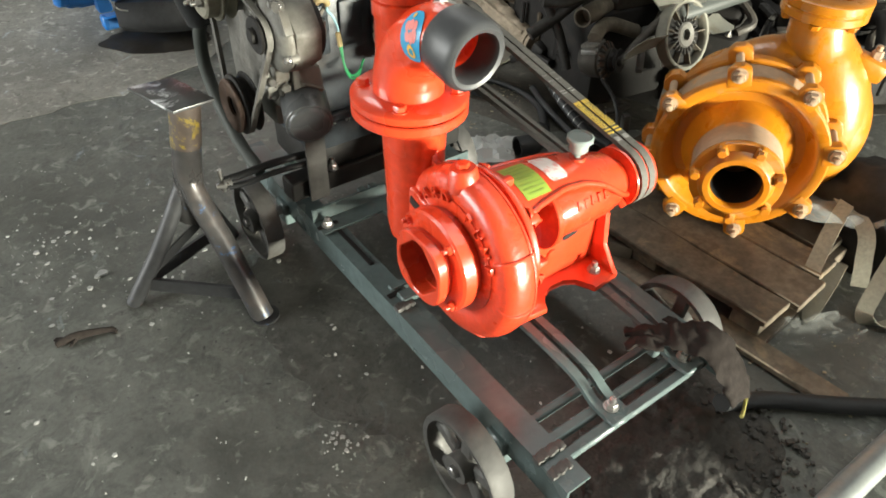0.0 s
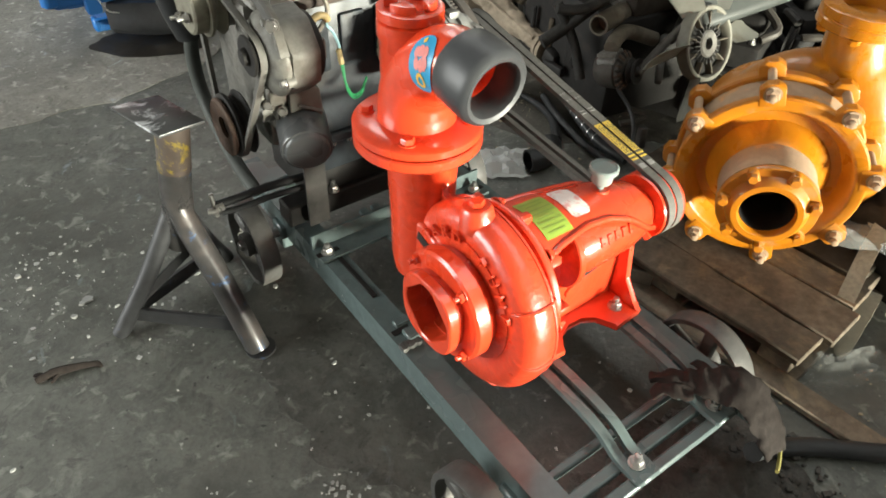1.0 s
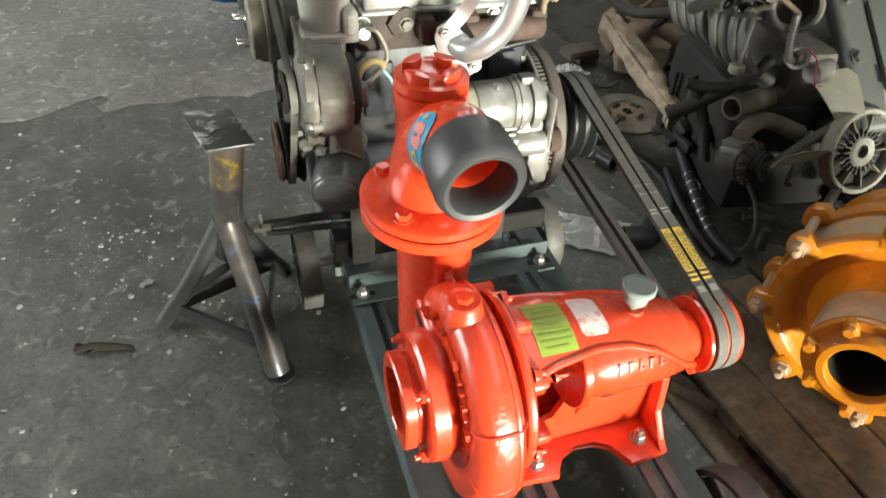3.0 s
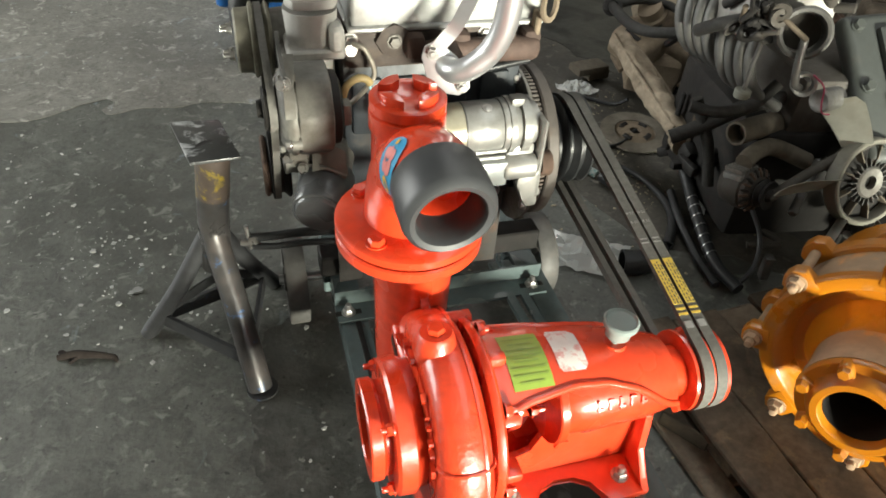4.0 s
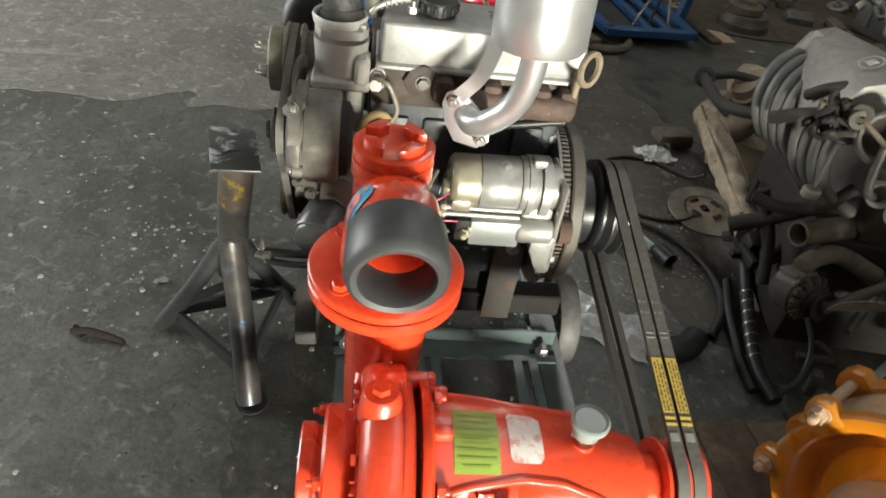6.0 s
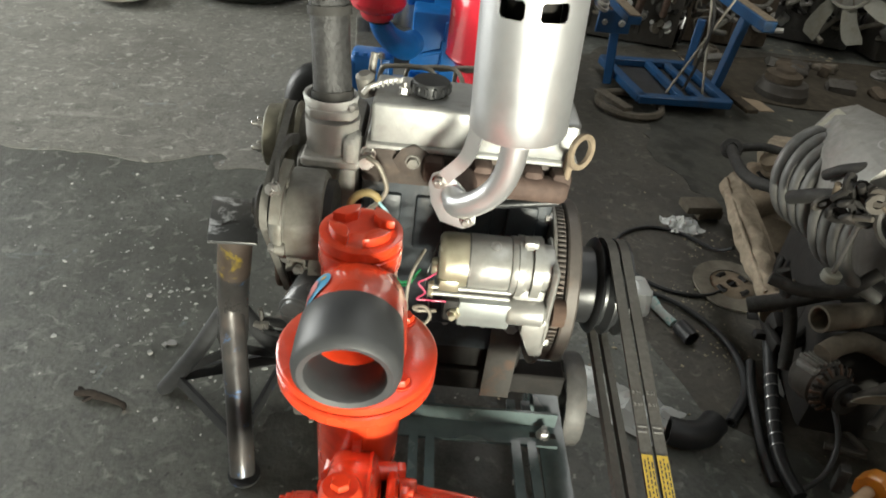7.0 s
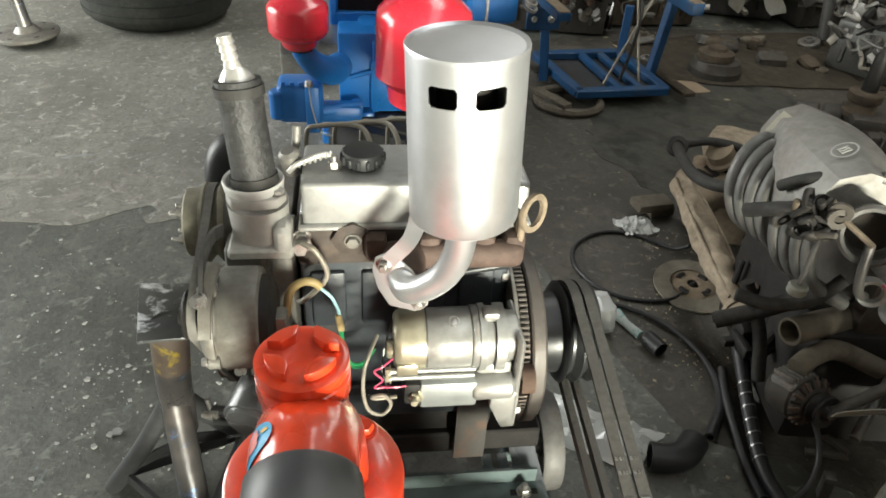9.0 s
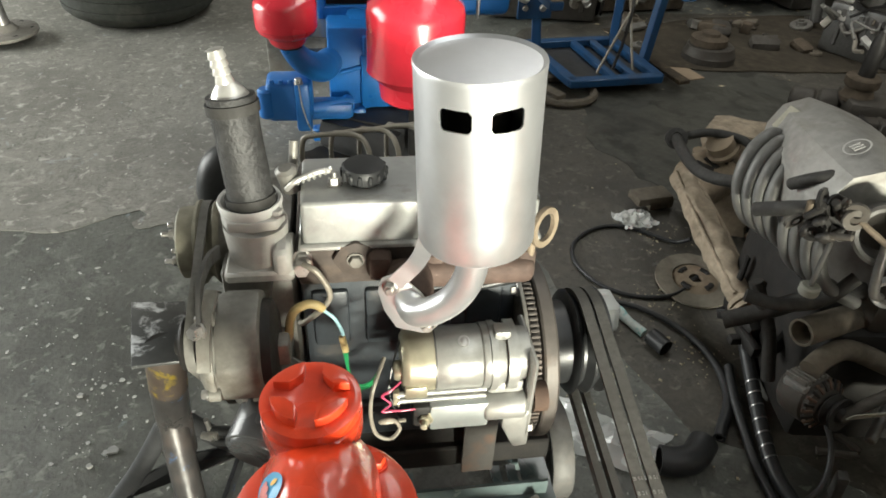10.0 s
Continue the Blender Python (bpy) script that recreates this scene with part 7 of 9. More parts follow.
# pipes lying in the heap
for pts, r, mt_, hol in (([(1.430, 1.272, 0.378), (1.53, 1.30, 0.374), (1.66, 1.33, 0.368)], 0.027, M_HEAPTAN, 0.82),
                         ([(1.428, 1.215, 0.338), (1.47, 1.235, 0.350), (1.53, 1.25, 0.345), (1.62, 1.23, 0.31)], 0.020, M_HEAPTAN, 0.0),
                         ([(1.46, 1.14, 0.29), (1.56, 1.14, 0.36), (1.66, 1.13, 0.42)], 0.011, M_HEAPALU, 0.0),
                         ([(1.40, 1.40, 0.40), (1.44, 1.36, 0.30), (1.45, 1.32, 0.20)], 0.014, M_RUBMAT, 0.0)):
    solo("loose_pipe", sweep(B(), pts, r, 18, 5, hollow=hol), mt_, pts[0], "dirty bent pipe lying in the heap", "pipe", "pipes in the heap")
# alternator
al = thing("salvaged_alternator", (1.45, 1.19, 0.20), "grimy alternator with a slotted casing in the heap", "alternator")
AD = Vector((0.25, -0.86, 0.20)).normalized()
AC = Vector((1.447, 1.200, 0.280))
am = along(AC, AD)
part("case", lathe(B(), [(0.0, -0.05), (0.036, -0.05), (0.046, -0.040), (0.050, -0.018), (0.050, 0.010), (0.046, 0.014), (0.046, 0.024), (0.030, 0.032), (0.0, 0.032)], am, 36), M_HEAPALU, al)
for k in range(22):
    a = 2 * math.pi * k / 22
    bm = B()
    box(bm, (0.020, 0.006, 0.006), am @ Matrix.Rotation(a, 4, "Z") @ T(0.0425, 0, 0.0245) @ Matrix.Rotation(0.5, 4, "Y"), 0.001)
    part("fin", bm, M_RUST if k % 2 else M_DARK, al)
bm = B()
box(bm, (0.060, 0.030, 0.050), am @ T(-0.012, 0.030, -0.012) @ Matrix.Rotation(0.2, 4, "Z"), 0.006, 2)
part("stator", bm, M_ALUCAST, al, "dull silver stator body")
for k in range(6):
    part("stator_fin", box(B(), (0.005, 0.010, 0.046), am @ T(-0.036 + 0.010 * k, 0.047, -0.012), 0.001), M_ALUDUST, al)
part("alternator_pulley", lathe(B(), [(0.0, 0.030), (0.014, 0.036), (0.031, 0.038), (0.033, 0.042), (0.024, 0.050), (0.033, 0.058), (0.032, 0.062), (0.016, 0.060), (0.012, 0.070), (0.0, 0.070)], am, 30), M_DARK, al)
# cooling fans
def blade_fan(name, c, d, hub_r, tip_r, blades, spin, label, mt_, hub_mt, turn=-58, sweep_=0.012):
    fan = thing(name, along(c, d), label, "fan")
    m = along(c, d, spin)
    part("hub_ring", lathe(B(), [(hub_r * 0.86, -0.032), (hub_r, -0.032), (hub_r, 0.0), (hub_r * 0.97, 0.003), (hub_r * 0.90, 0.002), (hub_r * 0.86, -0.004)], m, 44, closed=True), M_FANHUB, fan)
    part("hub_plate", lathe(B(), [(0.0, -0.018), (hub_r * 0.30, -0.018), (hub_r * 0.88, -0.024), (hub_r * 0.88, -0.030), (0.0, -0.030)], m, 36), hub_mt, fan, "dark ribbed coupling in the hub")
    part("hub_cap", lathe(B(), [(hub_r * 0.16, -0.02), (hub_r * 0.36, -0.02), (hub_r * 0.36, -0.004), (hub_r * 0.32, 0.0), (hub_r * 0.16, -0.002)], m, 28, closed=True), M_ALUDUST, fan)
    for k in range(9):
        part("hub_rib", box(B(), (hub_r * 0.36, 0.004, 0.022), m @ Matrix.Rotation(2 * math.pi * k / 9, 4, "Z") @ T(hub_r * 0.70, 0, -0.014), 0.001), M_HEAPTAN, fan)
    for k in range(22):
        part("coupling_fin", box(B(), (hub_r * 0.20, 0.0026, 0.012), m @ Matrix.Rotation(2 * math.pi * k / 22, 4, "Z") @ T(hub_r * 0.44, 0, -0.010), 0.0006), M_HEAPGREY, fan)
    for k in range(blades):
        a = 2 * math.pi * k / blades
        bm = B()
        rows = []
        for i in range(7):
            f = i / 6
            r = hub_r * 0.98 + (tip_r - hub_r * 0.98) * f
            half = (0.029 + 0.014 * f) * (tip_r / 0.205)
            pitch = radians(turn + 4 * f)
            row = []
            for s in (-1, -0.4, 0.3, 1):
                off = s * half * (1 if f < 0.99 else 0.72) + sweep_ * f * f
                row.append((r, off * math.cos(pitch), off * math.sin(pitch) - 0.016 + 0.006 * (s * s)))
            rows.append(row)
        R = Matrix.Rotation(a, 4, "Z")
        top = [[bm.verts.new(m @ R @ Vector(p)) for p in row] for row in rows]
        bot = [[bm.verts.new(m @ R @ (Vector(p) + Vector((0, 0, -0.0035)))) for p in row] for row in rows]
        for i in range(6):
            for j in range(3):
                bm.faces.new((top[i][j], top[i + 1][j], top[i + 1][j + 1], top[i][j + 1]))
                bm.faces.new((bot[i][j], bot[i][j + 1], bot[i + 1][j + 1], bot[i + 1][j]))
            for j in (0, 3):
                bm.faces.new((top[i][j], bot[i][j], bot[i + 1][j], top[i + 1][j]))
        for i in (0, 6):
            for j in range(3):
                bm.faces.new((top[i][j], top[i][j + 1], bot[i][j + 1], bot[i][j]))
        part("blade", bm, mt_, fan)
    return fan


blade_fan("cooling_fan", (1.662, 1.086, 0.342), (0.02, -0.93, 0.36), 0.097, 0.210, 6, -3, "yellowed white plastic engine cooling fan in the heap", M_FAN, M_DARK)
# grey timing cover leaning behind the fan
tc_ = thing("timing_cover", (1.80, 1.2, 0.0), "grey moulded cover with bolt bosses leaning in the heap", "engine cover")
TM = T(1.845, 1.225, 0.49) @ Euler((radians(42), radians(-4), radians(-6))).to_matrix().to_4x4()
bm = B()
box(bm, (0.36, 0.34, 0.05), TM, 0.02, 3)
box(bm, (0.26, 0.22, 0.02), TM @ T(0.02, 0.02, 0.03), 0.01, 2)
part("panel", bm, M_GREYP, tc_)
for u, v in ((-0.15, 0.14), (0.0, 0.145), (0.14, 0.14), (-0.15, -0.13), (0.14, -0.13), (-0.155, 0.0)):
    part("boss", bolt(B(), TM @ Vector((u, v, 0.025)), TM.to_3x3() @ Vector((0, 0, 1)), 0.022, 0.012), M_GREYP, tc_)
part("plate", box(B(), (0.07, 0.04, 0.004), TM @ T(-0.08, -0.06, 0.043), 0.001), M_ALUDUST, tc_)
# brackets and flat pieces between the pipes
for k in range(5):
    part("grille_bar", sweep(B(), [(1.66 + 0.018 * k, 1.82 + 0.012 * k, 0.20), (1.672 + 0.018 * k, 1.79 + 0.012 * k, 0.245), (1.68 + 0.018 * k, 1.74 + 0.012 * k, 0.25), (1.685 + 0.018 * k, 1.70 + 0.012 * k, 0.20)], 0.006, 8, 5), M_DUSTY, tail)
solo("bent_strap", strip(B(), [(1.60, 1.60, 0.12), (1.655, 1.70, 0.15), (1.72, 1.83, 0.19), (1.76, 1.90, 0.24)], 0.045, 0.005, (0.8, -0.4, 0.3)), M_HEAPTAN, (1.66, 1.7, 0.0), "bent tan steel strap among the parts", "bracket")
solo("loose_pipe", rod(B(), (1.50, 1.10, 0.27), (1.62, 1.20, 0.33), 0.010, 14, bevel=0.002), M_HEAPGREY, (1.5, 1.1, 0.2), "dirty bent pipe lying in the heap", "pipe", "pipes in the heap")
solo("loose_pipe", sweep(B(), [(1.36, 1.40, 0.30), (1.42, 1.38, 0.335), (1.50, 1.345, 0.40), (1.58, 1.32, 0.43)], 0.018, 14, 6), M_RUBMAT, (1.36, 1.4, 0.2), "dirty bent pipe lying in the heap", "pipe", "pipes in the heap")
rnd = random.Random(77)
for k in range(34):
    c = Vector((rnd.uniform(1.52, 2.05), rnd.uniform(1.15, 1.70), rnd.uniform(0.05, 0.30)))
    bm = B()
    if k % 3 == 0:
        r = rnd.uniform(0.012, 0.035)
        lathe(bm, [(r * 0.5, 0.0), (r, 0.0), (r * 1.06, 0.006), (r, 0.012), (r * 0.8, 0.014), (r * 0.8, 0.05), (r * 0.5, 0.05)], along(c, (rnd.uniform(-1, 1), rnd.uniform(-1, 0.2), rnd.uniform(0, 1))), 18, closed=True)
    elif k % 3 == 1:
        box(bm, (rnd.uniform(0.03, 0.08), rnd.uniform(0.02, 0.06), rnd.uniform(0.008, 0.03)), T(*c) @ Euler((rnd.random() * 2, rnd.random() * 2, rnd.random() * 3)).to_matrix().to_4x4(), 0.004, 2)
    else:
        sweep(bm, [c, c + Vector((rnd.uniform(-0.08, 0.08), rnd.uniform(-0.05, 0.05), rnd.uniform(-0.02, 0.06))), c + Vector((rnd.uniform(-0.14, 0.14), rnd.uniform(-0.1, 0.1), rnd.uniform(-0.04, 0.08)))], rnd.uniform(0.005, 0.012), 8, 5)
    solo(("ring_part", "bracket_part", "bent_tube")[k % 3], bm, (M_DARK, M_HEAPALU, M_HEAPGREY, M_DARK, M_HEAPTAN)[k % 5], c, ("greasy ring-shaped casting in the heap", "greasy bracket in the heap", "greasy bent tube in the heap")[k % 3], ("machine part", "bracket", "pipe")[k % 3], "small parts in the heap")
# greasy filler of the heap
hulk("salvaged_engine", T(1.92, 1.30, 0.0) @ Matrix.Rotation(radians(20), 4, "Z"), 21, "black greasy engine block under other parts", (0.30, 0.46, 0.36), (M_DARK, M_DARK, M_DARK, M_HEAPDUST), "engines in the heap")
hulk("salvaged_engine", T(2.35, 1.75, 0.0) @ Matrix.Rotation(radians(-35), 4, "Z"), 22, "black greasy engine block under other parts", (0.34, 0.5, 0.42), (M_DARK, M_HEAPALU, M_HEAPDUST, M_RUST), "engines in the heap")
hulk("salvaged_engine", T(2.0, 1.80, 0.0) @ Matrix.Rotation(radians(15), 4, "Z"), 23, "black greasy engine block under other parts", (0.30, 0.42, 0.34), (M_DARK, M_DARK, M_HEAPDUST, M_RUST), "engines in the heap")
hulk("salvaged_engine", T(2.35, 1.05, 0.0) @ Matrix.Rotation(radians(60), 4, "Z"), 24, "black greasy engine block under other parts", (0.34, 0.5, 0.40), (M_DARK, M_DARK, M_DARK, M_HEAPALU), "engines in the heap")
# brown carburettor heap
carb = thing("carburettor_assembly", (1.80, 2.22, 0.0), "brown dust-caked carburettor assembly on the floor", "carburettor")
rnd = random.Random(9)
for k in range(16):
    c = (1.68 + rnd.uniform(0.0, 0.34), 2.06 + rnd.uniform(0.0, 0.30), 0.06 + rnd.uniform(0.0, 0.22))
    bm = B()
    kind = k % 4
    if kind == 0:
        lump(bm, (rnd.uniform(0.12, 0.20), rnd.uniform(0.10, 0.16), rnd.uniform(0.08, 0.13)), T(c[0], c[1], c[2] * 0.7) @ Euler((0, 0, rnd.random() * 3)).to_matrix().to_4x4(), 0.2, k)
    elif kind == 1:
        r = rnd.uniform(0.02, 0.045)
        lathe(bm, [(0.0, 0.0), (r, 0.0), (r * 1.1, 0.006), (r * 1.1, 0.016), (r * 0.9, 0.02), (r * 0.9, 0.05), (0.0, 0.05)], along(c, (rnd.uniform(-1, 1), rnd.uniform(-1, 0.3), 1)), 20)
    elif kind == 2:
        box(bm, (rnd.uniform(0.05, 0.11), rnd.uniform(0.04, 0.08), rnd.uniform(0.02, 0.04)), T(*c) @ Euler((rnd.uniform(-0.4, 0.4), rnd.uniform(-0.4, 0.4), rnd.random() * 3)).to_matrix().to_4x4(), 0.006, 2)
    else:
        sweep(bm, [c, (c[0] + rnd.uniform(-0.08, 0.08), c[1] + rnd.uniform(-0.08, 0.08), c[2] + 0.05), (c[0] + rnd.uniform(-0.12, 0.12), c[1] + rnd.uniform(-0.12, 0.12), c[2] + 0.01)], rnd.uniform(0.006, 0.012), 8, 5)
    part(("body", "choke", "bracket", "tube")[kind], bm, M_DUSTY if k % 5 else M_DARK, carb)
bm = lump(B(), (0.24, 0.15, 0.12), T(1.845, 2.235, 0.255) @ Matrix.Rotation(-0.5, 4, "Z"), 0.14, 3)
box(bm, (0.10, 0.07, 0.10), T(1.90, 2.15, 0.22) @ Matrix.Rotation(-0.4, 4, "Z"), 0.012, 2)
part("float_bowl", bm, M_TAIL, carb, "pale tan cover")
bm = box(B(), (0.16, 0.15, 0.10), T(1.69, 2.13, 0.20) @ Euler((0.25, -0.2, 0.45)).to_matrix().to_4x4(), 0.022, 3)
bd = part("slotted_body", bm, M_DUSTY, carb, "brown body with dark slots")
for k in range(5):
    part("slot", box(B(), (0.018, 0.062 - 0.006 * (k % 3), 0.004), T(1.69 + 0.026 * (k - 2), 2.125 + 0.012 * (k - 2), 0.253 + 0.005 * (k - 2) + 0.002 * (k % 2)) @ Euler((0.25, -0.2, 0.45 + 0.5 * (k % 2))).to_matrix().to_4x4(), 0.001), M_DARK, bd)
bm = B()
lathe(bm, [(0.016, -0.010), (0.030, -0.010), (0.034, 0.0), (0.030, 0.010), (0.016, 0.010), (0.014, 0.0)], along((1.578, 2.163, 0.318), (-0.2, -0.7, 0.7)), 24, closed=True)
grom = thing("rubber_hose", (1.578, 2.163, 0.0), "dusty rubber hose with a grommet over the parts", "hose")
part("grommet", bm, M_RUBMAT, grom)
part("tube", sweep(B(), [(1.578, 2.165, 0.318), (1.545, 2.05, 0.335), (1.530, 1.94, 0.345), (1.545, 1.86, 0.36), (1.60, 1.80, 0.38), (1.66, 1.74, 0.40)], 0.016, 14, 6), M_RUBMAT, grom)
part("tube", sweep(B(), [(1.60, 2.17, 0.32), (1.68, 2.16, 0.335), (1.76, 2.12, 0.33), (1.80, 2.05, 0.31)], 0.013, 12, 6), M_RUBMAT, grom)
bm = B()
box(bm, (0.13, 0.075, 0.03), T(1.60, 2.27, 0.05) @ Matrix.Rotation(0.15, 4, "Z"), 0.008, 2)
box(bm, (0.09, 0.05, 0.035), T(1.635, 2.275, 0.025) @ Matrix.Rotation(0.15, 4, "Z"), 0.006, 2)
solo("mount_bracket", bm, M_HEAPTAN, (1.60, 2.27, 0.0), "dusty cast mounting bracket on the floor", "bracket")
# conduit and hoses
cond = thing("flexible_conduit", (1.49, 1.35, 0.0), "black flexible conduit with bright spiral bands", "conduit")
cpts = [(1.520, 1.52, 0.13), (1.508, 1.45, 0.10), (1.490, 1.37, 0.075), (1.472, 1.28, 0.05), (1.462, 1.20, 0.035), (1.47, 1.12, 0.03)]
part("tube", sweep(B(), cpts, 0.0155, 16, 8), M_RUBBER, cond)
path = smooth_path(cpts, 12)
for k in range(18, 44, 4):
    t = (path[k + 1] - path[k - 1]).normalized()
    part("band", lathe(B(), [(0.0152, -0.0016), (0.0163, -0.0016), (0.0163, 0.0016), (0.0152, 0.0016)], along(path[k], t + Vector((0.15, 0, 0.1))), 18, closed=True), M_STEEL, cond)
solo("black_hose", sweep(B(), [(1.497, 1.50, 0.05), (1.476, 1.42, 0.035), (1.462, 1.33, 0.018), (1.446, 1.24, 0.014), (1.440, 1.16, 0.014)], 0.011, 12, 6), M_RUBBER, (1.46, 1.3, 0), "straight black hose on the floor", "hose", "hoses on the floor")
solo("black_cable", sweep(B(), [(1.47, 1.13, 0.03), (1.52, 1.15, 0.07), (1.55, 1.20, 0.12), (1.545, 1.26, 0.17)], 0.006, 10, 6), M_RUBBER, (1.47, 1.13, 0), "thin black cable rising from the floor", "cable")
solo("cable_loop", sweep(B(), [(1.60, 1.885, 0.016), (1.50, 1.815, 0.01), (1.383, 1.825, 0.008), (1.30, 1.89, 0.008), (1.265, 2.00, 0.008), (1.30, 2.10, 0.008), (1.40, 2.165, 0.008), (1.50, 2.150, 0.008), (1.60, 2.06, 0.014), (1.63, 2.02, 0.05)], 0.0065, 10, 8), M_RUBBER, (1.43, 1.98, 0), "loop of black cable on the floor", "cable")
solo("hose_length", sweep(B(), [(1.17, 1.70, 0.012), (1.26, 1.80, 0.012), (1.366, 1.778, 0.012), (1.454, 1.685, 0.012), (1.494, 1.565, 0.012), (1.478, 1.44, 0.012), (1.400, 1.325, 0.012)], [0.007, 0.007, 0.007, 0.008, 0.010, 0.013, 0.014], 12, 10, hollow=0.6), M_RUBBER, (1.45, 1.6, 0), "curved length of black hose on the floor", "hose")
solo("rubber_elbow", sweep(B(), [(1.230, 1.268, 0.034), (1.270, 1.258, 0.034), (1.310, 1.268, 0.034), (1.345, 1.300, 0.034)], 0.032, 20, 8, hollow=0.84), M_RUBBER, (1.29, 1.27, 0), "black moulded rubber elbow on the floor", "hose")
solo("hose_offcut", sweep(B(), [(1.365, 1.650, 0.022), (1.385, 1.600, 0.022)], 0.022, 18, 4, hollow=0.8), M_RUBBER, (1.375, 1.62, 0), "short black hose offcut on the floor", "hose")
M_TEAL = material("torn_paper_tube", (0.55, 0.62, 0.60), 0.6, var=0.15, scale=60, bump=0.1, second=((0.20, 0.45, 0.45), 0.42, 30))
solo("paper_tube", sweep(B(), [(1.315, 1.760, 0.016), (1.332, 1.715, 0.014), (1.355, 1.670, 0.012)], [0.016, 0.011, 0.013], 12, 4, flat=0.6), M_TEAL, (1.335, 1.71, 0), "torn white and teal paper tube on the floor", "litter")

# ---- things farther back ----
# large tyre
tyre = thing("truck_tyre", (-0.44, 4.42, 0.0), "large worn grey truck tyre lying on its side", "tyre")
TR = 0.385
part("tread", lathe(B(), [(TR * 0.52, 0.03), (TR * 0.66, 0.0), (TR * 0.78, 0.006), (TR * 0.93, 0.042), (TR * 0.985, 0.066), (TR, 0.078), (TR, 0.098), (TR * 0.985, 0.100), (TR * 0.985, 0.108), (TR, 0.110), (TR, 0.150), (TR * 0.985, 0.152), (TR * 0.985, 0.160), (TR, 0.162), (TR, 0.20), (TR * 0.985, 0.202), (TR * 0.985, 0.21), (TR, 0.212), (TR, 0.245), (TR * 0.97, 0.275), (TR * 0.90, 0.30), (TR * 0.72, 0.305), (TR * 0.55, 0.28), (TR * 0.52, 0.26)], T(-0.44, 4.385, 0.0), 84, closed=True), M_TYRE, tyre)
part("rim", lathe(B(), [(TR * 0.2, 0.10), (TR * 0.5, 0.10), (TR * 0.53, 0.03), (TR * 0.545, 0.03), (TR * 0.545, 0.27), (TR * 0.53, 0.27), (TR * 0.51, 0.12), (TR * 0.2, 0.12)], T(-0.44, 4.385, 0.0), 48, closed=True), M_RUST, tyre)
# axle shaft on its flange
ax = thing("axle_shaft", (-0.96, 4.02, 0.0), "steel axle shaft standing on its drilled flange", "axle shaft")
AXM = T(-0.96, 3.93, 0.035) @ Euler((radians(2), radians(-3), 0)).to_matrix().to_4x4()
part("flange", lathe(B(), [(0.0, 0.0), (0.140, 0.0), (0.144, 0.004), (0.144, 0.016), (0.138, 0.020), (0.06, 0.022), (0.04, 0.05), (0.0, 0.05)], AXM, 44), M_ALUDUST, ax)
part("shaft", lathe(B(), [(0.0, 0.02), (0.034, 0.02), (0.030, 0.10), (0.030, 0.95), (0.0, 0.95)], AXM, 24), M_STEEL, ax)
for k in range(6):
    a = radians(60 * k + 10)
    part("flange_hole", lathe(B(), [(0.0, 0.0), (0.013, 0.0), (0.013, 0.0015), (0.0, 0.0015)], AXM @ T(0.112 * math.cos(a), 0.112 * math.sin(a), 0.0192), 14), M_DARK, ax)
part("hub_end", lathe(B(), [(0.0, -0.035), (0.05, -0.035), (0.055, 0.0), (0.0, 0.0)], AXM, 24), M_DARK, ax)

# blue pump set with red tanks
bset = thing("blue_pump_set", (0.75, 2.95, 0.0), "bright blue diesel pump set with red tanks", "pump set")
bm = B()
box(bm, (0.34, 0.40, 0.36), (0.80, 3.02, 0.28), 0.02, 2)
box(bm, (0.255, 0.14, 0.36), (0.688, 2.82, 0.275), 0.010, 2)
box(bm, (0.13, 0.03, 0.19), (0.735, 2.738, 0.27), 0.012, 2)
box(bm, (0.05, 0.06, 0.05), (0.66, 2.725, 0.16), 0.012, 2)
rod(bm, (0.62, 2.74, 0.20), (0.62, 2.70, 0.20), 0.024, 16, bevel=0.004)
rod(bm, (0.60, 2.745, 0.30), (0.70, 2.735, 0.33), 0.008, 10)
part("engine_body", bm, M_BLUE, bset, "blue painted engine body")
bm = B()
for x in (0.545, 0.985):
    box(bm, (0.03, 0.08, 0.46), (x, 2.98, 0.65), 0.006)
box(bm, (0.44, 0.08, 0.03), (0.765, 2.98, 0.875), 0.006)
box(bm, (0.44, 0.08, 0.05), (0.765, 2.98, 0.445), 0.006)
part("radiator_frame", bm, M_BLUE, bset)
bm = B()
box(bm, (0.41, 0.05, 0.40), (0.765, 2.985, 0.66), 0.002)
core = part("radiator_core", bm, M_DARK, bset, "black finned radiator core")
for k in range(34):
    part("radiator_fin", box(B(), (0.003, 0.012, 0.39), (0.575 + 0.0115 * k, 2.955, 0.66), 0.0), M_DARK, core)
bm = B()
box(bm, (0.20, 0.30, 0.22), (1.12, 3.05, 0.55), 0.03, 3)
part("fuel_tank", bm, M_BLUE, bset)
part("tank_strap", box(B(), (0.012, 0.31, 0.23), (1.10, 3.05, 0.552), 0.002), M_STEEL, bset)
bm = B()
for k in range(5):
    lathe(bm, [(0.024, -0.006), (0.032, -0.006), (0.032, 0.006), (0.024, 0.006)], along((1.27, 2.95 + 0.01 * k, 0.50 + 0.018 * k), (0.4, -0.3, 0.8)), 18, closed=True)
part("coil", bm, M_HOOK, bset)
cupm = T(0.447, 2.55, 0.0)
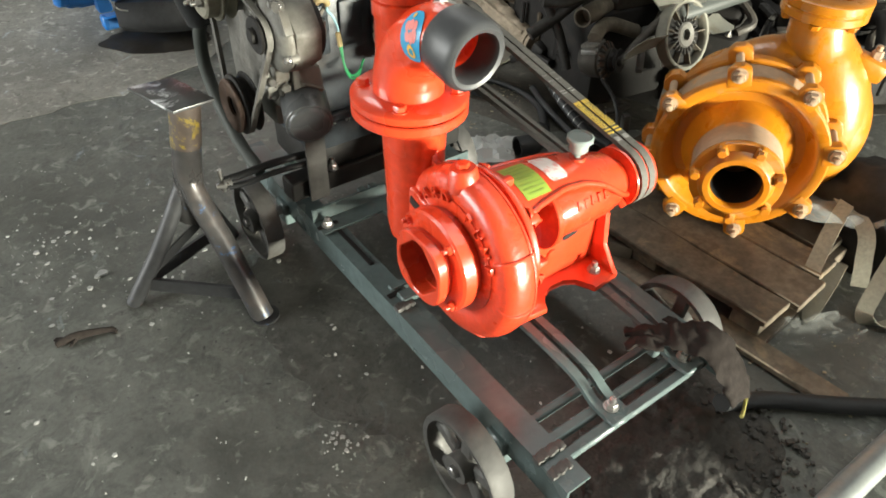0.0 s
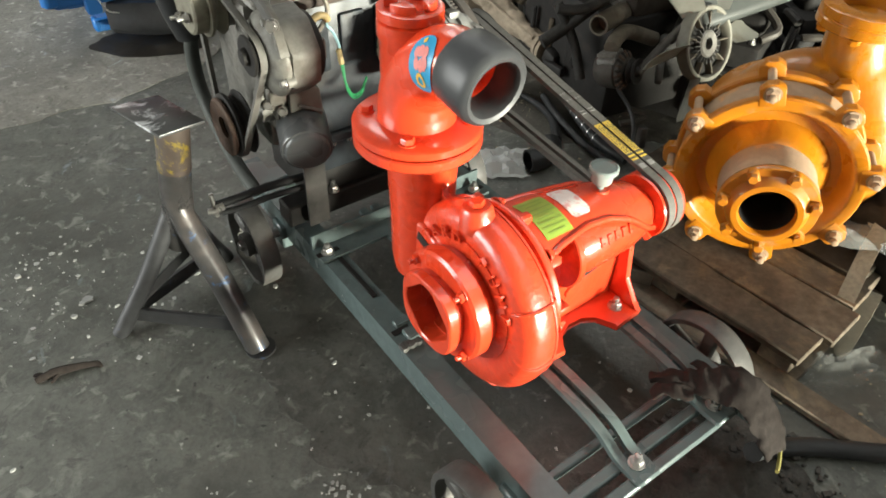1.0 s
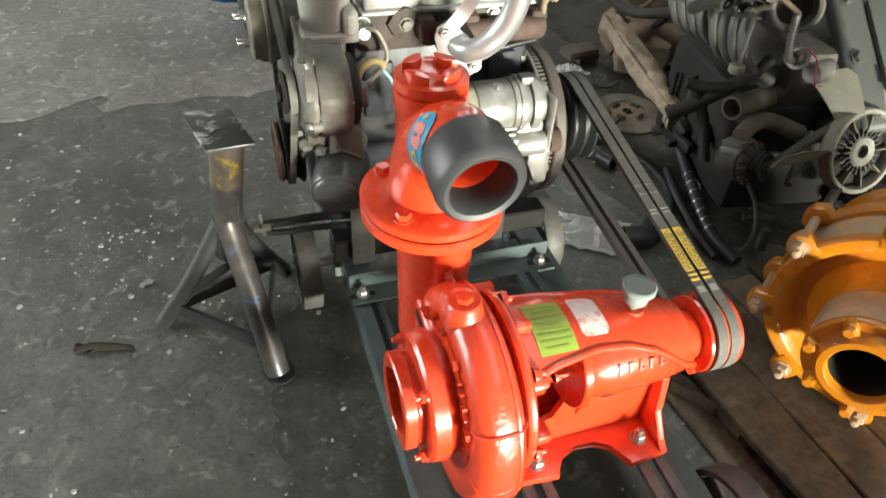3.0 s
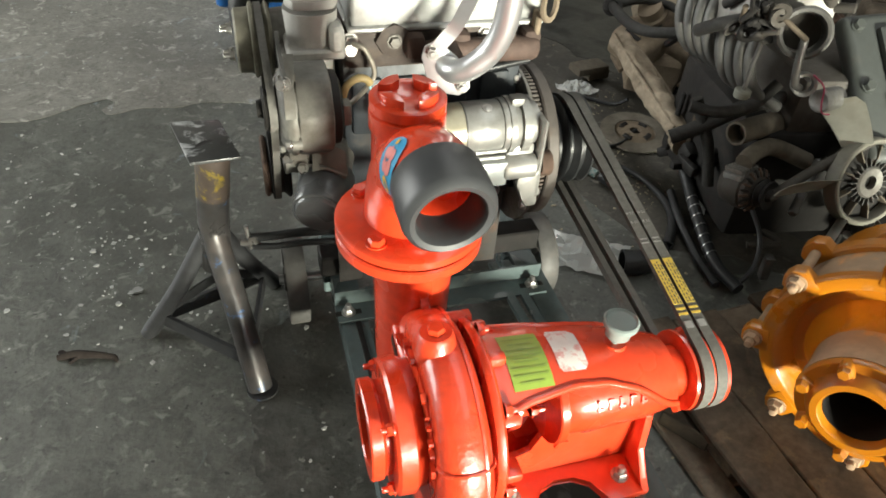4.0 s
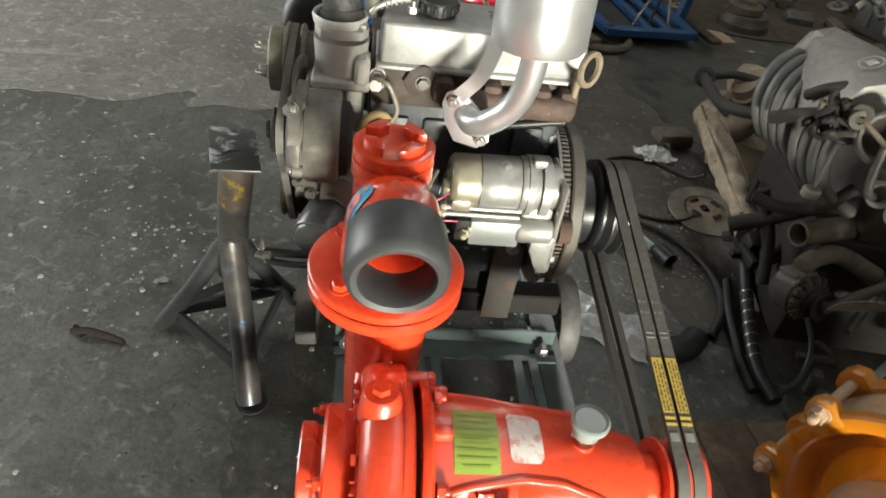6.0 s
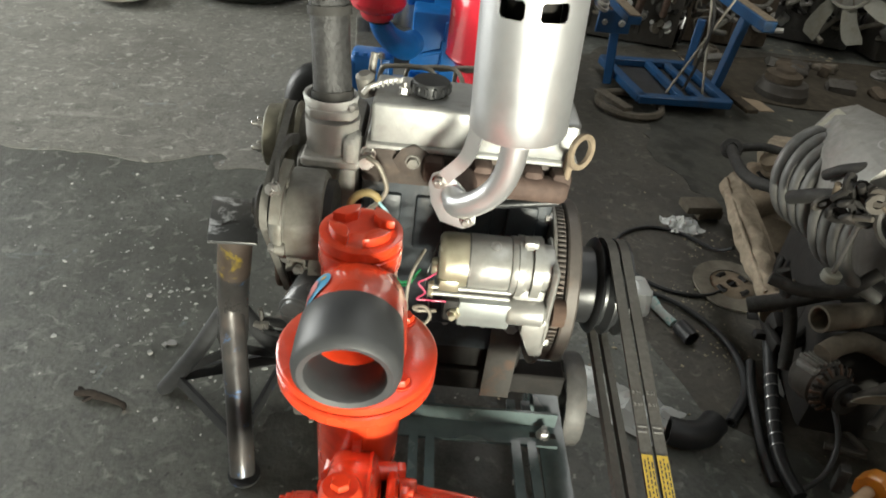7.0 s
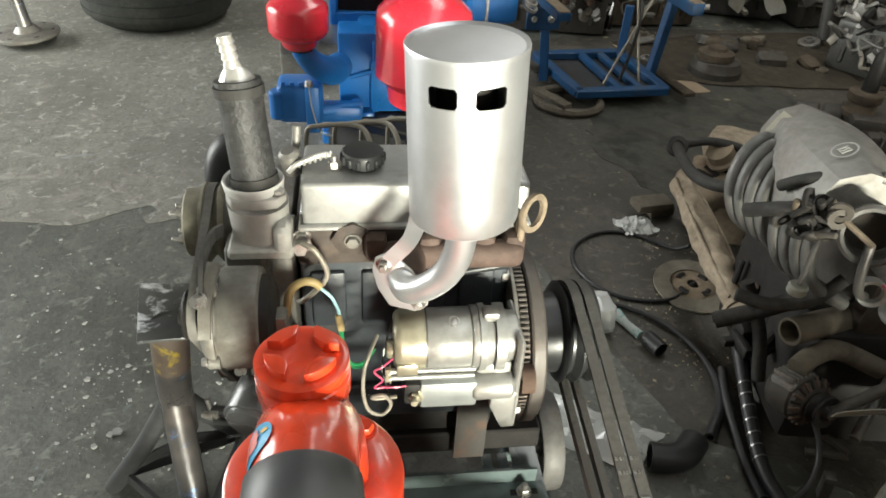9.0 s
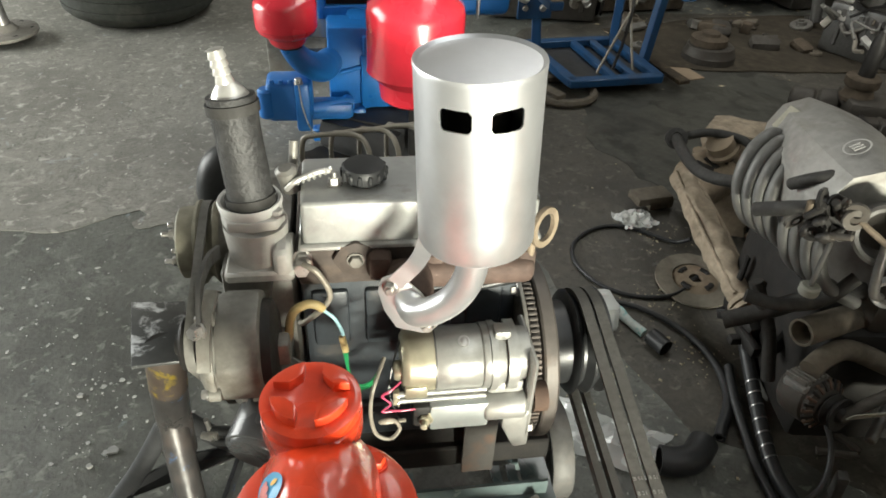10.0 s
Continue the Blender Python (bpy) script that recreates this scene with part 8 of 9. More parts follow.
cup_ = part("air_cleaner", lathe(B(), [(0.0, 0.472), (0.044, 0.472), (0.056, 0.484), (0.060, 0.500), (0.082, 0.512), (0.088, 0.520), (0.089, 0.527), (0.093, 0.530), (0.094, 0.595), (0.090, 0.606), (0.082, 0.614), (0.078, 0.616), (0.034, 0.640), (0.008, 0.646), (0.0, 0.646)], cupm, 44), M_REDTANK, bset, "glossy red air cleaner bowl")
part("wing_nut", bolt(B(), (0.447, 2.55, 0.644), (0, 0, 1), 0.016, 0.014), M_DARK, cup_)
bm = B()
sweep(bm, [(0.450, 2.555, 0.485), (0.456, 2.558, 0.455), (0.486, 2.590, 0.405), (0.522, 2.640, 0.365), (0.545, 2.690, 0.345), (0.565, 2.750, 0.340)], [0.030, 0.034, 0.040, 0.046, 0.050, 0.046], 24, 6)
part("inlet_elbow", bm, M_BLUE, bset)
part("elbow_clamp", lathe(B(), [(0.033, -0.007), (0.038, -0.007), (0.038, 0.007), (0.033, 0.007)], T(0.451, 2.556, 0.470), 26, closed=True), M_DARK, bset)
part("side_pipe", sweep(B(), [(0.470, 2.66, 0.205), (0.56, 2.685, 0.205), (0.64, 2.70, 0.21)], 0.022, 16, 5), M_BLUE, bset)
part("face_rib", box(B(), (0.020, 0.022, 0.26), (0.690, 2.742, 0.30), 0.006, 2), M_BLUE, bset)
part("filler_neck", lathe(B(), [(0.0, 0.0), (0.020, 0.0), (0.020, 0.03), (0.026, 0.032), (0.026, 0.046), (0.0, 0.048)], along((0.735, 2.735, 0.36), (0, -0.9, 0.3)), 20), M_DARK, bset)
for k in range(4):
    part("case_stud", bolt(B(), (0.378 + 0.03 * k, 2.600, 0.325), (0, 0, 1), 0.014, 0.012), M_BLUE, bset)
bm = B()
box(bm, (0.15, 0.12, 0.14), (0.43, 2.66, 0.255), 0.02, 3)
box(bm, (0.05, 0.05, 0.17), (0.475, 2.60, 0.245), 0.012, 2)
box(bm, (0.24, 0.08, 0.06), (0.52, 2.70, 0.19), 0.015, 2)
rod(bm, (0.355, 2.62, 0.30), (0.355, 2.62, 0.20), 0.028, 18, bevel=0.006)
part("gear_case", bm, M_BLUE, bset)
part("case_bolt", bolt(B(), (0.465, 2.585, 0.330), (0, 0, 1), 0.022, 0.018), M_BOLT, bset)
bm = B()
box(bm, (0.50, 0.05, 0.05), T(0.74, 2.80, 0.045), 0.006)
box(bm, (0.05, 0.60, 0.05), T(0.66, 2.98, 0.045), 0.006)
part("base_frame", bm, M_BLUE, bset)
# black sump under the set, and the oil that has dripped from it
bm = lump(B(), (0.34, 0.42, 0.13), T(0.74, 2.76, 0.100) @ Matrix.Rotation(radians(-28), 4, "Z"), 0.05, 2)
box(bm, (0.30, 0.34, 0.03), T(0.76, 2.78, 0.155) @ Matrix.Rotation(radians(-28), 4, "Z"), 0.008, 2)
sump = part("oil_sump", bm, M_STANDD, bset, "black greasy oil sump")
part("drain_plug", bolt(B(), (0.675, 2.60, 0.072), (-0.4, -0.9, 0), 0.020, 0.014), M_BOLT, sump)
poly = []
for k in range(48):
    a = 2 * math.pi * k / 48
    r = 1 + 0.16 * noise.noise(Vector((math.cos(a) * 2, math.sin(a) * 2, 12))) + 0.05 * noise.noise(Vector((math.cos(a) * 8, math.sin(a) * 8, 4)))
    u_, v_ = 0.20 * r * math.cos(a), 0.115 * r * math.sin(a)
    poly.append((0.63 + u_ * 0.86 + v_ * 0.5, 2.635 - u_ * 0.5 + v_ * 0.86))
M_DRIP = material("brown_oil_film", (0.022, 0.019, 0.015), 0.45, var=0.4, scale=30, bump=0.15, dirt=((0.045, 0.04, 0.033), 0.4, 9, 0.8), spec=0.25)
solo("oil_puddle", prism(B(), poly, 0.0012, T(0, 0, 0.0028)), M_DRIP, (0.63, 2.63, 0), "brown film of dripped oil under the blue set", "oil stain", kind="stuff")
tank = part("red_tank", lathe(B(), [(0.0, 0.30), (0.100, 0.30), (0.112, 0.31), (0.118, 0.365), (0.149, 0.392), (0.155, 0.400), (0.153, 0.408), (0.152, 0.575), (0.146, 0.602), (0.105, 0.640), (0.045, 0.660), (0.0, 0.662)], T(0.836, 2.53, 0.0), 52), M_REDTANK, bset, "glossy red expansion tank")
part("tank_valve", lathe(B(), [(0.0, 0.0), (0.022, 0.0), (0.022, 0.012), (0.010, 0.016), (0.010, 0.035), (0.0, 0.036)], T(0.845, 2.52, 0.662), 20), M_BRONZE, tank, "brass valve")
part("tank_stem", rod(B(), (0.845, 2.52, 0.10), (0.845, 2.52, 0.302), 0.030, 18), M_DARK, bset)
part("drip_wire", sweep(B(), [(0.465, 2.58, 0.33), (0.475, 2.55, 0.26), (0.50, 2.53, 0.19), (0.54, 2.56, 0.16)], 0.0025, 6), M_HOOK, bset)
part("lever", sweep(B(), [(0.72, 2.74, 0.33), (0.70, 2.70, 0.36), (0.735, 2.66, 0.385)], 0.008, 8), M_DARK, bset)
# silver cylinders behind
for x, y, r, h in ((0.36, 3.55, 0.06, 0.75), (0.52, 3.60, 0.075, 0.85)):
    solo("exhaust_pipe", lathe(B(), [(r * 0.8, 0.0), (r, 0.0), (r, h), (r * 0.8, h)], T(x, y, 0.02), 28, closed=True), M_ALU, (x, y, 0.02), "tall silver sprayed steel pipe", "pipe", "silver pipes")
bm = B()
box(bm, (0.26, 0.20, 0.14), (0.42, 3.50, 0.08), 0.02, 2)
box(bm, (0.06, 0.10, 0.20), (0.32, 3.46, 0.11), 0.012, 2)
solo("grey_casting", bm, M_ALUDUST, (0.42, 3.5, 0), "grey painted machine casting", "casting")

# blue trestle stand
tre = thing("blue_stand", (1.85, 3.5, 0.0), "blue painted angle-iron engine stand", "stand")
def bar(p, q, w=0.05, h=0.05):
    p, q = Vector(p), Vector(q)
    m = along((p + q) / 2, q - p)
    return box(B(), (w, h, (q - p).length), m, 0.004)
G = 0.060
for nm, p, q, w, h in (("front_rail", (1.58, 3.184, G), (2.02, 3.226, G), 0.05, 0.035), ("back_rail", (1.50, 3.66, G), (1.97, 3.706, G), 0.05, 0.035),
                       ("side_rail", (1.60, 3.18, G), (1.51, 3.66, G), 0.05, 0.035), ("side_rail", (2.01, 3.22, G), (1.95, 3.70, G), 0.05, 0.035),
                       ("inner_rail", (1.80, 3.20, G), (1.74, 3.68, G), 0.035, 0.030), ("inner_rail", (1.895, 3.21, G), (1.84, 3.69, G), 0.035, 0.030)):
    part(nm, bar(p, q, w, h), M_BLUED, tre)
for p, q in (((2.02, 3.44, G), (2.06, 3.45, 0.41)), ((1.50, 3.44, G - 0.04), (1.465, 3.45, 0.40)), ((1.95, 3.68, G), (1.96, 3.70, 0.30))):
    part("post", bar(p, q, 0.042, 0.042), M_BLUED, tre)
part("top_beam", bar((2.02, 3.80, 0.425), (2.08, 3.24, 0.415), 0.06, 0.05), M_BLUED, tre)
part("top_beam", bar((1.40, 3.62, 0.425), (1.455, 3.10, 0.415), 0.06, 0.035), M_BLUED, tre)
part("dusty_top", bar((2.02, 3.80, 0.4535), (2.08, 3.24, 0.4435), 0.05, 0.004), M_DUSTY, tre, "dust lying on the beam")
part("dusty_top", bar((1.40, 3.62, 0.446), (1.455, 3.10, 0.436), 0.05, 0.004), M_DUSTY, tre, "dust lying on the beam")
part("tray", box(B(), (0.42, 0.46, 0.004), T(1.765, 3.44, 0.040) @ Matrix.Rotation(radians(8), 4, "Z"), 0.001), M_STANDD, tre)
part("gusset", box(B(), (0.16, 0.012, 0.10), T(1.455, 3.415, 0.315) @ Matrix.Rotation(0.1, 4, "Z"), 0.004), M_BLUED, tre)
for x in (1.40, 1.48):
    part("gusset_bolt", bolt(B(), (x + 0.01, 3.408, 0.315), (0, -1, 0), 0.024, 0.012), M_BOLT, tre)
part("cross_plank", box(B(), (0.05, 0.22, 0.02), T(1.47, 3.17, 0.045) @ Matrix.Rotation(radians(28), 4, "Z"), 0.003), M_HEAPTAN, tre)
part("cross_plank", box(B(), (0.06, 0.26, 0.02), T(2.10, 3.33, 0.045) @ Matrix.Rotation(radians(12), 4, "Z"), 0.003), M_WOOD, tre)
for q in (((1.74, 3.29, 0.06), (2.02, 3.42, 0.60)), ((1.92, 3.32, 0.06), (1.88, 3.49, 0.50))):
    solo("thin_rod", rod(B(), q[0], q[1], 0.006, 10), M_PIPE, q[0], "thin steel rod leaning on the stand", "rod", "rods")
solo("hanging_hose", sweep(B(), [(1.72, 3.62, 0.62), (1.82, 3.47, 0.56), (1.88, 3.37, 0.40), (1.86, 3.33, 0.22), (1.82, 3.31, 0.07)], 0.007, 10, 6), M_RUBMAT, (1.82, 3.31, 0.0), "dusty hose hanging through the stand", "hose")
solo("old_tyre", lathe(B(), [(0.125, 0.010), (0.140, 0.0), (0.155, 0.008), (0.160, 0.020), (0.152, 0.034), (0.138, 0.038), (0.125, 0.028)], T(1.56, 3.20, 0.0), 44, closed=True), M_HEAPTAN, (1.57, 3.21, 0), "small dusty tyre under the stand", "tyre")
# brake drum stack
drum = thing("brake_drum", (2.42, 3.58, 0.0), "rusty brake drum with a hub stacked on it", "brake drum")
part("drum_body", lathe(B(), [(0.0, 0.0), (0.120, 0.0), (0.128, 0.01), (0.128, 0.04), (0.120, 0.05), (0.112, 0.08), (0.0, 0.085)], T(2.42, 3.58, 0.0), 40), M_HEAPALU, drum)
part("hub", lathe(B(), [(0.0, 0.08), (0.085, 0.08), (0.09, 0.085), (0.088, 0.115), (0.05, 0.125), (0.045, 0.14), (0.0, 0.14)], T(2.41, 3.59, 0.0), 32), M_HEAPDUST, drum)
# machine with an upright spindle at the right
sp = thing("gearbox", (2.60, 2.62, 0.0), "dark greasy gearbox with an upright spindle", "gearbox")
bm = B()
box(bm, (0.36, 0.26, 0.16), T(2.68, 2.58, 0.10) @ Matrix.Rotation(radians(-20), 4, "Z"), 0.02, 2)
box(bm, (0.22, 0.20, 0.05), T(2.60, 2.63, 0.195) @ Matrix.Rotation(radians(-20), 4, "Z"), 0.012, 2)
part("case", bm, M_HEAPALU, sp)
for k in range(6):
    part("case_rib", box(B(), (0.022, 0.30, 0.17), T(2.53 + 0.06 * k, 2.63 - 0.022 * k, 0.10) @ Matrix.Rotation(radians(-20), 4, "Z"), 0.005), M_HEAPALU if k % 2 else M_DARK, sp)
part("neck", lathe(B(), [(0.0, 0.20), (0.060, 0.20), (0.063, 0.215), (0.054, 0.225), (0.050, 0.250), (0.058, 0.255), (0.062, 0.262), (0.062, 0.288), (0.055, 0.294), (0.0, 0.296)], T(2.54, 2.66, 0.0), 30), M_HEAPDUST, sp)
part("boot", lathe(B(), [(0.0, 0.29), (0.030, 0.29), (0.028, 0.34), (0.026, 0.42), (0.012, 0.46), (0.0, 0.46)], T(2.545, 2.66, 0.0), 22), M_DARK, sp, "black tapered boot")
part("spindle", rod(B(), (2.545, 2.658, 0.42), (2.552, 2.655, 0.60), 0.009, 14, bevel=0.002), M_STEEL, sp, "bright steel spindle")
part("side_drum", rod(B(), (2.56, 2.75, 0.14), (2.49, 2.80, 0.13), 0.056, 26, bevel=0.012), M_HEAPALU, sp)
part("side_drum", lathe(B(), [(0.0, 0.0), (0.040, 0.0), (0.050, 0.010), (0.050, 0.085), (0.042, 0.094), (0.030, 0.094), (0.030, 0.080), (0.0, 0.080)], along((2.485, 2.805, 0.13), (-0.80, 0.52, -0.06)), 28), M_HEAPALU, sp)
for p_, q_, r_ in (((2.66, 2.47, 0.20), (2.60, 2.43, 0.24), 0.020), ((2.74, 2.44, 0.19), (2.82, 2.40, 0.20), 0.024), ((2.62, 2.46, 0.12), (2.60, 2.40, 0.05), 0.018), ((2.70, 2.43, 0.10), (2.84, 2.39, 0.08), 0.012)):
    part("fitting", rod(B(), p_, q_, r_, 16, bevel=0.004), M_DARK, sp)
for k in range(5):
    part("case_bolt", bolt(B(), (2.52 + 0.065 * k, 2.57 - 0.024 * k, 0.205 if k < 3 else 0.18), (0, 0, 1), 0.018, 0.012), M_BOLT, sp)
# rows of salvaged engines at the back
for n, (x, y, a, s) in enumerate(((1.75, 4.35, 80, 1.0), (2.30, 4.50, 95, 1.05), (2.95, 4.75, 70, 1.1), (3.55, 4.55, 100, 1.0), (4.15, 4.40, 60, 1.05), (3.35, 3.55, 30, 0.9), (3.95, 3.60, 75, 0.9), (1.35, 4.70, 60, 1.0), (2.6, 5.35, 90, 1.15), (3.4, 5.45, 85, 1.1), (4.2, 5.3, 95, 1.1), (1.8, 5.2, 100, 1.1), (3.3, 2.0, 10, 0.9), (2.95, 1.35, 70, 0.9))):
    pal = ((M_HEAPALU, M_PALECAST, M_ALUDUST, M_RUST), (M_HEAPDUST, M_HEAPTAN, M_PALECAST, M_DARK), (M_HEAPGREY, M_ALUDUST, M_PALECAST, M_HEAPTAN))[n % 3]
    hulk("stored_engine", T(x, y, 0.0) @ Matrix.Rotation(radians(a), 4, "Z") @ Matrix.Scale(s, 4), 40 + n, "grimy salvaged engine stored on the floor", (0.36, 0.58, 0.50), pal, "engines stored at the back", 60, (M_PLENUM, M_PIPE, M_ALUDUST, M_THERM, M_HEAPTAN, M_HOOK, M_PALECAST, M_RUBMAT, M_DARK))
blade_fan("engine_fan", (2.97, 4.30, 0.425), (-0.35, -0.90, 0.15), 0.130, 0.33, 8, 14, "cream plastic engine fan on a stored engine", M_FAN, M_ALUDUST, -32, 0.06)
solo("propeller_shaft", rod(B(), (3.262, 4.02, 0.04), (3.20, 4.16, 0.85), 0.032, 22, bevel=0.006), M_HEAPGREY, (3.26, 4.02, 0.0), "long grey propeller shaft leaning on engines", "shaft")
# trodden earth spilled over the concrete at the back
rnd = random.Random(91)
poly = []
for k in range(60):
    a = 2 * math.pi * k / 60
    r = 1 + 0.22 * noise.noise(Vector((math.cos(a) * 2, math.sin(a) * 2, 3))) + 0.07 * noise.noise(Vector((math.cos(a) * 9, math.sin(a) * 9, 5)))
    poly.append((3.0 + 1.05 * r * math.cos(a), 3.80 + 0.42 * r * math.sin(a)))
M_EARTH = material("trodden_brown_earth", (0.058, 0.050, 0.038), 0.95, var=0.4, scale=22, bump=0.6, dirt=((0.030, 0.027, 0.021), 0.5, 4, 0.95), second=((0.10, 0.085, 0.062), 0.36, 5), spec=0.1)
solo("earth_spill", prism(B(), poly, 0.006, T(0, 0, 0.004)), M_EARTH, (3.0, 3.75, 0), "brown trodden earth over the concrete", "earth", kind="stuff")

# floor darker between stand and heap: old oil, plus shade put into the colour
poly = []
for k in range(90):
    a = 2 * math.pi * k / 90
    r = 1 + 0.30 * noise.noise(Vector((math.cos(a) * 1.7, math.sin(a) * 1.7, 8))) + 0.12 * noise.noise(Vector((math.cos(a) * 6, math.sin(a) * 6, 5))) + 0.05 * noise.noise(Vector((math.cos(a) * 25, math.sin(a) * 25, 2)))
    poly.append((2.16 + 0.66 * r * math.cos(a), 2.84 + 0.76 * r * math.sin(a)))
M_OILSHADE = material("oily_shaded_concrete", (0.060, 0.060, 0.052), 0.42, var=0.4, scale=30, bump=0.35, dirt=((0.085, 0.082, 0.070), 0.35, 5, 0.7), second=((0.028, 0.028, 0.024), 0.45, 7), spec=0.3)
solo("oil_stain", prism(B(), poly, 0.0015, T(0, 0, 0.0012)), M_OILSHADE, (2.0, 2.8, 0), "oil-soaked patch of concrete, darkened for the shade there too", "oil stain", kind="stuff")
# loose iron odds and ends lying at the foot of the stored engines
rnd = random.Random(17)
for k in range(22):
    x_, y_ = rnd.uniform(2.1, 3.5), rnd.uniform(3.55, 4.1)
    if math.hypot(x_ - 2.42, y_ - 3.58) < 0.2 or (x_ > 3.05 and y_ < 3.9):
        continue
    s_ = rnd.uniform(0.03, 0.075)
    m_ = T(x_, y_, 0.008 + s_ * 0.28) @ Euler((rnd.uniform(-0.3, 0.3), rnd.uniform(-0.3, 0.3), rnd.random() * 6)).to_matrix().to_4x4()
    mt_ = (M_HEAPDUST, M_HEAPTAN, M_HEAPALU, M_ALUDUST)[k % 4]
    if k % 3 == 0:
        solo("rusty_bracket", box(box(B(), (s_ * 2, s_ * 0.7, s_ * 0.3), m_, 0.004), (s_ * 0.5, s_ * 0.7, s_ * 0.8), m_ @ T(s_ * 0.8, 0, s_ * 0.3), 0.004), mt_, (x_, y_, 0), "small rusty bracket lying in the earth", "scrap iron", "scrap on the floor")
    elif k % 3 == 1:
        solo("gear_wheel", lathe(B(), [(s_ * 0.3, -s_ * 0.25), (s_ * 0.9, -s_ * 0.25), (s_, -s_ * 0.18), (s_, s_ * 0.18), (s_ * 0.9, s_ * 0.25), (s_ * 0.5, s_ * 0.2), (s_ * 0.45, s_ * 0.5), (s_ * 0.3, s_ * 0.5)], m_, 22, closed=True), mt_, (x_, y_, 0), "small grimy iron wheel lying in the earth", "scrap iron", "scrap on the floor")
    else:
        solo("scrap_lump", lump(B(), (s_ * 2.2, s_ * 1.4, s_ * 0.9), m_, 0.25, k), mt_, (x_, y_, 0), "crusted lump of scrap iron in the earth", "scrap iron", "scrap on the floor")

# ---- small things on the floor near the cart ----
M_CARD = material("dusty_cardboard", (0.28, 0.215, 0.145), 0.9, var=0.25, scale=20, bump=0.2, dirt=((0.12, 0.095, 0.07), 0.4, 6, 0.9))
M_FILM = bpy.data.materials.new("clear_crinkled_film")
M_FILM.use_nodes = True
_b = M_FILM.node_tree.nodes["Principled BSDF"]
_b.inputs["Base Color"].default_value = (0.40, 0.41, 0.39, 1)
_b.inputs["Roughness"].default_value = 0.12
_b.inputs["Alpha"].default_value = 0.38
_b.inputs["Specular IOR Level"].default_value = 0.6


M_FILMW = M_FILM.copy()
M_FILMW.name = "milky_crinkled_film"
M_FILMW.node_tree.nodes["Principled BSDF"].inputs["Base Color"].default_value = (0.66, 0.68, 0.66, 1)
M_FILMT = M_FILM.copy()
M_FILMT.name = "thin_clear_film"
M_FILMT.node_tree.nodes["Principled BSDF"].inputs["Alpha"].default_value = 0.10
M_FILMW.node_tree.nodes["Principled BSDF"].inputs["Alpha"].default_value = 0.7


def film(name, c, size, h, seed, label, turn=0.0, mt_=M_FILM):
    """A crumpled sheet of clear film."""
    bm = B()
    n = 16
    rnd = random.Random(seed)
    grid = []
    for i in range(n + 1):
        row = []
        for j in range(n + 1):
            u, v = i / n - 0.5, j / n - 0.5
            q = Vector((u * 7, v * 7, seed * 3.1))
            z = h * (0.55 + 0.9 * noise.noise(q) + 0.5 * noise.noise(q * 2.7)) * (1 - 1.2 * max(abs(u), abs(v)))
            e = 1 + 0.25 * noise.noise(Vector((u * 3, v * 3, seed)))
            row.append(bm.verts.new((u * size[0] * e, v * size[1] * e, max(0.002, z))))
        grid.append(row)
    for i in range(n):
        for j in range(n):
            bm.faces.new((grid[i][j], grid[i + 1][j], grid[i + 1][j + 1], grid[i][j + 1]))
    m = T(*c) @ Matrix.Rotation(radians(turn), 4, "Z")
    bm.transform(m)
    return solo(name, bm, mt_, c, label, "litter", "scraps of film", angle=20)


film("plastic_bag", (1.145, 1.352, 0.0), (0.24, 0.13), 0.055, 1, "crumpled clear plastic bag on the floor", -32, M_FILMW)
solo("plastic_bag", lump(B(), (0.105, 0.095, 0.10), T(1.235, 1.725, 0.044), 0.20, 12, 4), M_FILMW, (1.235, 1.725, 0), "balled-up milky plastic bag on the floor", "litter", "scraps of film", angle=20)
film("plastic_bag", (1.53, 2.20, 0.0), (0.12, 0.10), 0.04, 3, "crumpled milky plastic bag on the floor", 10, M_FILMW)
film("plastic_bag", (1.30, 0.345, 0.002), (0.20, 0.09), 0.06, 4, "crumpled clear plastic wrap beside the pallet", -28, M_FILMT)
film("plastic_bag", (1.34, 0.17, 0.0), (0.12, 0.10), 0.05, 6, "crumpled clear plastic wrap beside the pallet", 0, M_FILMT)
film("plastic_sheet", (1.68, 0.46, 0.12), (0.30, 0.36), 0.10, 5, "dusty clear plastic sheet over a bundle", 30)
# bundle under the sheet
solo("dirty_sack", lump(B(), (0.26, 0.34, 0.22), T(1.70, 0.42, 0.10), 0.25, 8, 4), M_DARK, (1.70, 0.42, 0), "dark dirty sacking beside the pallet", "sack")
# webbing straps
for pts in ([(1.62, 0.50, 0.17), (1.50, 0.47, 0.13), (1.38, 0.43, 0.05), (1.325, 0.41, 0.012), (1.335, 0.385, 0.010), (1.42, 0.40, 0.03), (1.50, 0.42, 0.06)],
            [(1.66, 0.38, 0.20), (1.56, 0.34, 0.15), (1.47, 0.32, 0.08), (1.43, 0.305, 0.02), (1.45, 0.27, 0.008), (1.50, 0.25, 0.008)],
            [(1.60, 0.52, 0.16), (1.55, 0.42, 0.14), (1.51, 0.38, 0.09), (1.50, 0.36, 0.03)]):
    solo("webbing_strap", strip(B(), pts, 0.036, 0.003, (0.4, -0.9, 0.2), 8), M_STRAP, pts[3], "dirty pale webbing strap looped on the floor", "strap", "webbing straps")
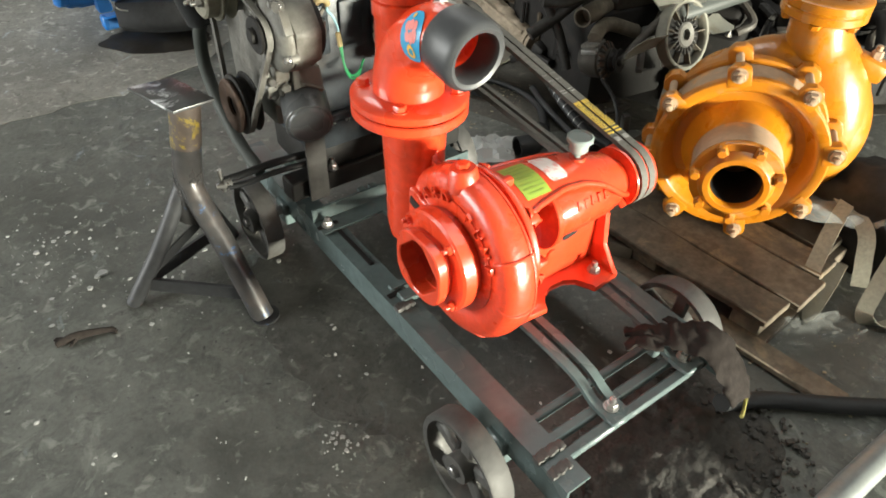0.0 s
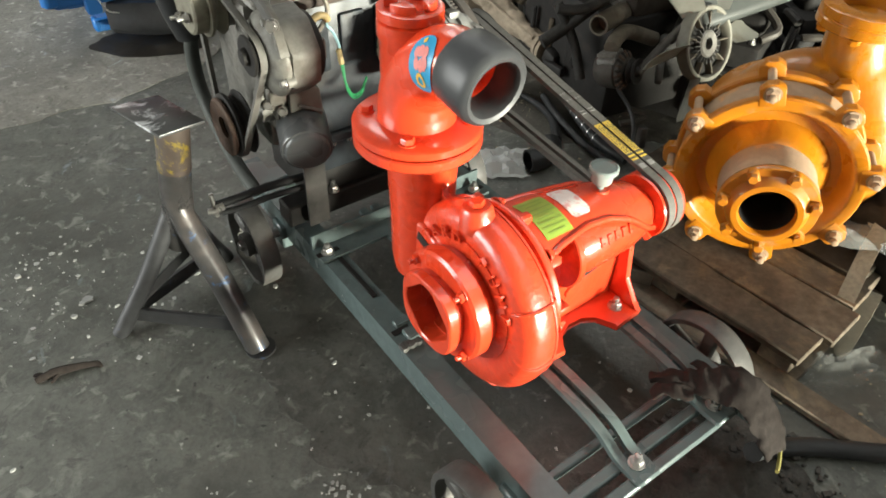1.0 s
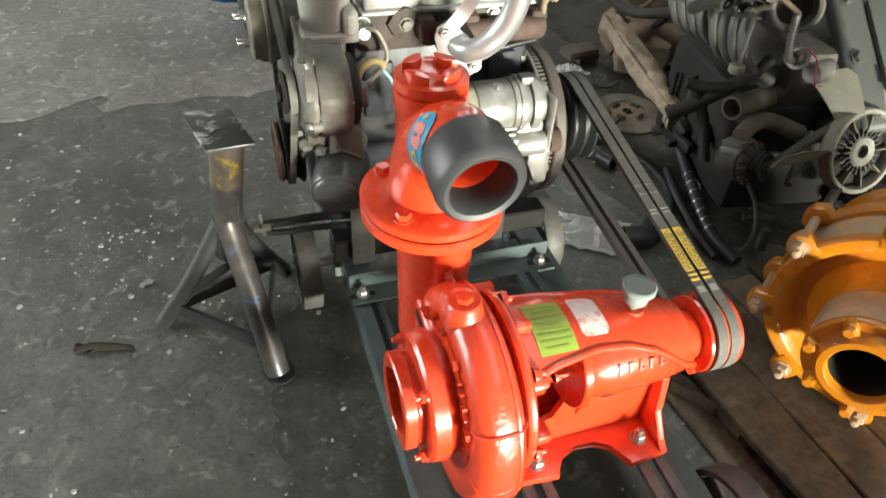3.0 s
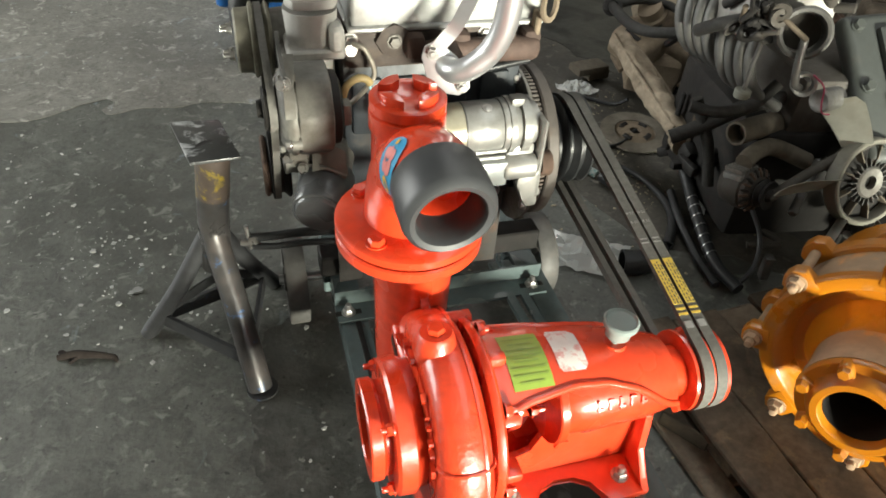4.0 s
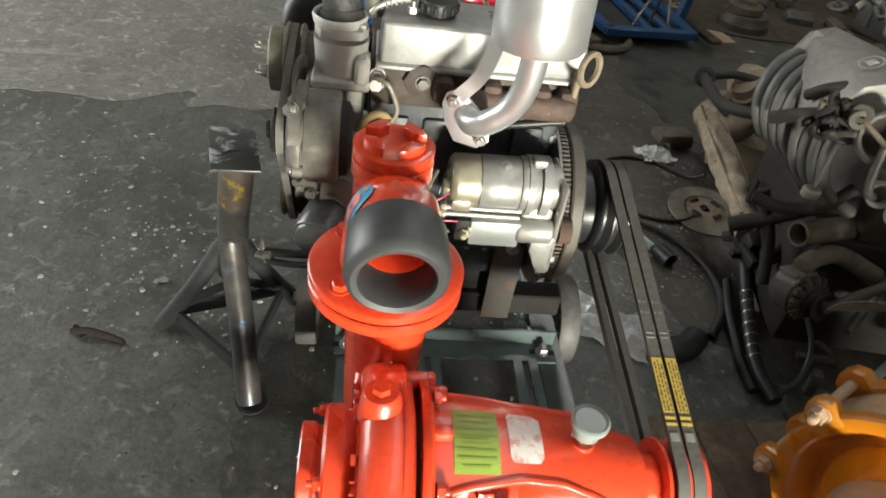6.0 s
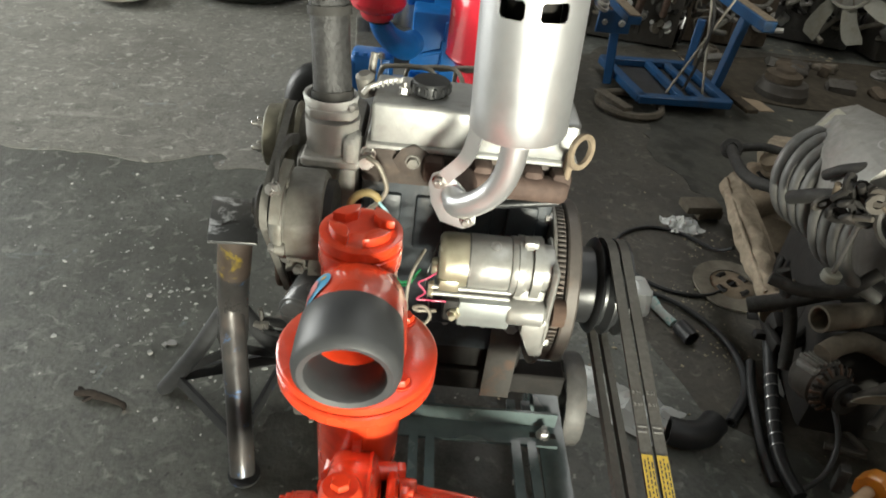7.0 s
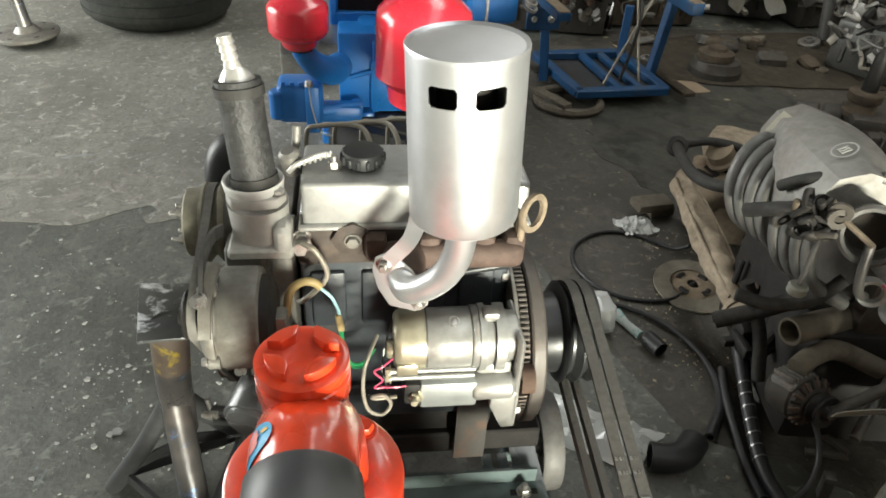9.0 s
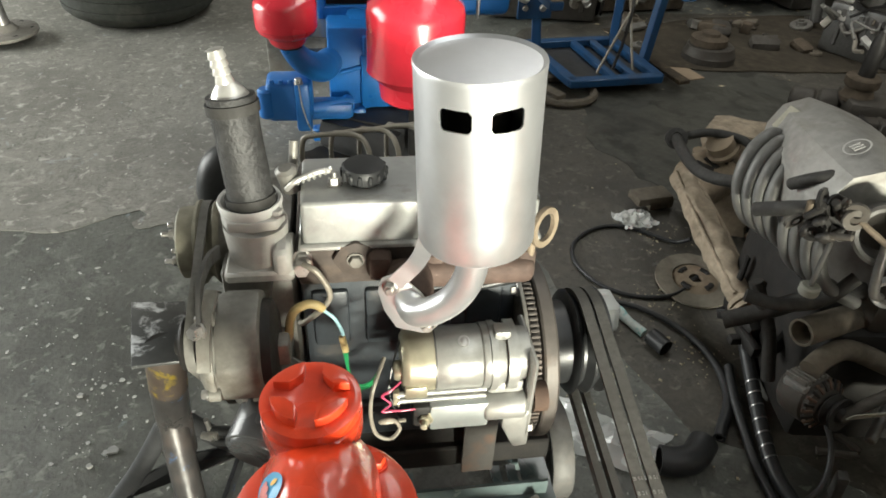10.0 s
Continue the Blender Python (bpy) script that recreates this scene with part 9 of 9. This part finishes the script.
# black cloth hung over the cart's end, and the hose that runs out under it
glove = thing("work_glove", (0.84, 0.40, 0.2), "black oily work glove with a yellow hem over the bars", "glove")
for nm, pts, r, fl in (("palm", [(0.918, 0.296, 0.118), (0.912, 0.335, 0.168), (0.900, 0.372, 0.206), (0.866, 0.412, 0.212), (0.832, 0.446, 0.208)], [0.036, 0.040, 0.040, 0.032, 0.019], 0.20),
                       ("finger", [(0.842, 0.436, 0.206), (0.812, 0.474, 0.206), (0.798, 0.490, 0.196)], [0.017, 0.015, 0.011], 0.5),
                       ("finger", [(0.825, 0.425, 0.206), (0.795, 0.455, 0.204), (0.778, 0.466, 0.190)], [0.017, 0.015, 0.011], 0.5),
                       ("thumb", [(0.862, 0.420, 0.202), (0.874, 0.445, 0.208), (0.880, 0.465, 0.203)], [0.016, 0.013, 0.009], 0.5)):
    bm = sweep(B(), pts, r, 18, 7, flat=fl, up=(0, 0, 1), hollow=0.9 if nm == "palm" else 0.0)
    for v in bm.verts:
        q = v.co * 55
        v.co += Vector((noise.noise(q), noise.noise(q + Vector((9, 0, 0))), noise.noise(q + Vector((0, 9, 0))))) * 0.009
    part(nm, bm, M_CLOTH, glove, angle=60)
M_HEM = material("yellow_hem", (0.26, 0.23, 0.06), 0.8, var=0.2, scale=120, bump=0.2)
part("hem", sweep(B(), [(0.880, 0.272, 0.122), (0.900, 0.278, 0.108), (0.925, 0.290, 0.104), (0.950, 0.305, 0.108), (0.966, 0.318, 0.120)], 0.0034, 8, 4), M_HEM, glove, "dirty yellow hem")
solo("black_hose", sweep(B(), [(0.93, 0.33, 0.06), (0.985, 0.325, 0.028), (1.06, 0.285, 0.018), (1.14, 0.215, 0.018), (1.22, 0.150, 0.018), (1.36, 0.045, 0.018), (1.55, -0.09, 0.018)], 0.0175, 16, 8), M_RUBBER, (1.06, 0.28, 0), "thick black hose running along the floor", "hose", "hoses on the floor")
solo("steel_pipe", sweep(B(), [(0.88, 0.092, 0.027), (1.00, 0.094, 0.027), (1.26, 0.092, 0.027)], 0.026, 26, 4, hollow=0.85), M_GALV, (1.0, 0.09, 0), "bright galvanised pipe lying on the floor", "pipe")
# cardboard strip and spilled earth at the back
solo("cardboard_strip", box(B(), (0.13, 0.72, 0.006), T(2.16, 3.68, 0.005) @ Matrix.Rotation(radians(12), 4, "Z"), 0.002), M_CARD, (2.16, 3.68, 0), "dusty tan cardboard strip on the floor", "cardboard")
solo("cardboard_strip", box(B(), (0.16, 0.60, 0.006), T(3.05, 3.62, 0.005) @ Matrix.Rotation(radians(50), 4, "Z"), 0.002), M_CARD, (3.05, 3.62, 0), "dusty tan cardboard strip on the floor", "cardboard")
# greasy rag scrap on the open floor
rag = B()
for pts, r in (([(-0.065, 1.262, 0.010), (-0.03, 1.258, 0.016), (0.0, 1.248, 0.018), (0.045, 1.235, 0.012)], [0.010, 0.016, 0.014, 0.010]),
               ([(0.04, 1.235, 0.012), (0.062, 1.225, 0.010), (0.070, 1.205, 0.006)], [0.010, 0.009, 0.005]),
               ([(-0.04, 1.262, 0.010), (-0.058, 1.285, 0.012), (-0.064, 1.295, 0.008)], [0.010, 0.008, 0.005]),
               ([(-0.02, 1.25, 0.012), (-0.036, 1.228, 0.008)], [0.010, 0.006]), ([(0.01, 1.248, 0.012), (0.022, 1.262, 0.008)], [0.010, 0.006])):
    sweep(rag, pts, r, 9, 5, flat=0.7)
mid = sum((v.co for v in rag.verts), Vector()) / len(rag.verts)
for v in rag.verts:
    v.co = Vector((mid.x + 0.85 * (v.co.x - mid.x), mid.y + 0.55 * (v.co.y - mid.y), v.co.z * 0.7))
solo("rag_scrap", rag, M_CLOTH, (0, 1.25, 0), "twisted black rag scrap on the floor", "rag")
# bent wire on the near floor
solo("bent_wire", sweep(B(), [(0.90, 0.345, 0.006), (0.845, 0.325, 0.010), (0.80, 0.27, 0.006), (0.79, 0.22, 0.004), (0.78, 0.17, 0.004)], 0.0028, 8, 5), M_RUST, (0.82, 0.3, 0), "bent rusty wire on the floor", "wire")
# heap of sand and grit under the cart's end
bm = B()
n = 46
grid = []
for i in range(n + 1):
    row = []
    for j in range(n + 1):
        u, v = i / n * 2 - 1, j / n * 2 - 1
        q = Vector((u * 5, v * 5, 0.5))
        f = max(0.0, 1 - math.hypot(u, v) - 0.28 * noise.noise(q * 0.7))
        z = 0.036 * f ** 0.7 + (0.010 * noise.noise(q * 2.2) + 0.007 * noise.noise(q * 6.1)) * min(1, 4 * f) - 0.002
        row.append(bm.verts.new((0.80 + 0.24 * u + 0.04 * v, 0.33 + 0.20 * v, z)))
    grid.append(row)
for i in range(n):
    for j in range(n):
        bm.faces.new((grid[i][j], grid[i + 1][j], grid[i + 1][j + 1], grid[i][j + 1]))
M_GRIT = material("dark_grit", (0.060, 0.056, 0.050), 0.95, var=0.5, scale=140, bump=0.8, dirt=((0.03, 0.028, 0.025), 0.4, 40, 0.95))
solo("grit_heap", bm, M_GRIT, (0.8, 0.33, 0), "low heap of dark grit on the floor", "grit", kind="stuff", angle=70)

rnd = random.Random(31)
bm = B()
for k in range(520):
    a, d = rnd.random() * 6.3, rnd.random() ** 0.6
    x, y = 0.82 + 0.26 * d * math.cos(a), 0.30 + 0.20 * d * math.sin(a)
    r = 0.002 + 0.006 * rnd.random() ** 2
    lump(bm, (r * 2.2, r * 1.7, r * 1.4), T(x, y, 0.004 + 0.022 * (1 - d)) @ Matrix.Rotation(rnd.random() * 6, 4, "Z"), 0.3, k, 1)
solo("grit_clods", bm, M_GRIT, (0.82, 0.30, 0), "dark clods and grit strewn under the cart's end", "grit", kind="stuff", angle=70)


def chips(name, count, area, sizes, mt_, label, seed, cluster=None):
    """Thin flakes strewn over the floor: one mesh of many."""
    rnd = random.Random(seed)
    vs, fs = [], []
    for _ in range(count):
        if cluster and rnd.random() < 0.6:
            cx, cy, s = rnd.choice(cluster)
            x, y = rnd.gauss(cx, s), rnd.gauss(cy, s)
        else:
            x, y = rnd.uniform(area[0], area[1]), rnd.uniform(area[2], area[3])
        r = sizes[0] + (sizes[1] - sizes[0]) * rnd.random() ** 3
        k = rnd.randint(4, 7)
        a0 = rnd.random() * 6.3
        ex = rnd.uniform(0.5, 1.0)
        b0 = len(vs)
        t = rnd.random() * 3
        z0 = 0.0026 if y > 2.34 and x < 0.9 else 0.0014 if x > 0.95 else 0.0006
        for lay, z in ((1.0, z0), (0.9, z0 + 0.0012 + 0.0014 * rnd.random())):
            for j in range(k):
                a = a0 + 2 * math.pi * j / k
                rr_ = r * (0.65 + 0.5 * ((j * 37 + b0) % 11) / 11) * lay
                px, py = rr_ * math.cos(a), rr_ * ex * math.sin(a)
                vs.append((x + px * math.cos(t) - py * math.sin(t), y + px * math.sin(t) + py * math.cos(t), z))
        fs.append(tuple(range(b0 + k, b0 + 2 * k)))
        for j in range(k):
            fs.append((b0 + j, b0 + (j + 1) % k, b0 + k + (j + 1) % k, b0 + k + j))
    me = bpy.data.meshes.new(name)
    me.from_pydata(vs, [], fs)
    me.materials.append(mt_)
    return tagged(new(name, me), label, "litter", kind="stuff")


chips("paint_chips", 420, (-0.6, 0.9, 0.5, 2.3), (0.0008, 0.0090), M_CHIP, "white paint flakes strewn over the dark floor", 3, [(0.04, 1.42, 0.10), (-0.06, 1.58, 0.10), (0.30, 1.30, 0.14), (0.02, 1.62, 0.06), (-0.15, 1.85, 0.12), (0.25, 1.55, 0.10)])
chips("paint_chips", 60, (0.0, 0.5, 0.6, 1.0), (0.002, 0.007), M_CHIP, "white paint flakes in a scuffed patch", 4, [(0.31, 0.71, 0.022)])
for k, (x, y, r) in enumerate(((0.088, 1.437, 0.011), (0.075, 1.43, 0.007), (0.05, 1.40, 0.006), (-0.02, 1.60, 0.007))):
    rnd = random.Random(k)
    poly = [(r * (0.7 + 0.5 * rnd.random()) * math.cos(a), r * (0.7 + 0.5 * rnd.random()) * math.sin(a)) for a in [2 * math.pi * j / 9 for j in range(9)]]
    solo("plaster_crumb", prism(B(), poly, 0.005, T(x, y, 0.0005)), M_CHIP, (x, y, 0), "white plaster crumb on the dark floor", "crumb", "plaster crumbs")
M_LEAF = material("wood_splinter", (0.33, 0.29, 0.20), 0.8, var=0.3, scale=60, bump=0.1)
chips("debris", 420, (1.0, 2.4, 0.1, 2.6), (0.0015, 0.007), M_LEAF, "wood splinters and crumbs on the floor", 5, [(1.42, 1.80, 0.05), (1.47, 1.60, 0.04), (1.20, 1.50, 0.12), (1.25, 0.30, 0.12), (1.58, 2.1, 0.05)])
chips("debris", 260, (1.3, 4.4, 3.2, 5.0), (0.004, 0.022), M_LEAF, "rubbish and splinters strewn at the back", 6, [(2.9, 4.2, 0.3), (3.6, 4.0, 0.3)])
chips("debris", 200, (-2.2, 1.2, 2.4, 5.0), (0.002, 0.008), M_CHIP, "crumbs on the pale screed", 8)
